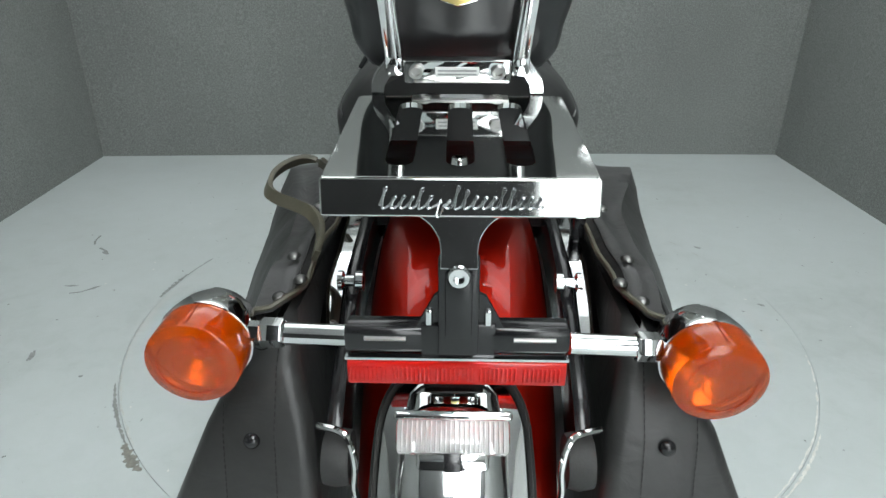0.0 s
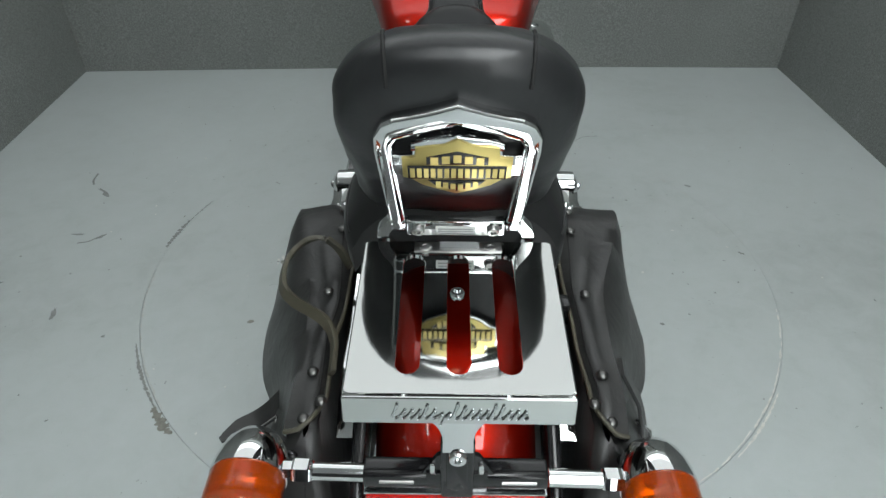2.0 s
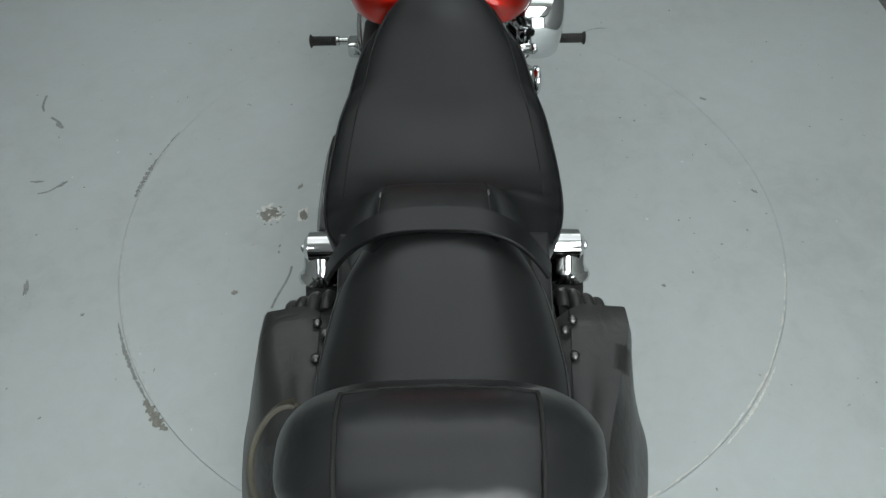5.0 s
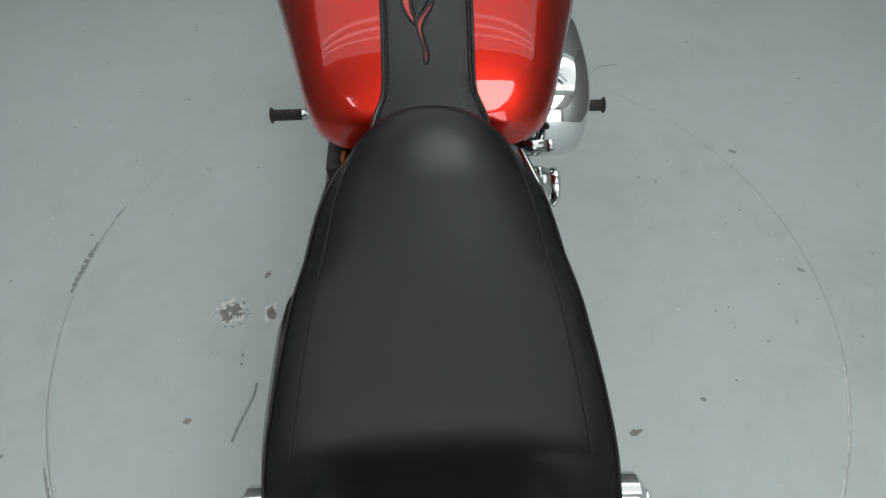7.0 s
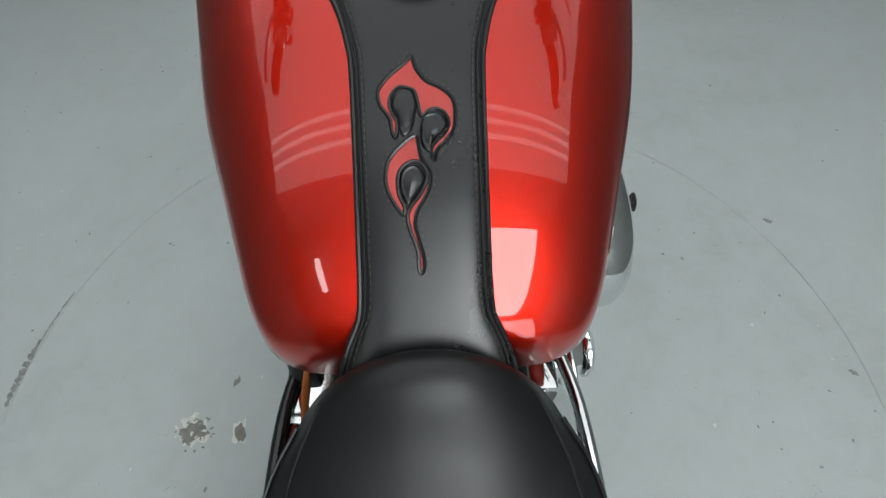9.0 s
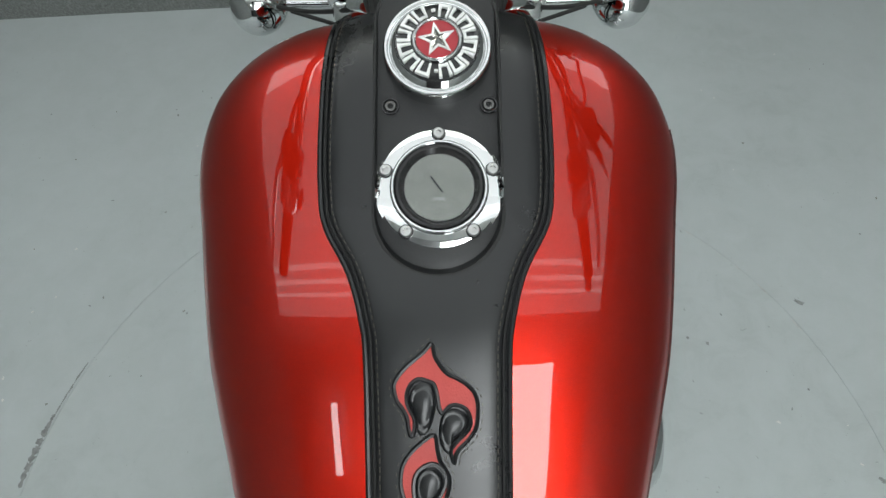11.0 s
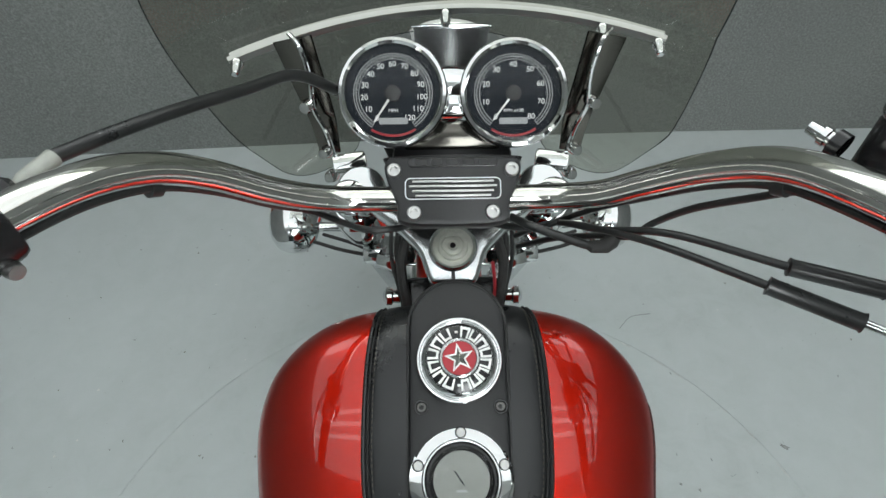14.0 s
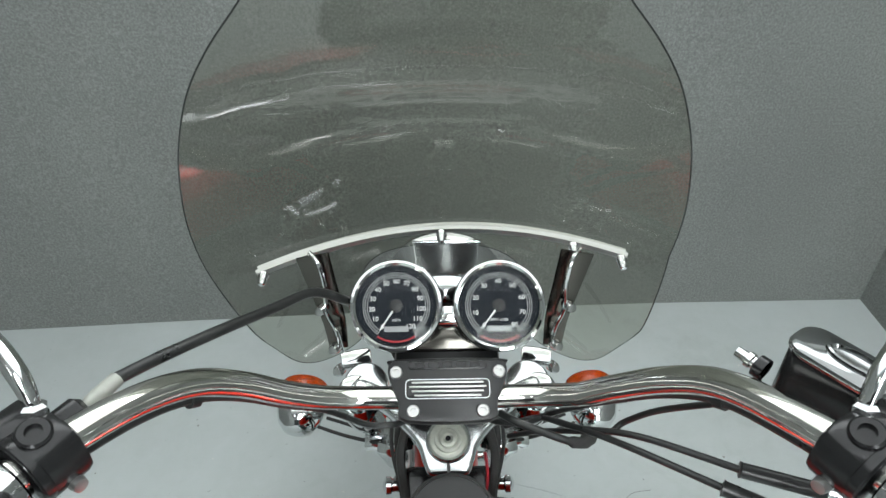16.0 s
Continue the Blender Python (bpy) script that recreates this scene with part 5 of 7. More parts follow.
# ---- shocks ----
for s in (-1, 1):
    a, b = Vector((s * 0.168, 1.254, 0.592)), Vector((s * 0.168, 1.02, 0.33))
    d = (b - a).normalized()
    m = axis_pose(a - d * 0.012, d, (1, 0, 0))
    shock = part("shock_absorber", Mesh().lathe([(0.0, -0.002), (0.02, 0.0), (0.026, 0.008), (0.0265, 0.03), (0.029, 0.036), (0.029, 0.05), (0.025, 0.056), (0.016, 0.058), (0.016, 0.33), (0.0, 0.33)], m, 32), CHROME, bike, "chrome-covered shock absorber")
    part("top_cover", Mesh().lathe([(0.0, -0.034), (0.014, -0.033), (0.0225, -0.026), (0.0235, 0.0), (0.0225, 0.026), (0.014, 0.033), (0.0, 0.034)], axis_pose((s * 0.157, 1.254, 0.601), (1, 0, 0), (0, 1, 0)), 32), CHROME, shock, "chrome end cover")
    part("boot", Mesh().lathe([(0.016, 0.056), (0.0255, 0.058), (0.026, 0.065), (0.026, 0.115), (0.02, 0.118)], m, 28), RUBBER, shock, "black rubber boot")
    part("collar", Mesh().lathe([(0.016, 0.0), (0.027, 0.0), (0.029, 0.006), (0.027, 0.014), (0.016, 0.016)], axis_pose(a + d * 0.028 + Vector((s * 0.006, 0, 0)), d), 28), CHROME, shock)
    sp = [a + d * (0.11 + 0.2 * i / 120) + 0.025 * (math.cos(2 * math.pi * i / 14) * Vector((1, 0, 0)) + math.sin(2 * math.pi * i / 14) * d.cross(Vector((1, 0, 0)))) for i in range(121)]
    part("spring", Mesh().tube(sp, 0.0042, 7), BLACK, shock, "black coil spring")
    part("mount_nut", Mesh().lathe([(0.0, 0.0), (0.0065, 0.0), (0.0065, 0.004), (0.0045, 0.006), (0.0, 0.0065)], axis_pose((s * 0.190, 1.254, 0.601), (s, 0, 0), (0, 1, 0)), 12), CHROME, shock)

# ---- steering head, triple clamp and fork ----
RAKE = Vector((0, 0.50, -0.866)).normalized()
CL = pose(0, 2.149, 0.975, 22)
arm_out = spline([(0, 0.034, 0), (0.03, 0.034, 0), (0.05, 0.042, 0), (0.075, 0.065, 0), (0.11, 0.08, 0), (0.118, 0.066, 0), (0.095, 0.05, 0), (0.062, 0.024, 0),
                  (0.038, -0.002, 0), (0.031, -0.02, 0), (0.023, -0.038, 0), (0, -0.040, 0)], 5)
half_o = [(p.x, p.y) for p in arm_out]
clamp_outline = half_o + [(-x, y) for x, y in half_o[::-1]]
clean = []
for p in clamp_outline:
    if not clean or (Vector(p) - Vector(clean[-1])).length > 0.0015:
        clean.append(p)
clamp = part("triple_clamp", Mesh().slab(clean[:-1], -0.02, 0.006, 0.005, CL), ALLOY, bike, "polished alloy upper fork clamp", 45)
part("stem_ring", Mesh().lathe([(0.0275, 0.004), (0.0265, 0.011), (0.025, 0.013), (0.023, 0.011), (0.022, 0.006)], CL, 36), ALLOY, clamp)
part("stem_washer", Mesh().lathe([(0.0225, 0.004), (0.0225, 0.0085), (0.0215, 0.0095), (0.013, 0.0095), (0.0, 0.0095)], CL, 32), PALE, clamp, "dull steel washer")
part("stem_nut", Mesh().lathe([(0.0165, 0.008), (0.0165, 0.0125), (0.0155, 0.0135), (0.0125, 0.0135), (0.0118, 0.0122), (0.0108, 0.0122), (0.0100, 0.0140), (0.006, 0.0145), (0.004, 0.0125), (0.0, 0.0125)], CL, 36), PALE, clamp, "dull turned stem nut", 20)
part("stem_hole", Mesh().lathe([(0.0032, 0.0147), (0.0, 0.0148)], CL, 14), BLACK, clamp)
part("key_slot", Mesh().box((0.004, 0.014, 0.002), CL @ pose(0, -0.031, 0.0062)), BLACK, clamp)
part("neck", Mesh().tube([Vector((0, 2.155, 0.965)), Vector((0, 2.155, 0.965)) + RAKE * 0.2], 0.032, 24), BLACK, bike, "black steering neck")
for s in (-1, 1):
    top = Vector((s * 0.118, 2.215, 0.99))
    fork = part("fork_leg", Mesh().tube([top, top + RAKE * 0.06, top + RAKE * 0.42], 0.0205, 24), CHROME, bike, "chrome fork leg")
    part("slider", Mesh().tube([top + RAKE * 0.36, top + RAKE * 0.38, top + RAKE * 0.74], [0.024, 0.028, 0.028], 24), ALLOY, fork, "polished fork slider")
    part("fork_cap", Mesh().lathe([(0.021, 0.0), (0.021, 0.008), (0.014, 0.012), (0.0, 0.012)], axis_pose(top, -RAKE), 24), CHROME, fork)
    part("fork_shroud", Mesh().tube([top + RAKE * 0.03, top + RAKE * 0.04, top + RAKE * 0.13, top + RAKE * 0.14], [0.022, 0.031, 0.031, 0.022], 28), CHROME, fork, "chrome fork shroud")
    part("lower_clamp", Mesh().box((0.075, 0.055, 0.028), pose(s * 0.085, 2.27, 0.832, -30), 0.008), CHROME, fork)
    for dz in (0.0, 0.03):
        part("pinch_bolt", Mesh().lathe([(0.0, 0.012), (0.007, 0.012), (0.008, 0.0), (0.005, -0.01)], axis_pose((s * 0.072, 2.205 + dz, 0.815 + dz * 1.6), (s * 0.3, -1, 0.3)), 12), CHROME, fork)
    # front signal on its arm
    turn_signal("front_turn_signal", s * 0.246 + 0.002, 2.376, 0.784, (0, 1, 0.2), (s * 0.12, 2.362, 0.780), (s * 0.21, 2.364, 0.780), "round chrome front turn signal with amber lens", False, 1.2)
    part("signal_wire", Mesh().tube(spline([(s * 0.20, 2.352, 0.776), (s * 0.15, 2.338, 0.768), (s * 0.10, 2.30, 0.78), (s * 0.06, 2.24, 0.84)], 4), 0.0028, 8), RUBBER, fork)

# frame tubes, wiring and fittings behind the head
for s in (-1, 1):
    part("frame_tube", Mesh().tube(spline([(s * 0.018, 2.14, 0.90), (s * 0.04, 2.05, 0.80), (s * 0.06, 1.8, 0.72), (s * 0.085, 1.5, 0.62), (s * 0.09, 1.25, 0.60), (s * 0.088, 1.05, 0.58)], 5), 0.016, 14), BLACK, bike, "black frame tube")
    part("down_tube", Mesh().tube(spline([(s * 0.02, 2.16, 0.86), (s * 0.07, 2.26, 0.55), (s * 0.09, 2.22, 0.25), (s * 0.10, 2.05, 0.19), (s * 0.11, 1.5, 0.19), (s * 0.11, 1.22, 0.24)], 6), 0.016, 14), BLACK, bike, "black frame tube")
    part("wire_loom", Mesh().tube(spline([(s * 0.052, 2.2, 0.95), (s * 0.06, 2.16, 0.93), (s * 0.052, 2.12, 0.90), (s * 0.045, 2.06, 0.86)], 5), 0.006, 8), RUBBER, bike)
    part("fitting", Mesh().lathe([(0.004, 0.0), (0.008, 0.0), (0.008, 0.012), (0.011, 0.014), (0.011, 0.02), (0.004, 0.024), (0.0, 0.024)], axis_pose((s * 0.060, 2.148, 0.89), (s, -0.1, 0.1)), 14), CHROME, bike)
for s in (-1, 1):
    part("neck_gusset", Mesh().box((0.045, 0.11, 0.075), pose(s * 0.038, 2.125, 0.862, 30), 0.014, 3), BLACK, bike, "black frame gusset")
    for k in range(2):
        w = spline([(s * (0.058 + 0.012 * k), 2.235 - 0.006 * k, 0.955 + 0.006 * k), (s * (0.066 + 0.008 * k), 2.19, 0.925 - 0.008 * k), (s * (0.056 + 0.004 * k), 2.145 - 0.01 * k, 0.905), (s * (0.046 + 0.005 * k), 2.09, 0.875)], 5)
        part("wire", Mesh().tube(w, 0.0042 - 0.0016 * k, 8), RUBBER, bike)
    part("fork_stop", Mesh().box((0.03, 0.035, 0.022), pose(s * 0.078, 2.212, 0.885, -25, 0, s * 20), 0.006), CHROME, bike, "chrome steering stop")
    part("brake_line", Mesh().tube(spline([(s * 0.07, 2.225, 0.87), (s * 0.105, 2.245, 0.85), (s * 0.155, 2.275, 0.828), (s * 0.20, 2.30, 0.818)], 5), 0.0028, 8), RUBBER, bike)
part("red_wire", Mesh().tube(spline([(0.046, 2.155, 0.945), (0.049, 2.14, 0.92), (0.045, 2.11, 0.89)], 5), 0.002, 6), REDPRINT, bike)
part("horn_cover", Mesh().lathe([(0.0, 0.03), (0.03, 0.027), (0.05, 0.01), (0.052, 0.0), (0.0, 0.0)], axis_pose((0, 2.12, 0.855), (0, -0.4, 0.9)), 32), BLACK, bike)

# ---- handlebar ----
# turned a little to the right, so the two halves differ
HB_R = [(0.06, 2.150, 1.053), (0.105, 2.146, 1.058), (0.14, 2.126, 1.081), (0.17, 2.102, 1.118), (0.20, 2.069, 1.163), (0.225, 2.028, 1.2015), (0.25, 1.976, 1.224), (0.28, 1.919, 1.236), (0.31, 1.861, 1.238), (0.37, 1.745, 1.240)]
HB_L = [(-0.06, 2.150, 1.053), (-0.105, 2.1485, 1.0555), (-0.14, 2.134, 1.074), (-0.17, 2.114, 1.104), (-0.20, 2.087, 1.147), (-0.225, 2.053, 1.185), (-0.25, 2.010, 1.211), (-0.28, 1.959, 1.224), (-0.31, 1.908, 1.227), (-0.37, 1.806, 1.230)]
path = spline(HB_L[::-1] + [(0.0, 2.150, 1.053)] + HB_R, 6)
bars = part("handlebar", Mesh().tube(path, 0.0132, 20), NICKEL, bike, "polished chrome handlebar")
CP = axis_pose((0, 2.148, 1.063), (0, -0.50, 0.866), (1, 0, 0))
plate = flat(spline([(-0.046, -0.032, 0), (0.046, -0.032, 0), (0.055, -0.012, 0), (0.066, 0.016, 0), (0.0665, 0.030, 0), (0.057, 0.037, 0), (-0.057, 0.037, 0), (-0.0665, 0.030, 0), (-0.066, 0.016, 0), (-0.055, -0.012, 0)], 4, True))
cover = part("clamp_cover", Mesh().slab(plate, -0.012, 0.008, 0.004, CP), MATTE, bike, "black handlebar clamp cover with alloy ribs")
part("riser_back", Mesh().box((0.124, 0.05, 0.045), pose(0, 2.196, 1.046, 30), 0.008), MATTE, cover)
part("riser_block", Mesh().box((0.10, 0.05, 0.05), CP @ pose(0, 0.0, -0.035), 0.008), MATTE, cover)
part("cover_slot", Mesh().slab(rounded(0.092, 0.020, 0.005, 4, 0, 0.002), 0.0072, 0.0088, 0.0004, CP), BLACK, cover)
part("slot_rim", Mesh().tube([CP @ Vector((x, y, 0.0086)) for x, y in rounded(0.093, 0.021, 0.005, 4, 0, 0.002) + [(0.0465, 0.0125 - 0.005)]], 0.0009, 6), ALLOY, cover)
for i in range(4):
    part("rib", Mesh().box((0.086 - 0.006 * abs(i - 1.0), 0.0022, 0.0018), CP @ pose(0, 0.0092 - 0.0048 * i, 0.0090), 0.0006), STEEL, cover)
part("lamp_strip", Mesh().slab(rounded(0.088, 0.009, 0.004, 4, 0, 0.0285), 0.006, 0.0095, 0.001, CP), BLACK, cover, "row of unlit indicator lamps")
for i in range(5):
    part("indicator", Mesh().slab(rounded(0.011, 0.006, 0.0015, 3, -0.031 + 0.0155 * i, 0.0285), 0.0085, 0.0102, 0.0003, CP), MATTE, cover)
for x, y in ((-0.038, -0.0225), (0.038, -0.0225), (-0.0575, 0.0205), (0.0575, 0.0205)):
    socket_bolt(CP @ pose(x, y, 0.007), 0.0072, 0.006, cover, STEEL)

# ---- gauges ----
def dial_gauge(cx, cy, cz, numbers, start, sweep, needle, kind_label, unit):
    g = axis_pose((cx, cy, cz), (0, -0.70, 0.714), (1, 0, 0))
    body = part("gauge", Mesh().lathe([(0.0, -0.05), (0.03, -0.05), (0.046, -0.035), (0.0495, -0.012), (0.0505, -0.004), (0.0535, 0.0), (0.0535, 0.004), (0.052, 0.0075), (0.049, 0.0085), (0.0465, 0.006), (0.0462, 0.0)], g, 56), CHROME, bike, kind_label)
    part("cup", Mesh().lathe([(0.0512, -0.004), (0.0508, -0.012), (0.048, -0.034), (0.03, -0.052), (0.0, -0.052)], g, 40), MATTE, body, "black gauge cup")
    part("face", Mesh().lathe([(0.0465, -0.002), (0.0, -0.0018)], g, 48), DIAL, body, "dark dial")
    marks = Mesh()
    for r in (0.0362, 0.0385, 0.0335):
        n = 60
        for i in range(n):
            a = radians(start - sweep * i / n)
            b = radians(start - sweep * (i + 1) / n)
            w = 0.0004
            marks.add([((r - w) * math.cos(a), (r - w) * math.sin(a), -0.0012), ((r + w) * math.cos(a), (r + w) * math.sin(a), -0.0012),
                       ((r + w) * math.cos(b), (r + w) * math.sin(b), -0.0012), ((r - w) * math.cos(b), (r - w) * math.sin(b), -0.0012)], [(0, 1, 2, 3)], g)
    count = len(numbers)
    for i in range((count - 1) * 5 + 1):
        a = radians(start - sweep * i / ((count - 1) * 5))
        long = 0.0055 if i % 5 == 0 else 0.003
        marks.box((0.0007 if i % 5 == 0 else 0.0004, long, 0.0003), g @ pose(0.036 * math.cos(a), 0.036 * math.sin(a), -0.0011, 0, 0, math.degrees(a) - 90))
    part("scale", marks, GREYPRINT, body)
    for i, n in enumerate(numbers):
        a = radians(start - sweep * i / (count - 1))
        lettering(n, 0.0076, WHITE, body, g @ pose(0.0285 * math.cos(a), 0.0285 * math.sin(a), -0.0010), "number")
    lettering(unit, 0.0048, WHITE, body, g @ pose(0, -0.0165, -0.0010), "unit")
    part("needle", Mesh().slab([(-0.0012, -0.004), (0.0012, -0.004), (0.0007, 0.033), (-0.0007, 0.033)], 0.0012, 0.002, 0, g @ pose(0, 0, 0, 0, 0, needle)), WHITE, body, "white needle")
    part("hub", Mesh().lathe([(0.0075, 0.0), (0.0075, 0.003), (0.0065, 0.0036), (0.0, 0.0038)], g, 24), MATTE, body)
    part("window", Mesh().slab(rounded(0.028, 0.0062, 0.001, 3, 0, -0.0265), -0.0016, -0.0008, 0, g), GREYPRINT, body)
    part("red_arc", Mesh().tube([g @ Vector((0.041 * math.cos(radians(a)), 0.041 * math.sin(radians(a)), -0.0004)) for a in np.linspace(238, 302, 16)], 0.0012, 5), REDPRINT, body)
    part("glass", Mesh().lathe([(0.0466, 0.0055), (0.03, 0.0066), (0.0, 0.007)], g, 48), GLASS, body)
    return body


dial_gauge(-0.0575, 2.218, 1.131, [str(i) for i in range(0, 130, 10)], 236, 292, 146, "chrome-rimmed round speedometer", "MPH")
dial_gauge(0.061, 2.221, 1.127, [str(i) for i in range(0, 90, 10)], 232, 284, 142, "chrome-rimmed round tachometer", "RPM x100")
part("gauge_bracket", Mesh().box((0.03, 0.02, 0.05), axis_pose((0.002, 2.235, 1.10), (0, -0.70, 0.714)), 0.004), CHROME, bike, "chrome gauge bracket")
part("gauge_plate", Mesh().box((0.10, 0.03, 0.02), axis_pose((0.0, 2.215, 1.08), (0, -0.70, 0.714)), 0.005), SMOKED, bike, "dark plate under the gauges")

# ---- headlamp, front wheel and fender ----
lamp = part("headlamp", Mesh().lathe([(0.0, -0.10), (0.03, -0.098), (0.06, -0.08), (0.08, -0.045), (0.089, 0.0), (0.092, 0.005), (0.09, 0.012), (0.083, 0.014)], axis_pose((0, 2.425, 1.0), (0, 1, 0), (1, 0, 0)), 48), CHROME, bike, "chrome headlamp shell")
part("visor", Mesh().slab(flat(spline([(-0.040, -0.016, 0), (-0.0425, 0.0, 0), (-0.044, 0.022, 0), (-0.040, 0.028, 0), (0.040, 0.028, 0), (0.044, 0.022, 0), (0.0425, 0.0, 0), (0.040, -0.016, 0), (0.034, -0.020, 0), (-0.034, -0.020, 0)], 3, True)), -0.003, 0.003, 0.001, pose(0.003, 2.366, 1.088, 70)), ALLOY, lamp, "brushed alloy visor")
part("headlamp_lens", Mesh().lathe([(0.084, 0.012), (0.05, 0.024), (0.0, 0.03)], axis_pose((0, 2.425, 1.0), (0, 1, 0), (1, 0, 0)), 40), CLEARLENS, lamp)
FW_Y, FW_Z = 2.60, 0.325
wheel(FW_Y, FW_Z, 0.325, 0.10, "front_wheel", 40)
part("front_fender", fender(-8, 150, 0.355, 0.062, 0.045, 40, FW_Y, FW_Z), RED, bike, "metallic red front fender", 50)

# ---- windshield ----
def screen_y(x, z):
    return 2.381 - 1.05 * x * x - 0.25 * (z - 1.135)


screen = thing("windshield", "clear smoked windshield clamped to the fork with chrome hardware", "windshield", at=pose(0, 2.36, 1.1))
WS = [(0.0, 1.564), (0.053, 1.556), (0.107, 1.532), (0.149, 1.489), (0.179, 1.452), (0.213, 1.414), (0.24, 1.375), (0.26, 1.33), (0.275, 1.28), (0.287, 1.211), (0.289, 1.138), (0.281, 1.053), (0.269, 0.978), (0.252, 0.924), (0.231, 0.874), (0.202, 0.855), (0.161, 0.864), (0.127, 0.897), (0.116, 0.969), (0.115, 1.024), (0.105, 1.066), (0.07, 1.093), (0.0, 1.102)]
half = [(p.x, p.y) for p in spline([(x, z, 0) for x, z in WS], 4)]
loop = [(x - 0.008 + 0.024 * min(1.0, max(0.0, (1.14 - z) / 0.16)) * min(1.0, x / 0.15), z) for x, z in half] + [(-x - 0.008, z) for x, z in half[-2:0:-1]]
bm = bmesh.new()
vs = [bm.verts.new((x, z, 0)) for x, z in loop]
for i in range(len(vs)):
    bm.edges.new((vs[i - 1], vs[i]))
bmesh.ops.triangle_fill(bm, use_beauty=True, edges=bm.edges[:])
for _ in range(3):
    long = [e for e in bm.edges if e.calc_length() > 0.035]
    if long:
        bmesh.ops.subdivide_edges(bm, edges=long, cuts=1)
        bmesh.ops.triangulate(bm, faces=bm.faces[:])
        bmesh.ops.beautify_fill(bm, faces=bm.faces[:], edges=bm.edges[:])
for v in bm.verts:
    x, z = v.co.x, v.co.y
    v.co = (x, screen_y(x, z), z)
pane = part("pane", Mesh().take(bm), SHIELD, screen, "smoked clear acrylic sheet", 60)
pane.visible_shadow = False
rim = [(x, screen_y(x, z), z) for x, z in loop]
rim_r = [0.0009 if z > 0.96 and (abs(x) > 0.19 or z > 1.3) else 0.0005 for x, z in loop]
part("pane_edge", Mesh().tube(rim + rim[:1], rim_r + rim_r[:1], 6), plain("polished_acrylic_edge", (0.03, 0.035, 0.033), 0.15), screen, "dark polished edge of the sheet")
rail = [(x, screen_y(x, 1.135) - 0.006, 1.1335 - 0.0165 * (x / 0.24) ** 2 + 0.03 * x) for x in np.linspace(-0.245, 0.236, 40)]
part("rail", Mesh().ribbon(rail, (0, -0.5, 1), 0.006, 0.011), STEEL, screen, "horizontal alloy rail")
part("outer_rail", Mesh().ribbon([(x, y + 0.0095, z) for x, y, z in rail], (0, -0.5, 1), 0.005, 0.010), STEEL, screen)
for x in (-0.236, -0.178, -0.004, 0.170, 0.228):
    y, z = screen_y(x, 1.135) - 0.010, 1.1305 - 0.0165 * (x / 0.24) ** 2 + 0.03 * x
    part("acorn_nut", Mesh().lathe([(0.0072, 0.0), (0.0072, 0.005), (0.006, 0.007), (0.0058, 0.012), (0.004, 0.017), (0.0, 0.019)], axis_pose((x, y, z), (0.0, -1.0, -0.25)), 14), CHROME, screen)
for s in (-1, 1):
    br = spline([(s * 0.172, 2.322, 1.13), (s * 0.163, 2.318, 1.08), (s * 0.153, 2.31, 1.03), (s * 0.150, 2.303, 0.985)], 5)
    part("side_bracket", Mesh().ribbon(br, (0, -1, 0.3), [0.044 - 0.0012 * k for k in range(16)], 0.003), SMOKED, screen, "smoked chrome side bracket")
    rod = spline([(s * 0.172, 2.312, 1.142), (s * 0.160, 2.298, 1.135), (s * 0.155, 2.294, 1.10), (s * 0.157, 2.292, 1.06), (s * 0.148, 2.29, 1.03), (s * 0.143, 2.29, 0.99)], 5)
    part("rod", Mesh().tube(rod, 0.0028, 8), CHROME, screen, "bent chrome rod")
    part("clamp_plate", Mesh().box((0.040, 0.022, 0.014), pose(s * 0.120, 2.262, 1.004, 20, 0, s * -12), 0.004), CHROME, screen)
    part("clamp_drum", Mesh().lathe([(0.0, -0.002), (0.026, -0.002), (0.0285, 0.002), (0.0285, 0.034), (0.026, 0.038), (0.0, 0.038)], axis_pose((s * 0.104, 2.222, 0.998), RAKE), 28), CHROME, screen, "chrome fork clamp")
    for x, y, z in ((0.150, 2.288, 1.0), (0.162, 2.296, 1.062), (0.142, 2.262, 0.985)):
        part("clamp_knob", Mesh().lathe([(0.0, 0.014), (0.006, 0.013), (0.0078, 0.008), (0.0078, 0.0), (0.005, -0.01)], axis_pose((s * x, y, z), (s * 0.3, -1, 0.35)), 14), CHROME, screen)

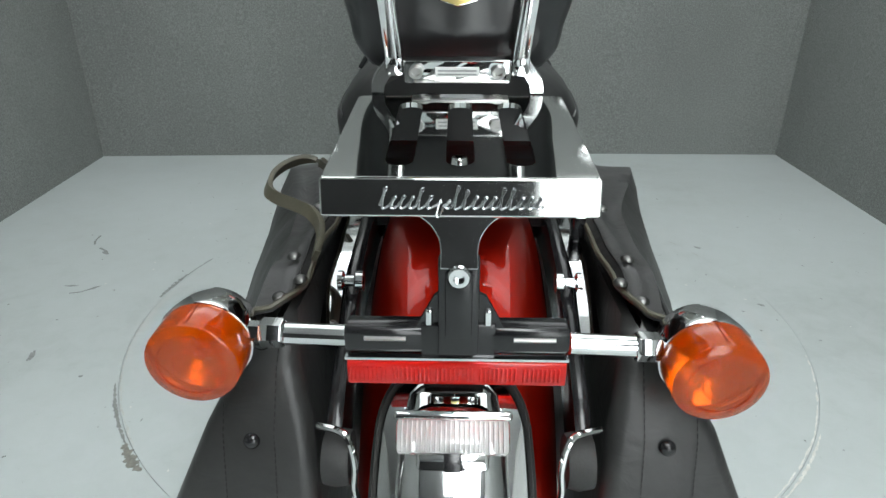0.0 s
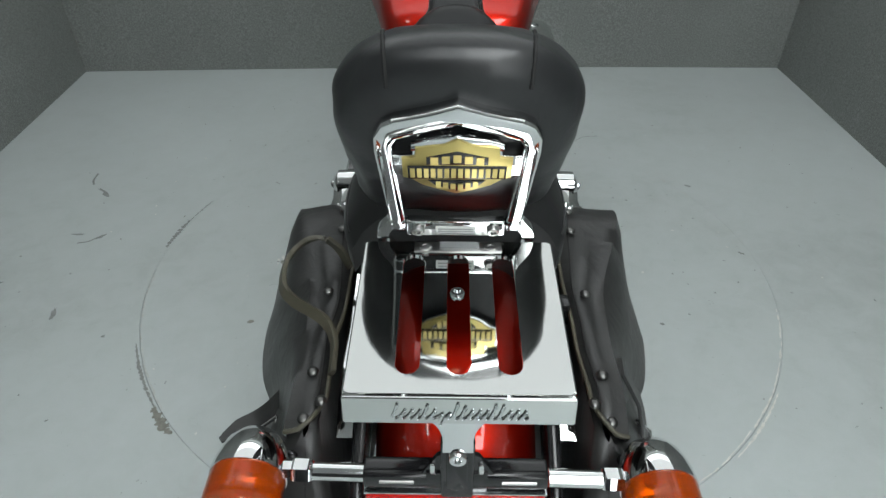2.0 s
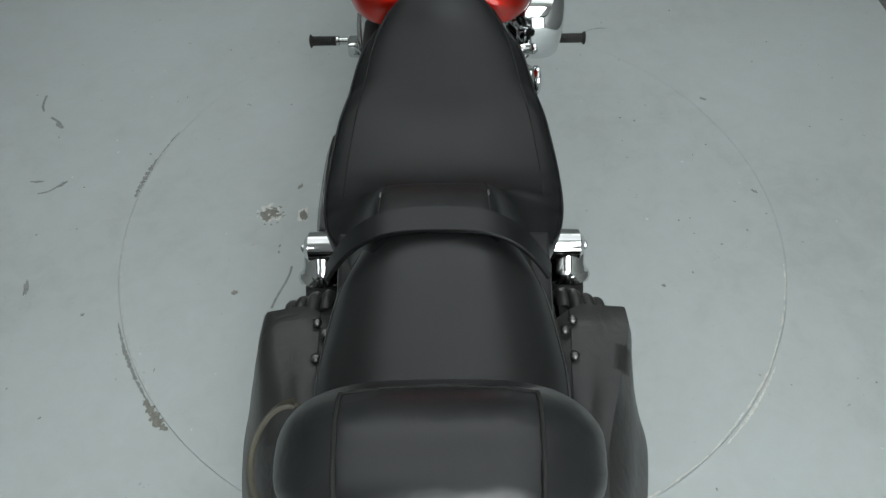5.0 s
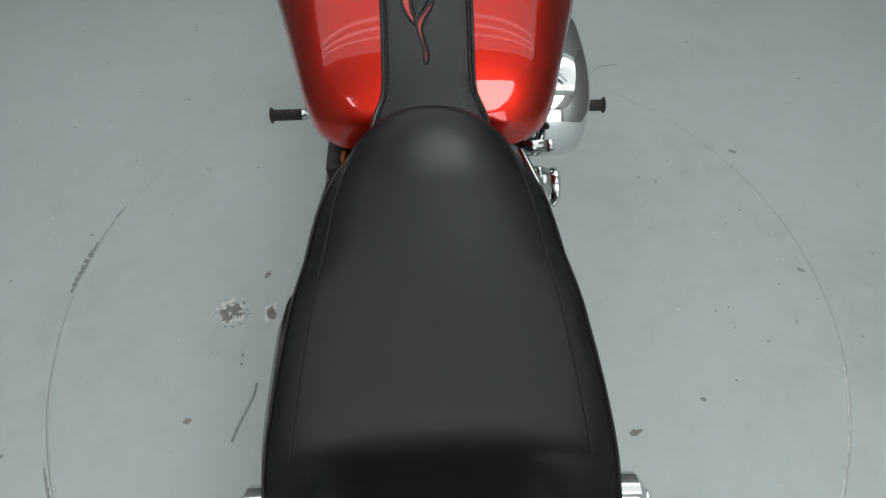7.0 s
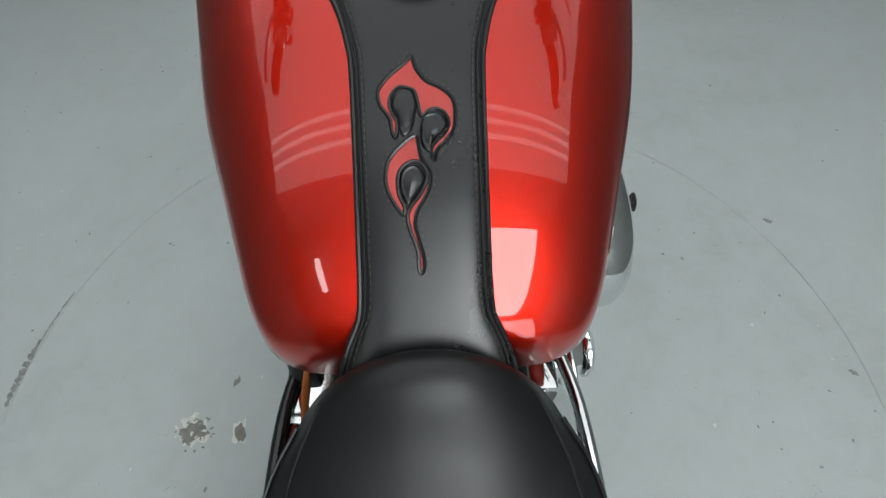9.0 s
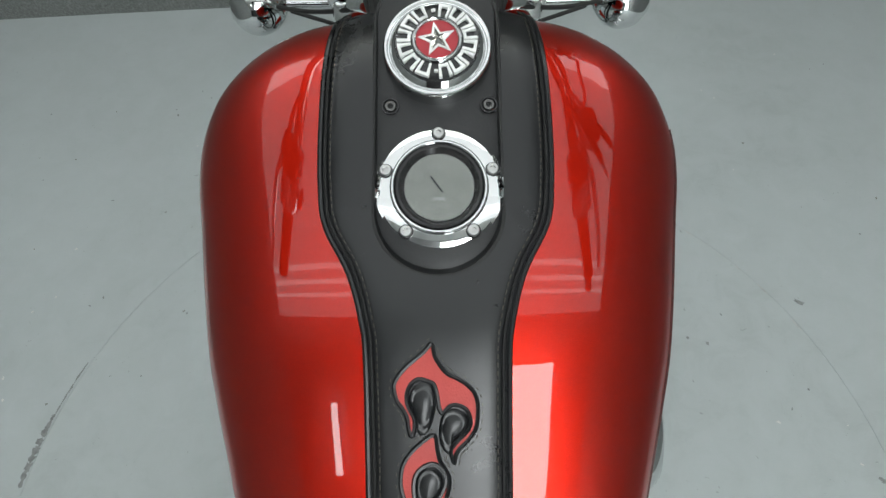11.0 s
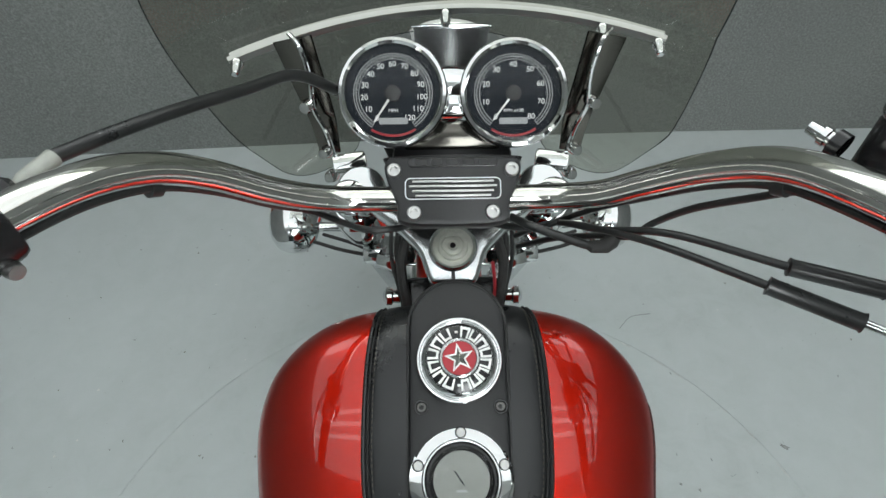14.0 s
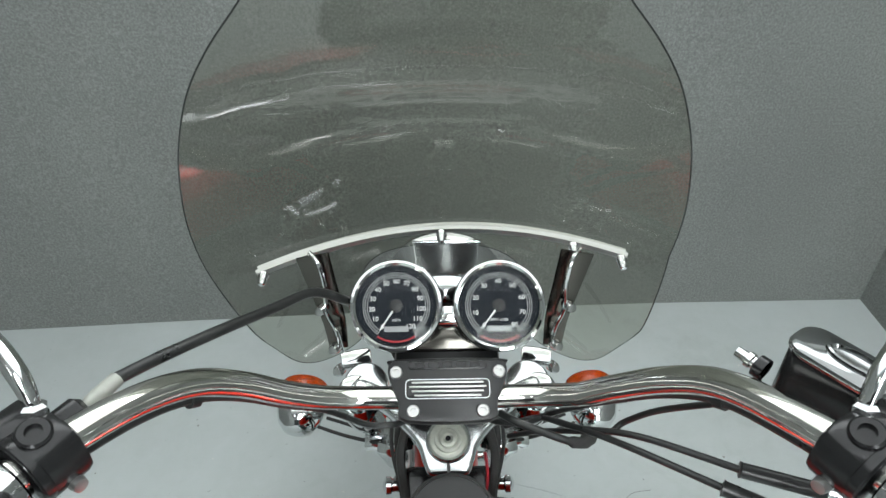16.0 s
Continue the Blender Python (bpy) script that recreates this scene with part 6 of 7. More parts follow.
# ---- controls ----
CTRL_R, CTRL_L = (0.2695, 1.939, 1.2305), (-0.282, 1.9555, 1.2235)
for s in (-1, 1):
    A = Vector((0.463, -0.887, 0) if s > 0 else (-0.507, -0.862, 0)).normalized()
    F = Vector((-A.y * s, A.x * s, 0))
    C = Vector(CTRL_R if s > 0 else CTRL_L)
    m = axis_pose(C, A, (0, 0, 1)) @ Matrix.Scale(0.87, 4)  # local z along the bar, local x up
    house = part("switch_housing", Mesh().slab(flat(spline([(0.026, -0.016, 0), (0.028, 0.008, 0), (0.016, 0.024, 0), (-0.012, 0.027, 0), (-0.027, 0.014, 0), (-0.028, -0.012, 0), (-0.016, -0.026, 0), (0.012, -0.026, 0)], 5, True)), -0.019, 0.024, 0.006, m), BLACK, bike, "black switch housing")
    part("housing_seam", Mesh().lathe([(0.0285, 0.006), (0.0305, 0.0045), (0.0310, 0.0), (0.0305, -0.002), (0.0285, -0.003)], m @ pose(0, 0, 0.016), 32), BLACK, house, "raised flange of the housing")
    socket_bolt(axis_pose(C + Vector((0, 0, 0.0245)) - F * 0.004 + A * 0.002, (-F + Vector((0, 0, 2.2))).normalized()), 0.0112, 0.006, house, BLACK)
    part("housing_screw", Mesh().lathe([(0.0, 0.006), (0.005, 0.0055), (0.006, 0.0), (0.004, -0.01)], axis_pose(C - F * 0.022 - Vector((0, 0, 0.018)), -F), 14), STEEL, house)
    sw = C + A * 0.047
    sm = axis_pose(sw, A, (0, 0, 1))
    lower = part("chrome_switch_block", Mesh().slab(flat(spline([(0.026, -0.020, 0), (0.027, 0.012, 0), (0.012, 0.026, 0), (-0.020, 0.024, 0), (-0.029, 0.0, 0), (-0.024, -0.026, 0), (0.008, -0.03, 0)], 5, True)), -0.022, 0.026, 0.006, sm), CHROME, bike, "chrome switch block")
    part("rocker", Mesh().box((0.022, 0.016, 0.03), sm @ pose(0.012, -0.026, 0.002, 0, 0, 24), 0.005), MATTE, lower, "black rocker switch")
    part("rocker_mark", Mesh().box((0.002, 0.008, 0.004), sm @ pose(0.022, -0.032, 0.004, 0, 0, 24), 0.0005), REDPRINT, lower)
    grip = C + A * 0.075
    part("grip", Mesh().tube([grip, grip + A * 0.004, grip + A * 0.11, grip + A * 0.118], [0.014, 0.018, 0.0175, 0.012], 20), RUBBER, bike, "black rubber hand grip")
    lever = spline([C + F * 0.035 + Vector((0, 0, 0.0)), C + F * 0.052 + A * 0.05, C + F * 0.058 + A * 0.12, C + F * 0.05 + A * 0.19], 5)
    part("lever", Mesh().ribbon(lever, (0, 0, 1), 0.014, 0.008), CHROME, bike, "polished hand lever")
    perch = part("lever_perch", Mesh().box((0.05, 0.03, 0.024), axis_pose(C + F * 0.027 + A * 0.008 + Vector((0, 0, 0.012)), (0, 0, 1), A), 0.007), BLACK, bike, "black lever perch")
    foot = C + Vector((s * 0.011, 0.018, 0.019))
    stem = spline([foot + Vector((s * x, y, z)) for x, y, z in ((0, 0, 0), (0.002, 0.005, 0.012), (0.009, 0.013, 0.027), (0.024, 0.025, 0.044), (0.045, 0.034, 0.062), (0.081, 0.040, 0.098), (0.111, 0.032, 0.148))], 6)
    mirror = part("mirror", Mesh().tube(stem, [0.0048 + 0.0024 * min(1.0, k / 12) for k in range(len(stem))], 14), CHROME, bike, "chrome mirror on a bent stem")
    mc = foot + Vector((s * 0.126, 0.022, 0.193))
    part("stem_nut", Mesh().lathe([(0.0, 0.0), (0.009, 0.0), (0.009, 0.008), (0.0062, 0.011), (0.0, 0.011)], axis_pose(foot - Vector((0, 0, 0.002)), (0, 0.3, 1)), 6), CHROME, mirror)
    part("mirror_head", Mesh().loft([[axis_pose(mc, (-0.1 * s, -1, 0.15), (1, 0, 0)) @ Vector((0.052 * k * math.cos(a), 0.036 * k * math.sin(a), z)) for a in np.linspace(0, 2 * math.pi, 33)[:-1]] for k, z in ((0.3, -0.022), (0.75, -0.016), (1.0, -0.002), (1.0, 0.003), (0.93, 0.004))]), CHROME, mirror)

# clutch cable on the left, ferrule, then to the head
cable = spline([(-0.272, 2.033, 1.214), (-0.250, 2.064, 1.207), (-0.217, 2.110, 1.194), (-0.182, 2.168, 1.172), (-0.15, 2.215, 1.155), (-0.122, 2.235, 1.128), (-0.105, 2.262, 1.09), (-0.085, 2.29, 1.03), (-0.06, 2.29, 0.95)], 7)
clutch = part("clutch_cable", Mesh().tube(cable, 0.0056, 12), CABLE, bike, "black sheathed clutch cable")
part("ferrule", Mesh().tube([(-0.284, 2.004, 1.213), (-0.281, 2.010, 1.2135), (-0.2805, 2.011, 1.2135), (-0.271, 2.034, 1.214)], [0.0042, 0.0064, 0.0067, 0.0064], 14), plain("cream_ferrule", (0.36, 0.37, 0.33), 0.45), clutch, "cream-coloured cable ferrule")
part("cable_boot", Mesh().tube([(-0.304, 1.968, 1.212), (-0.301, 1.974, 1.212), (-0.286, 2.002, 1.213), (-0.283, 2.006, 1.2135)], [0.010, 0.0135, 0.0125, 0.007], 16), BLACK, clutch)
# master cylinder on the right
MC = axis_pose((0.295, 2.008, 1.230), (0, 0, 1), (0.55, -0.835, 0)) @ Matrix.Scale(0.92, 4)
res = part("brake_reservoir", Mesh().slab(rounded(0.076, 0.042, 0.016, 6), -0.044, 0.014, 0.004, MC), BLACK, bike, "black brake fluid reservoir")
part("reservoir_lid", Mesh().slab(rounded(0.080, 0.046, 0.018, 6), 0.0145, 0.0235, 0.0035, MC), DARKCHROME, res, "chrome reservoir lid")
part("lid_dome", Mesh().loft([[MC @ Vector((0.008 + 0.024 * k * math.cos(a), 0.002 + 0.011 * k * math.sin(a), z)) for a in np.linspace(0, 2 * math.pi, 33)[:-1]] for k, z in ((1.0, 0.0225), (0.97, 0.0262), (0.86, 0.0268), (0.78, 0.0240), (0.3, 0.0238))]), DARKCHROME, res)
part("banjo_bolt", Mesh().lathe([(0.0, 0.026), (0.0048, 0.026), (0.0052, 0.017), (0.0072, 0.016), (0.0072, 0.012), (0.0060, 0.011), (0.0060, 0.0)], axis_pose((0.257, 2.030, 1.215), (-0.55, 0.835, 0.03)), 12), CHROME, res)
part("banjo", Mesh().lathe([(0.0098, 0.0), (0.0098, 0.008), (0.007, 0.009)], axis_pose((0.257, 2.030, 1.215), (-0.55, 0.835, 0.03)), 16), BLACK, res)
hose = spline([(0.255, 2.036, 1.208), (0.256, 2.030, 1.182), (0.244, 2.053, 1.149), (0.209, 2.085, 1.102), (0.187, 2.104, 1.062), (0.169, 2.099, 1.05), (0.145, 2.118, 1.03), (0.11, 2.15, 0.99), (0.08, 2.19, 0.93)], 6)
part("brake_hose", Mesh().tube(hose, 0.0034, 10), CABLE, bike, "black brake hose")
# throttle cables with their rubber sleeves
for a, b, mid in (((0.228, 1.986, 1.122), (0.283, 1.952, 1.122), (0.168, 2.040, 1.105)), ((0.250, 2.003, 1.122), (0.312, 1.980, 1.122), (0.178, 2.050, 1.108))):
    c = spline([a, mid, (0.135, 2.095, 1.065), (0.105, 2.15, 1.015), (0.075, 2.19, 0.95)], 7)
    th = part("throttle_cable", Mesh().tube(c, 0.0033, 10), CABLE, bike, "black throttle cable with a rubber sleeve")
    A, B = Vector(a), Vector(b)
    part("sleeve", Mesh().tube([A - (B - A) * 0.01, A, A + (B - A) * 0.03, A + (B - A) * 0.97, B, B + (B - A) * 0.01], [0.004, 0.0075, 0.0068, 0.0068, 0.0078, 0.004], 16), CABLE, th, "grey-black rubber sleeve")
    part("adjuster", Mesh().tube([B, B + (B - A) * 0.55], 0.0034, 10), CHROME, th)
boot = spline([(0.06, 2.145, 1.03), (0.077, 2.125, 1.038), (0.10, 2.114, 1.037), (0.122, 2.104, 1.036), (0.134, 2.099, 1.036)], 5)
hand = part("ribbed_hose", Mesh().tube(boot, 0.0045, 10), CABLE, bike, "black ribbed rubber hose")
part("hose_end", Mesh().tube([(0.130, 2.101, 1.036), (0.134, 2.099, 1.036), (0.142, 2.098, 1.036), (0.146, 2.099, 1.036), (0.154, 2.104, 1.037), (0.160, 2.110, 1.037)], [0.0045, 0.0065, 0.006, 0.0075, 0.0075, 0.005], 14), RUBBER, hand)
for half in (HB_L, HB_R):
    loom = spline([(x * 0.99, y - 0.004, z - 0.0150) for x, y, z in half[2:9][::-1]] + [(math.copysign(x, half[0][0]), y, z) for x, y, z in ((0.117, 2.146, 1.026), (0.088, 2.134, 1.026), (0.058, 2.139, 1.022), (0.040, 2.165, 1.0))], 6)
    wire = part("switch_wire", Mesh().tube(loom, 0.0036, 8), CABLE, bike, "black switch wiring under the bar")
    x, y, z = half[5]
    d = (Vector(half[6]) - Vector(half[4])).normalized()
    part("wire_clip", Mesh().tube([Vector((x, y - 0.005, z - 0.0155)) + d * q for q in (-0.0055, -0.005, 0.005, 0.0055)], [0.005, 0.0064, 0.0064, 0.005], 12), CABLE, wire, "black plastic clip")

# ---- engine and chassis ----
part("crankcase", Mesh().loft([[(x, 1.76 + 0.17 * k * math.copysign(abs(math.cos(a)) ** 0.6, math.cos(a)), 0.31 + 0.12 * k * math.copysign(abs(math.sin(a)) ** 0.6, math.sin(a))) for a in np.linspace(0, 2 * math.pi, 41)[:-1]] for x, k in ((-0.11, 0.9), (-0.1, 1.0), (0.1, 1.0), (0.12, 0.9))]), ALLOY, bike, "polished alloy crankcase")
for lean, name in ((-22, "rear_cylinder"), (22, "front_cylinder")):
    m = pose(0, 1.77 + lean * 0.0015, 0.38, -lean)
    cyl = Mesh()
    prof = []
    for i in range(11):
        z = 0.02 + 0.016 * i
        prof += [(0.055, z), (0.075, z + 0.002), (0.075, z + 0.006), (0.055, z + 0.008)]
    cyl.lathe(prof, m, 32)
    c_ob = part(name, cyl, MATTE, bike, "black finned cylinder")
    part("rocker_cover", Mesh().box((0.13, 0.15, 0.07), m @ pose(0, 0, 0.225), 0.02, 3), CHROME, c_ob, "chrome rocker cover")
    part("pushrod_tube", Mesh().tube([m @ Vector((0.09, 0.02, -0.05)), m @ Vector((0.085, 0.02, 0.19))], 0.01, 12).tube([m @ Vector((0.09, -0.02, -0.05)), m @ Vector((0.085, -0.02, 0.19))], 0.01, 12), CHROME, c_ob)
AC = axis_pose((0.138, 1.893, 0.585), (1, 0, 0), (0, 1, 0))
air = part("air_cleaner", Mesh().loft([[AC @ Vector((0.132 * k * math.copysign(abs(math.cos(a)) ** 0.75, math.cos(a)), 0.085 * k * math.copysign(abs(math.sin(a)) ** 0.8, math.sin(a)), z)) for a in np.linspace(0, 2 * math.pi, 49)[:-1]]
                                      for k, z in ((0.80, -0.02), (0.97, 0.0), (1.0, 0.02), (1.0, 0.06), (0.97, 0.078), (0.90, 0.09), (0.75, 0.097), (0.3, 0.1))]), CHROME, bike, "chrome oval air cleaner cover")
part("air_backing", Mesh().box((0.05, 0.2, 0.12), pose(0.105, 1.893, 0.585), 0.015), BLACK, air)
part("oil_filter", Mesh().lathe([(0.0, 0.0), (0.036, 0.0), (0.038, 0.01), (0.032, 0.052), (0.029, 0.06), (0.031, 0.063), (0.031, 0.07), (0.025, 0.075), (0.0, 0.076)], axis_pose((0.118, 1.735, 0.51), (1, -0.05, 0), (0, 1, 0)), 32), CHROME, bike, "tapered chrome canister")
primary = part("primary_cover", Mesh().loft([[(-x, 1.62 + 0.33 * k * math.copysign(abs(math.cos(a)) ** 0.7, math.cos(a)), 0.335 + 0.13 * k * math.copysign(abs(math.sin(a)) ** 0.8, math.sin(a))) for a in np.linspace(0, 2 * math.pi, 49)[:-1]]
                                            for x, k in ((0.105, 0.97), (0.12, 1.0), (0.165, 1.0), (0.18, 0.96), (0.188, 0.85), (0.19, 0.4))]), ALLOY, bike, "polished alloy primary cover")
part("derby_cover", Mesh().lathe([(0.07, 0.0), (0.072, 0.005), (0.068, 0.012), (0.03, 0.016), (0.0, 0.017)], axis_pose((-0.188, 1.48, 0.34), (-1, 0, 0), (0, 1, 0)), 36), CHROME, primary)
part("gearbox", Mesh().box((0.2, 0.26, 0.18), pose(0, 1.38, 0.33), 0.03, 3), ALLOY, bike, "alloy gearbox")
left_box = part("side_cover", Mesh().loft([[(-x, 1.39 + 0.135 * k * math.copysign(abs(math.cos(a)) ** 0.6, math.cos(a)), 0.525 + 0.085 * k * math.copysign(abs(math.sin(a)) ** 0.6, math.sin(a))) for a in np.linspace(0, 2 * math.pi, 41)[:-1]]
                                         for x, k in ((0.10, 0.95), (0.155, 1.0), (0.177, 0.95), (0.184, 0.8))]), BLACK, bike, "glossy black side cover")
part("cover_trim", Mesh().box((0.004, 0.10, 0.03), pose(-0.1855, 1.38, 0.545), 0.001), CHROME, left_box)
part("oil_tank", Mesh().loft([[(x, 1.42 + 0.13 * k * math.copysign(abs(math.cos(a)) ** 0.6, math.cos(a)), 0.51 + 0.085 * k * math.copysign(abs(math.sin(a)) ** 0.6, math.sin(a))) for a in np.linspace(0, 2 * math.pi, 41)[:-1]]
                             for x, k in ((0.09, 0.95), (0.125, 1.0), (0.138, 0.93), (0.142, 0.8))]), BLACK, bike, "glossy black oil tank")
part("coil_cover", Mesh().box((0.03, 0.10, 0.06), pose(-0.128, 1.72, 0.60), 0.008), MATTE, bike)
part("coil_plate", Mesh().box((0.024, 0.05, 0.014), pose(-0.139, 1.665, 0.578), 0.004), CHROME, bike)
part("coil_plate", Mesh().box((0.022, 0.045, 0.014), pose(-0.146, 1.612, 0.572), 0.004), CHROME, bike)
part("engine_bracket", Mesh().box((0.034, 0.05, 0.012), pose(0.116, 1.68, 0.578), 0.004), CHROME, bike)
part("rail_strip", Mesh().box((0.008, 0.10, 0.012), pose(0.150, 1.655, 0.578, 0, 0, -2), 0.002), CHROME, bike)
part("lift_rod", Mesh().tube([(-0.155, 1.76, 0.55), (-0.155, 1.58, 0.55)], 0.0045, 10), CHROME, bike)
part("rod_knob", Mesh().lathe([(0.0, 0.012), (0.006, 0.012), (0.0075, 0.004), (0.0045, 0.0), (0.0045, -0.01)], axis_pose((-0.165, 1.655, 0.552), (-1, 0, 0)), 14), CHROME, bike)
part("plug_wire", Mesh().tube(spline([(-0.118, 1.70, 0.63), (-0.122, 1.66, 0.62), (-0.126, 1.625, 0.59), (-0.12, 1.60, 0.55)], 5), 0.0038, 8), plain("orange_wire", (0.45, 0.12, 0.02), 0.5), bike, "orange plug wire")
for s in (-1, 1):
    part("right_rail" if s > 0 else "left_rail", Mesh().tube(spline([(s * 0.125, 1.72, 0.60), (s * 0.146, 1.65, 0.59), (s * 0.154, 1.58, 0.58), (s * 0.158, 1.5, 0.56), (s * 0.15, 1.42, 0.54)], 5), 0.007, 12), CHROME if s > 0 else BLACK, bike)
for i, z in enumerate((0.27, 0.20)):
    pipe = spline([(0.09, 1.95 - 0.3 * i, 0.50), (0.15, 2.02 - 0.32 * i, 0.44), (0.175, 1.95 - 0.3 * i, 0.33), (0.18, 1.75 - 0.2 * i, z + 0.02), (0.185, 1.45, z), (0.19, 1.15, z), (0.195, 0.72 + 0.1 * i, z + 0.01)], 6)
    part("exhaust_pipe", Mesh().tube(pipe, [0.022] * 20 + [0.024 + 0.016 * min(1, k / 6) for k in range(len(pipe) - 20)], 20), CHROME, bike, "chrome exhaust pipe and muffler")
    part("pipe_mouth", Mesh().lathe([(0.039, 0.001), (0.033, 0.001), (0.033, -0.05), (0.0, -0.05)], axis_pose(Vector(pipe[-1]), (0, -1, 0)), 24), BLACK, bike)
for s, x0, x1 in ((-1, 0.262, 0.326), (1, 0.286, 0.354)):
    prof = [(0.0, 0.0), (0.010, 0.0)]
    n = 11
    for i in range(n):
        z = (x1 - x0) * 0.86 * i / n
        prof += [(0.0105, z + 0.0008), (0.0118, z + 0.002), (0.0118, z + 0.0035), (0.0105, z + 0.0046)]
    prof += [(0.0112, (x1 - x0) * 0.88), (0.0165, (x1 - x0) * 0.96), (0.0165, x1 - x0 - 0.002), (0.012, x1 - x0), (0.0, x1 - x0)]
    peg = part("footpeg", Mesh().lathe(prof, axis_pose((s * x0, 2.06, 0.39), (s, 0, 0), (0, 1, 0)), 24), RUBBER, bike, "ribbed black rubber footpeg")
    part("peg_mount", Mesh().lathe([(0.0, 0.0), (0.009, 0.0), (0.009, 0.02), (0.012, 0.022), (0.012, 0.028), (0.006, 0.03)], axis_pose((s * (x0 - 0.03), 2.06, 0.39), (s, 0, 0), (0, 1, 0)), 16), CHROME, peg)
    part("peg_bracket", Mesh().box((0.03, 0.045, 0.04), pose(s * (x0 - 0.045), 2.05, 0.38), 0.008).tube([(s * (x0 - 0.05), 2.05, 0.375), (s * 0.10, 2.08, 0.30)], 0.014, 12), CHROME, peg)
shift = part("shift_lever", Mesh().tube([(-0.205, 2.06, 0.36), (-0.215, 2.16, 0.37), (-0.215, 2.27, 0.39)], 0.007, 10), CHROME, bike, "chrome shift lever")
part("shift_peg", Mesh().tube([(-0.215, 2.272, 0.392), (-0.245, 2.272, 0.392), (-0.25, 2.272, 0.392), (-0.29, 2.272, 0.392), (-0.294, 2.272, 0.392)], [0.007, 0.007, 0.012, 0.012, 0.009], 16), CHROME, shift)
part("brake_pedal", Mesh().tube([(0.20, 2.04, 0.34), (0.215, 2.14, 0.35), (0.225, 2.24, 0.37)], 0.008, 10).box((0.06, 0.03, 0.012), pose(0.235, 2.25, 0.38), 0.004), CHROME, bike, "chrome brake pedal")
part("side_stand", Mesh().tube(spline([(-0.12, 1.80, 0.20), (-0.18, 1.74, 0.10), (-0.24, 1.68, 0.0125)], 4), 0.010, 10).box((0.06, 0.05, 0.008), pose(-0.245, 1.675, 0.0065), 0.002), BLACK, bike, "black side stand")
part("swing_arm", Mesh().tube([(0.10, 1.28, 0.30), (0.10, AX_Y, AX_Z)], 0.018, 14).tube([(-0.10, 1.28, 0.30), (-0.10, AX_Y, AX_Z)], 0.018, 14), BLACK, bike)
part("rear_axle", Mesh().tube([(-0.125, AX_Y, AX_Z), (0.125, AX_Y, AX_Z)], 0.012, 16), CHROME, bike)
part("front_axle", Mesh().tube([(-0.14, FW_Y, FW_Z), (0.14, FW_Y, FW_Z)], 0.012, 16), CHROME, bike)
part("fender_bracket", Mesh().box((0.23, 0.03, 0.006), pose(0, 2.49, 0.53, -30), 0.002), CHROME, bike)

# ---- chips, scuffs and dirt on the floor ----
for x, y, w, h, turn, mat in [(-0.478, 1.834, 0.050, 0.042, 10, DIRT), (-0.387, 1.828, 0.022, 0.045, 10, DIRT), (-0.41, 1.936, 0.010, 0.022, -25, DIRT), (-0.525, 1.576, 0.016, 0.012, 20, DIRT),
                              (0.843, 2.304, 0.022, 0.012, -25, SCUFF), (0.877, 1.897, 0.018, 0.010, -40, SCUFF), (0.549, 1.582, 0.010, 0.010, 30, SCUFF), (0.392, 1.517, 0.024, 0.014, 10, DIRT),
                              (-1.208, 2.21, 0.035, 0.014, -40, SCUFF), (-1.10, 1.958, 0.035, 0.008, 60, SCUFF), (-1.181, 1.968, 0.035, 0.008, 5, SCUFF), (-0.436, 1.721, 0.006, 0.010, 0, SCUFF),
                              (-0.435, 1.70, 0.006, 0.008, 0, SCUFF), (0.554, 1.80, 0.007, 0.007, 0, CHALK), (-0.888, 1.516, 0.01, 0.008, 0, SCUFF), (-1.06, 1.60, 0.012, 0.05, 15, SCUFF),
                              (-1.282, 1.723, 0.022, 0.010, 30, SCUFF), (0.558, 2.215, 0.007, 0.007, 0, SCUFF), (0.60, 2.20, 0.006, 0.008, 0, SCUFF), (0.732, 1.71, 0.006, 0.005, 0, SCUFF)]:
    flake(x, y, w, h, turn, int(1000 * (x + 3)), mat)
flake(-0.480, 1.832, 0.056, 0.050, 25, 71, CHALK, 0.0006, 0.6)
flake(-0.388, 1.828, 0.024, 0.048, 12, 72, CHALK, 0.0006, 0.6)
rnd = random.Random(31)
for k in range(26):
    a, d = rnd.uniform(0, 2 * math.pi), rnd.uniform(0.022, 0.040)
    flake(-0.480 + d * math.cos(a), 1.832 + d * math.sin(a), rnd.uniform(0.003, 0.009), rnd.uniform(0.002, 0.006), rnd.uniform(0, 180), 140 + k, rnd.choice((CHALK, CHALK, DIRT, SCUFF)), 0.0010, 0.5, "speck")
for k in range(9):
    flake(-0.48 + 0.02 * math.cos(2.3 * k), 1.834 + 0.018 * math.sin(1.7 * k), 0.006 + 0.002 * (k % 3), 0.005, 37 * k, 80 + k, SCUFF if k % 2 else CHALK, 0.0012, 0.5, "speck")
rnd = random.Random(11)
for i in range(200):
    x, y = rnd.uniform(-1.4, 1.4), rnd.uniform(0.9, 3.2)
    flake(x, y, rnd.uniform(0.002, 0.008), rnd.uniform(0.002, 0.005), rnd.uniform(0, 180), i, rnd.choice((SCUFF, SCUFF, DIRT, CHALK)), 0.0008, 0.5, "speck")


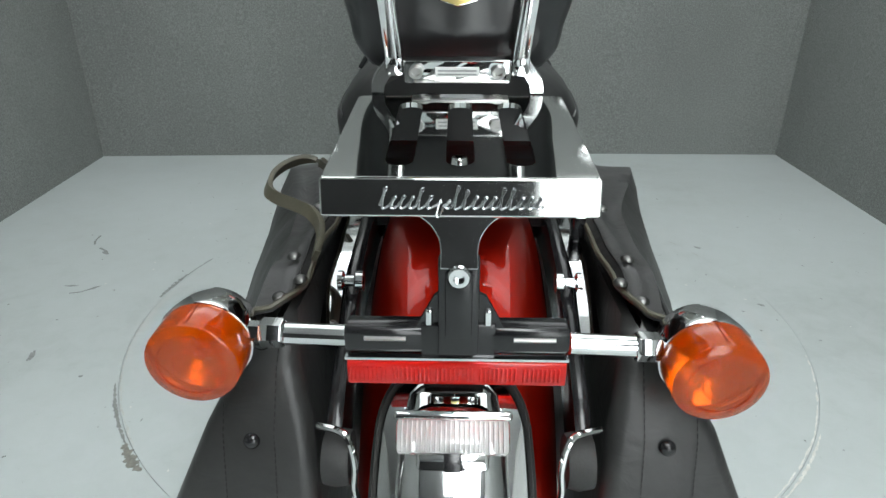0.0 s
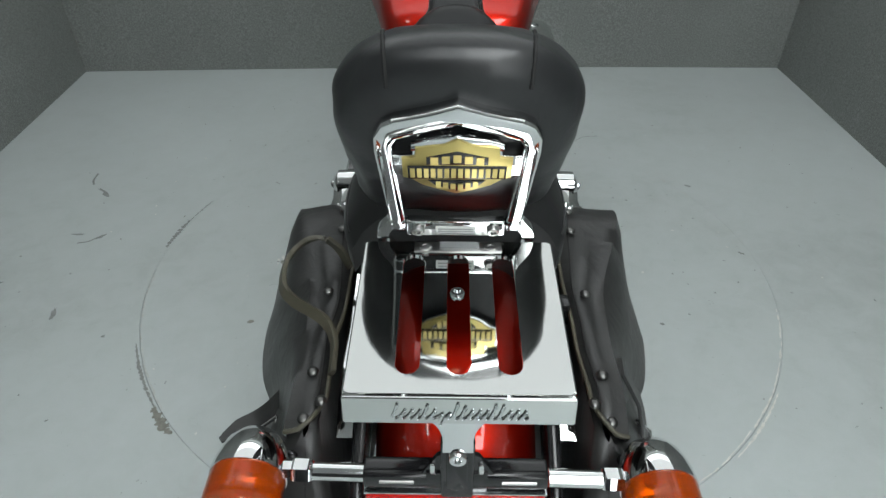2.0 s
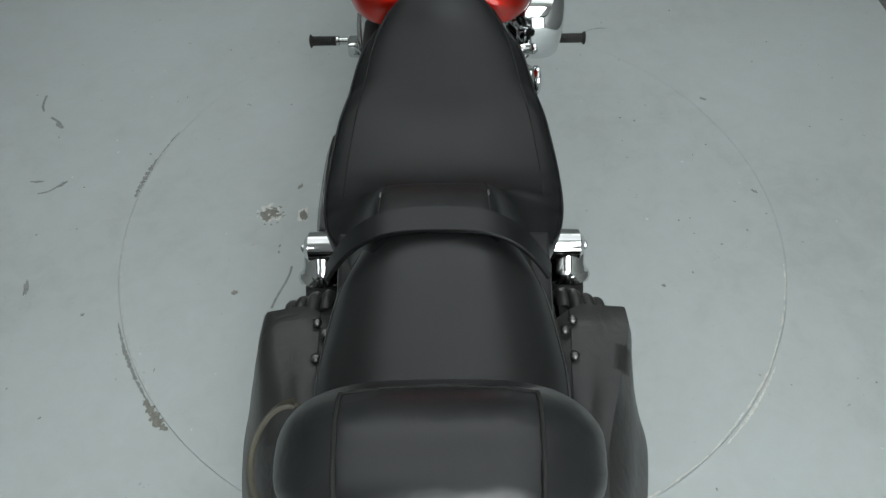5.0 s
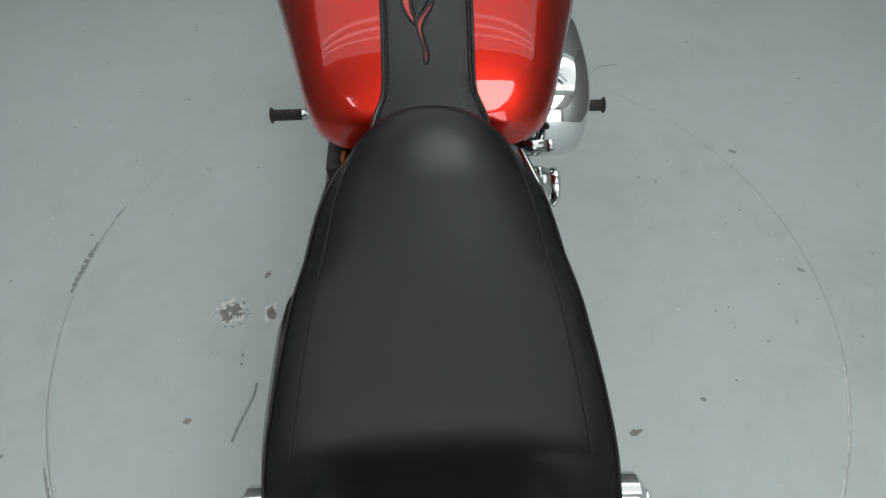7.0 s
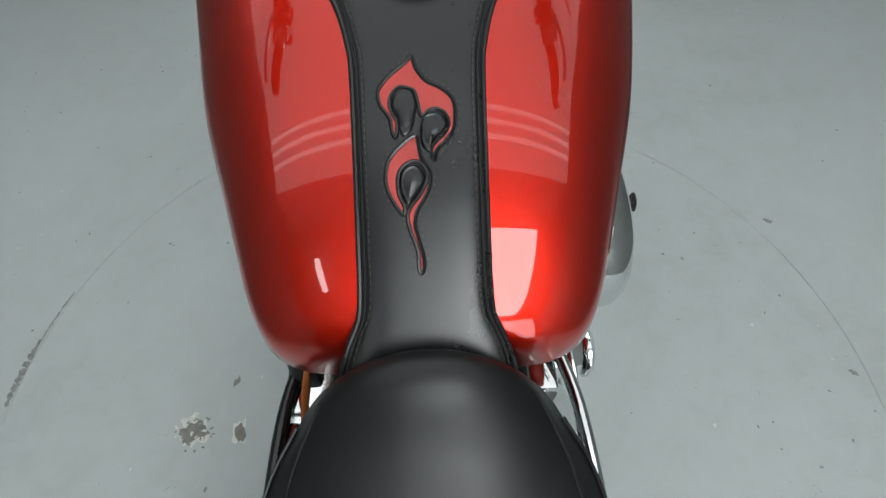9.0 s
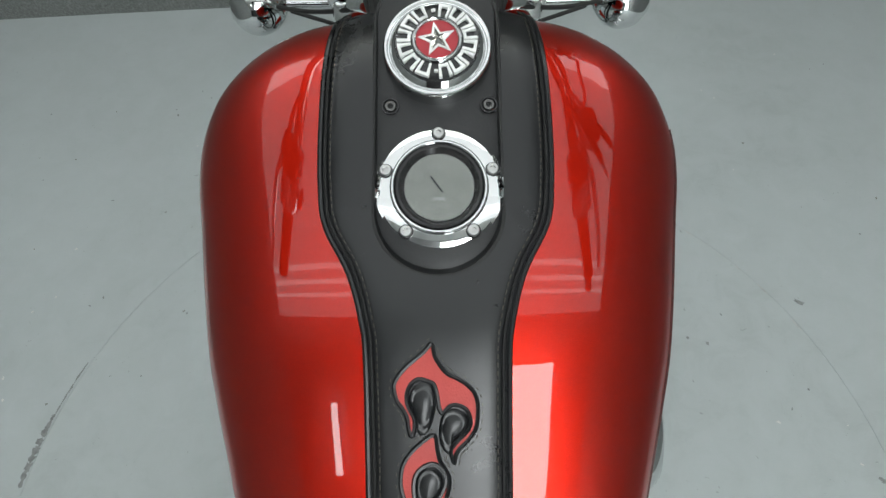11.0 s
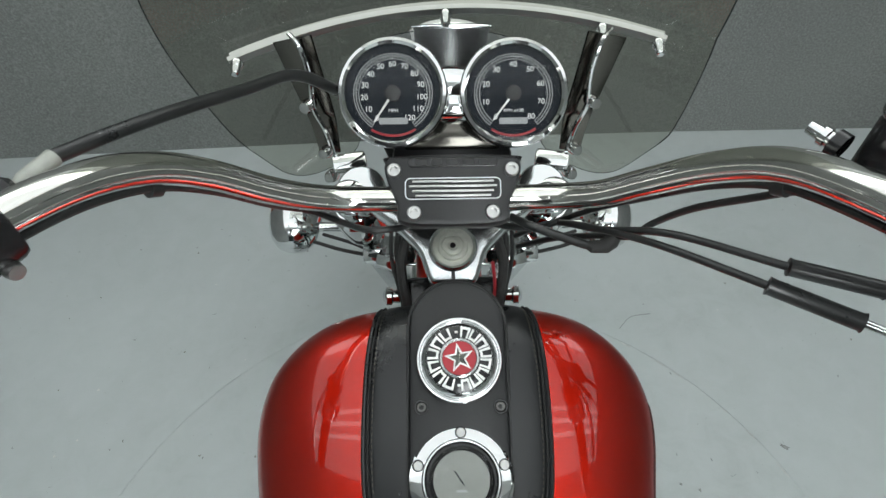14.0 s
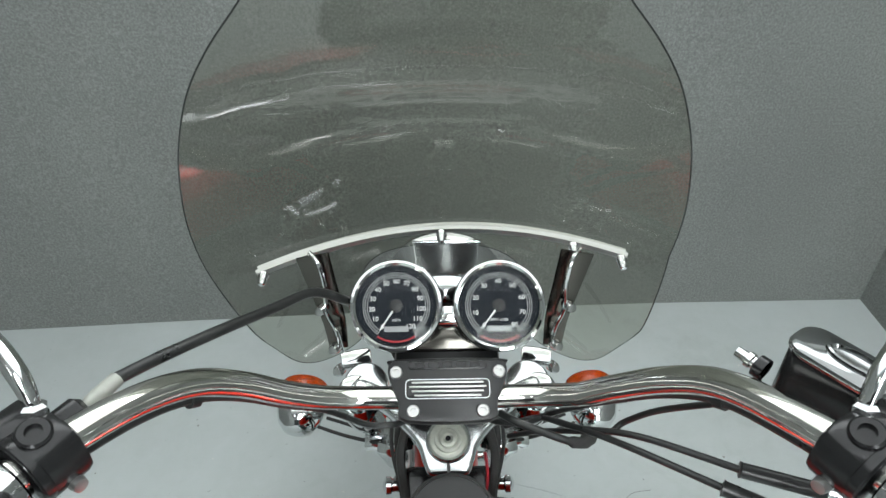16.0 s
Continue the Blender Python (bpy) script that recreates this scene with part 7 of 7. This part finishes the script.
def scratch(points, r, material=SCUFF):
    part("scratch", Mesh().ribbon(spline([(x, y, 0.0015 if math.hypot(x - PLATE_X, y - PLATE_Y) < PLATE_R else 0.0006) for x, y in points], 4), (0, 0, 1), r, 0.0008), material,
         turntable if math.hypot(points[0][0] - PLATE_X, points[0][1] - PLATE_Y) < PLATE_R else floor)


scratch([(-0.394, 1.655), (-0.398, 1.62), (-0.418, 1.56), (-0.426, 1.528)], 0.006)
scratch([(-1.308, 2.36), (-1.30, 2.31), (-1.285, 2.28)], 0.007)
scratch([(-1.25, 2.25), (-1.215, 2.225), (-1.20, 2.205)], 0.008)
scratch([(-1.16, 1.92), (-1.13, 1.93), (-1.10, 1.965)], 0.005)
scratch([(0.50, 2.66), (0.54, 2.70), (0.60, 2.71)], 0.0016)
# dirt gathered along the edge of the turntable
for a0, a1, mat, width, n in ((178, 168, SCUFF, 0.010, 9), (168, 160, SCUFF, 0.003, 5), (226, 220, DIRT, 0.016, 5), (220, 205, SCUFF, 0.006, 12), (325, 310, CHALK, 0.004, 11)):
    for i in range(n):
        a = radians(a0 + (a1 - a0) * (i + 0.5) / n)
        k = math.sin(math.pi * (i + 0.5) / n)
        flake(PLATE_X + (PLATE_R + 0.006 + width * 0.3) * math.cos(a), PLATE_Y + (PLATE_R + 0.006 + width * 0.3) * math.sin(a),
              width * (0.5 + k), abs(radians(a1 - a0)) * PLATE_R / n * 1.15, math.degrees(a), 300 + i + a0, mat, 0.0009, 0.4, "dirt_patch")

# pale worn paint along the turntable's rim
rnd = random.Random(77)
for start, end, count in ((186, 222, 18), (296, 345, 30), (20, 60, 6)):
    for k in range(count):
        a = radians(start + (end - start) * (k + rnd.random()) / count)
        r = PLATE_R - 0.0035 + rnd.uniform(-0.002, 0.001)
        flake(PLATE_X + r * math.cos(a), PLATE_Y + r * math.sin(a), rnd.uniform(0.012, 0.045), rnd.uniform(0.002, 0.0045), math.degrees(a) + 90, 900 + k + start, WORN if start < 250 else CHALK, 0.0009, 0.3)
